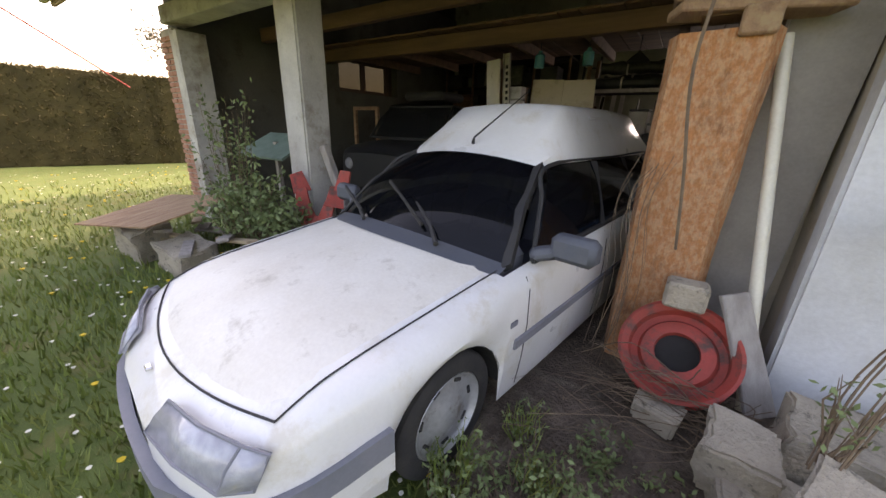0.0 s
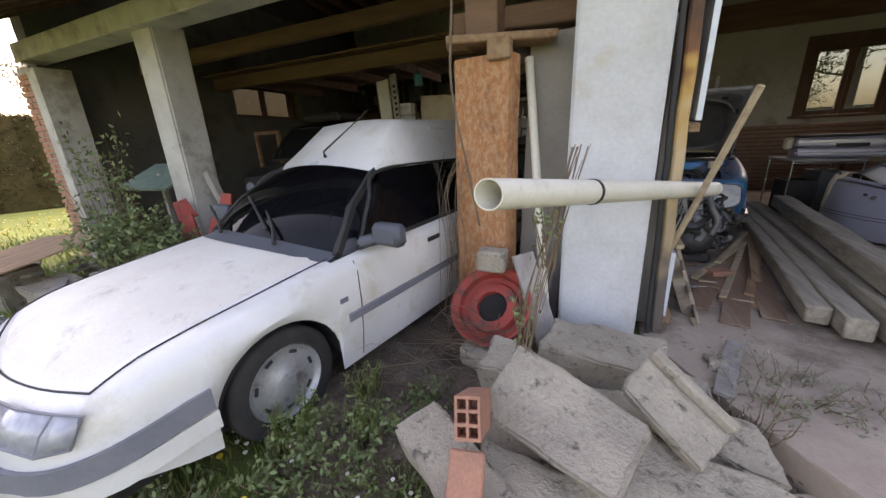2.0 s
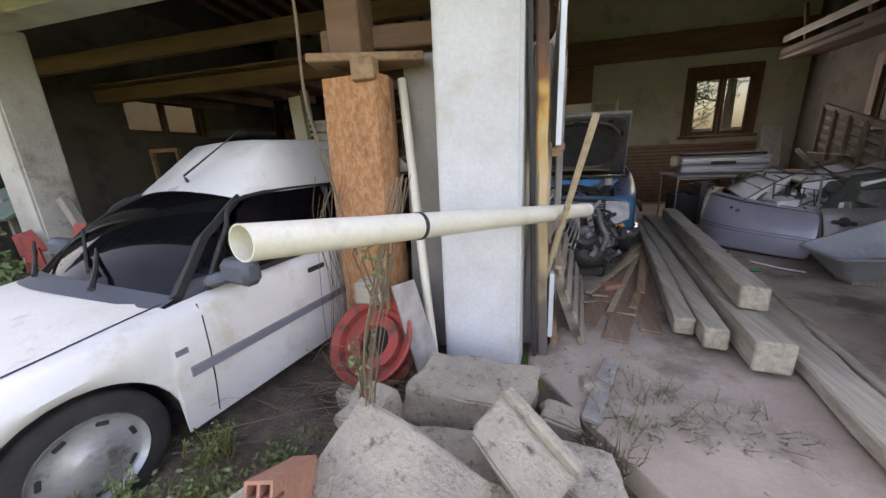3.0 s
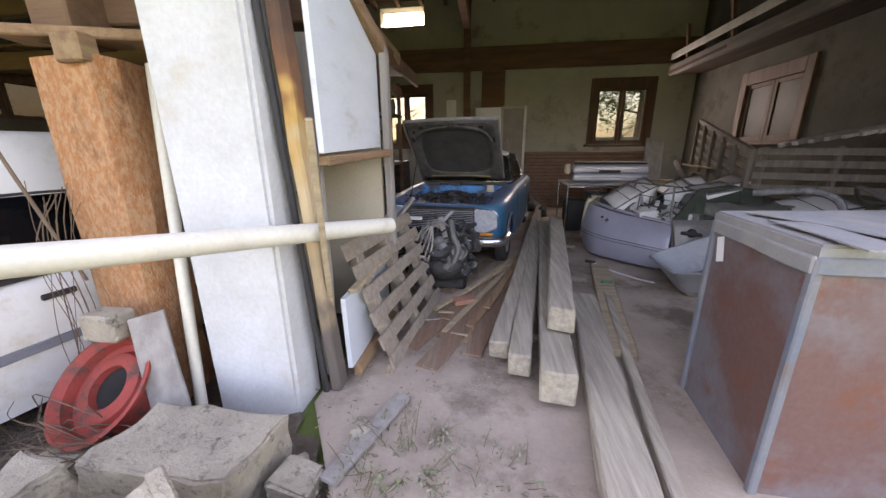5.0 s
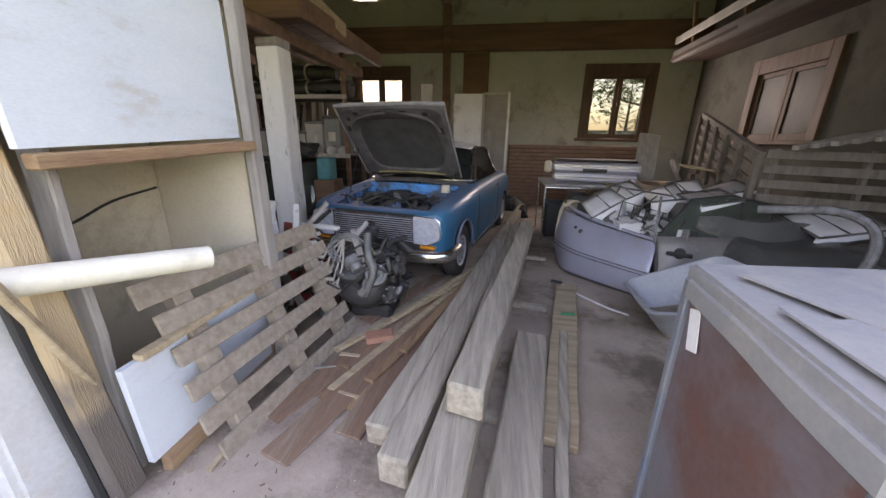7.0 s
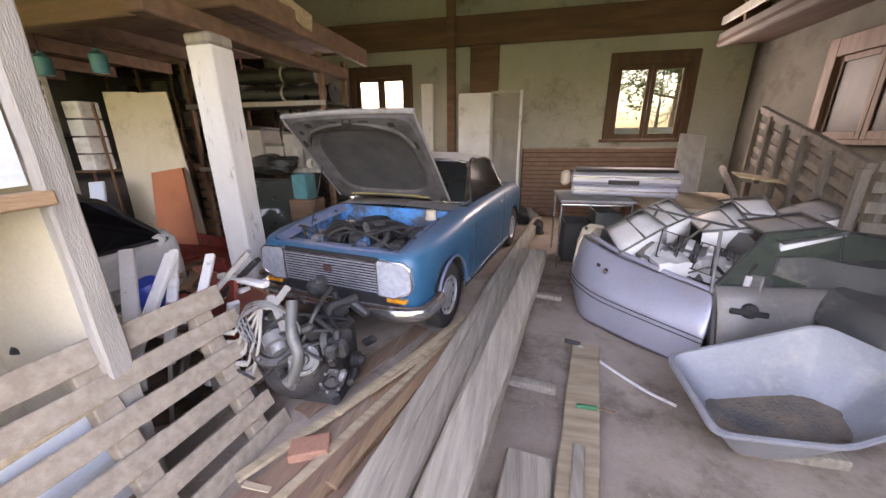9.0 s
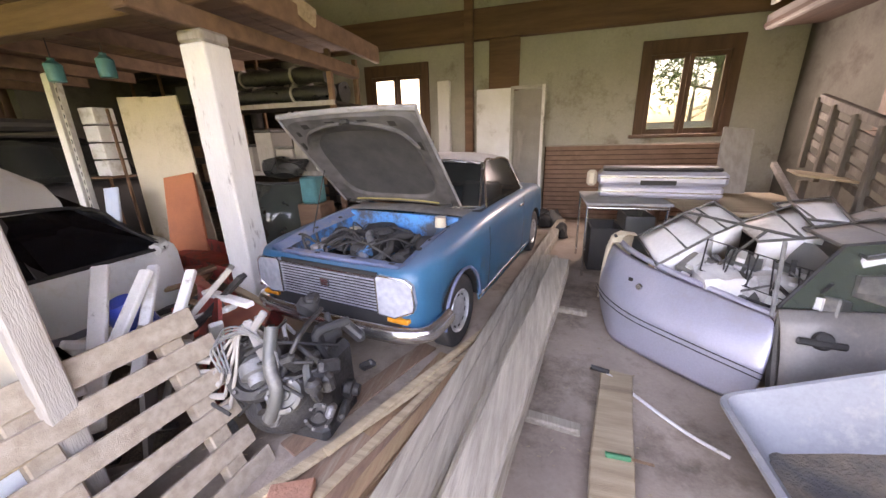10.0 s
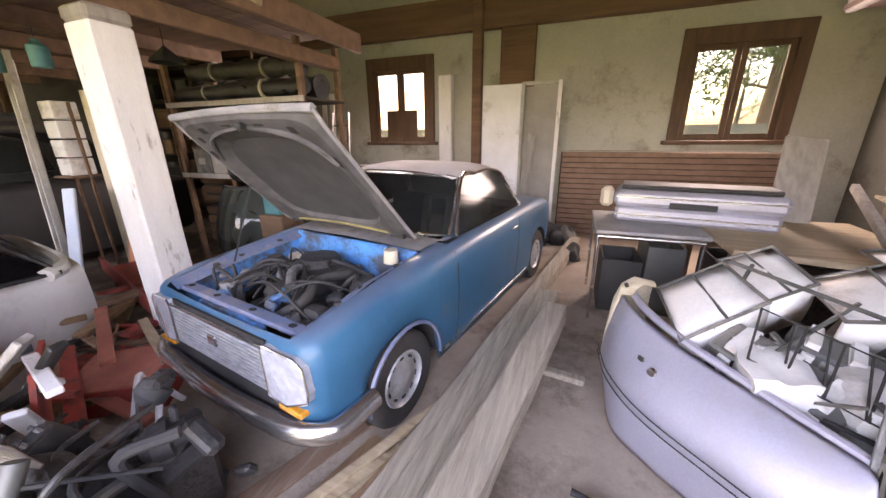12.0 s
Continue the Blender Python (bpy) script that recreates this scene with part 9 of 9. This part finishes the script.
# ---- dark old car in the left bay ----
def dark_car():
    car = thing("dark_car", "dark dusty old car in the open car bay", "car", (-0.15, 6.3, LAWN), -10)
    sh = Shell([(0, 0.62), (0.1, 0.72), (0.4, 0.80), (3.4, 0.80), (4.0, 0.68)], [(0, 0.80), (0.3, 0.88), (1.1, 0.95), (3.0, 0.96), (4.0, 0.85)],
               [(0, 0.82), (0.3, 0.93), (1.1, 1.00), (3.0, 1.0), (4.0, 0.88)], [(0, 0.35), (0.4, 0.2), (3.6, 0.2), (4.0, 0.35)], [(0.7, 0.28, 0.33), (3.1, 0.28, 0.33)], 3.75)
    part("body", sh.mesh(), M_OLDCARPAINT, car, smooth=True)
    lo = [Vector((v, 0.75 + 0.1 * v * v, 1.0)) for v in (-0.7, -.35, 0, .35, .7)]
    hi = [Vector((v * 0.85, 1.25 + 0.06 * v * v, 1.44)) for v in (-0.7, -.35, 0, .35, .7)]
    part("windscreen", quad_sheet([lo, [(a + b) / 2 + Vector((0, -.04, .03)) for a, b in zip(lo, hi)], hi]), M_DUSTGLASS, car, "dusty curved windscreen", smooth=True)
    part("windscreen_seal", tube(lo + hi[::-1], 0.018, 6, closed=True), M_BLACK, car, smooth=True)
    part("roof", quad_sheet([[Vector((v * 0.62, u, 1.46 + 0.04 * (1 - v * v) - 0.2 * max(0, u - 2.2))) for v in (-1, -.5, 0, .5, 1)] for u in (1.24, 1.6, 2.2, 2.8)]), M_BLACK, car, smooth=True)
    for s in (1, -1):
        part("side_window", quad_sheet([[Vector((s * 0.72, 0.95, 1.0)), Vector((s * 0.72, 2.8, 1.0))], [Vector((s * 0.62, 1.28, 1.44)), Vector((s * 0.62, 2.6, 1.38))]]), M_DUSTGLASS, car, "dusty side window")
        wheel(car, 0.7, s * 0.7, 0.28, 0.28, 0.15, M_HUB, 8, s)
        wheel(car, 3.1, s * 0.7, 0.28, 0.28, 0.15, M_HUB, 8, s)
        part("headlamp", lathe([(0.001, 0.03), (0.06, 0.02), (0.075, 0.0), (0.08, -0.02)], Matrix.Translation((s * 0.5, -0.01, 0.66)) @ pose(0, 0, 0, 90, 0, 0)), M_LENS, car, smooth=True)
    part("roof_load", box((-0.4, 1.4, 1.54), (0.35, 2.2, 1.66), 0.04), M_BLACK, car)
    return car


old = dark_car()
old.matrix_basis = Matrix.Translation((-4.45, 4.35, LAWN)) @ Matrix.Diagonal((1.25, 1.0, 1.3, 1))
tagged(part("teal_crate", box((0.02, 6.50, 0.90), (0.24, 6.72, 1.22), 0.02), M_TEAL), "teal plastic crate by the post", "crate").matrix_basis = pose(0, 0, -0.02)
tagged(part("crate_stand", box((-0.02, 6.46, LAWN), (0.30, 6.78, 0.88), 0.01), M_BEAMWOOD), "brown box under the teal crate", "box")

# ragged tin on the metal cabinet
for i, (c, w, l, t) in enumerate((((3.55, 2.35, 1.128), 0.34, 0.62, 12), ((3.95, 2.2, 1.132), 0.5, 0.4, -20), ((3.32, 2.15, 1.130), 0.16, 0.5, -8))):
    o = [(-w / 2, -l / 2), (w * 0.1, -l * 0.46), (w / 2, -l / 2), (w * 0.45, 0.05), (w / 2, l / 2), (0, l * 0.44), (-w / 2, l / 2), (-w * 0.42, 0.0)]
    tagged(part("tin_sheet", slab_from(o, 0.006, pose(*c, 0, 1.5, t)), M_BOXEDGE if i == 1 else M_BOXTOP), "thin ragged tin sheet lying on the metal cabinet", "sheet")
# papers and rubbish along the beams
rng = random.Random(61)
for i in range(26):
    x, y = rng.uniform(1.3, 2.1), rng.uniform(2.5, 4.2)
    if x > 1.9 or (x < 1.65 and y > 2.7):
        continue
    tagged(part("wood_scrap", beam((x, y, SLAB + 0.012), (x + rng.uniform(-.15, .15), y + rng.uniform(-.12, .12), SLAB + 0.02), rng.uniform(0.015, 0.05), 0.015, 0.002), rng.choice((M_GREYWOOD, M_PALE, M_RUSTWOOD))), "small wood scrap lying on the concrete", "wood", "floor scraps")
tagged(part("broken_board", beam((1.42, 1.85, SLAB + 0.02), (1.62, 2.42, SLAB + 0.03), 0.09, 0.03, 0.005, rough=0.005), M_GREYWOOD), "short broken board lying before the pillar", "board")
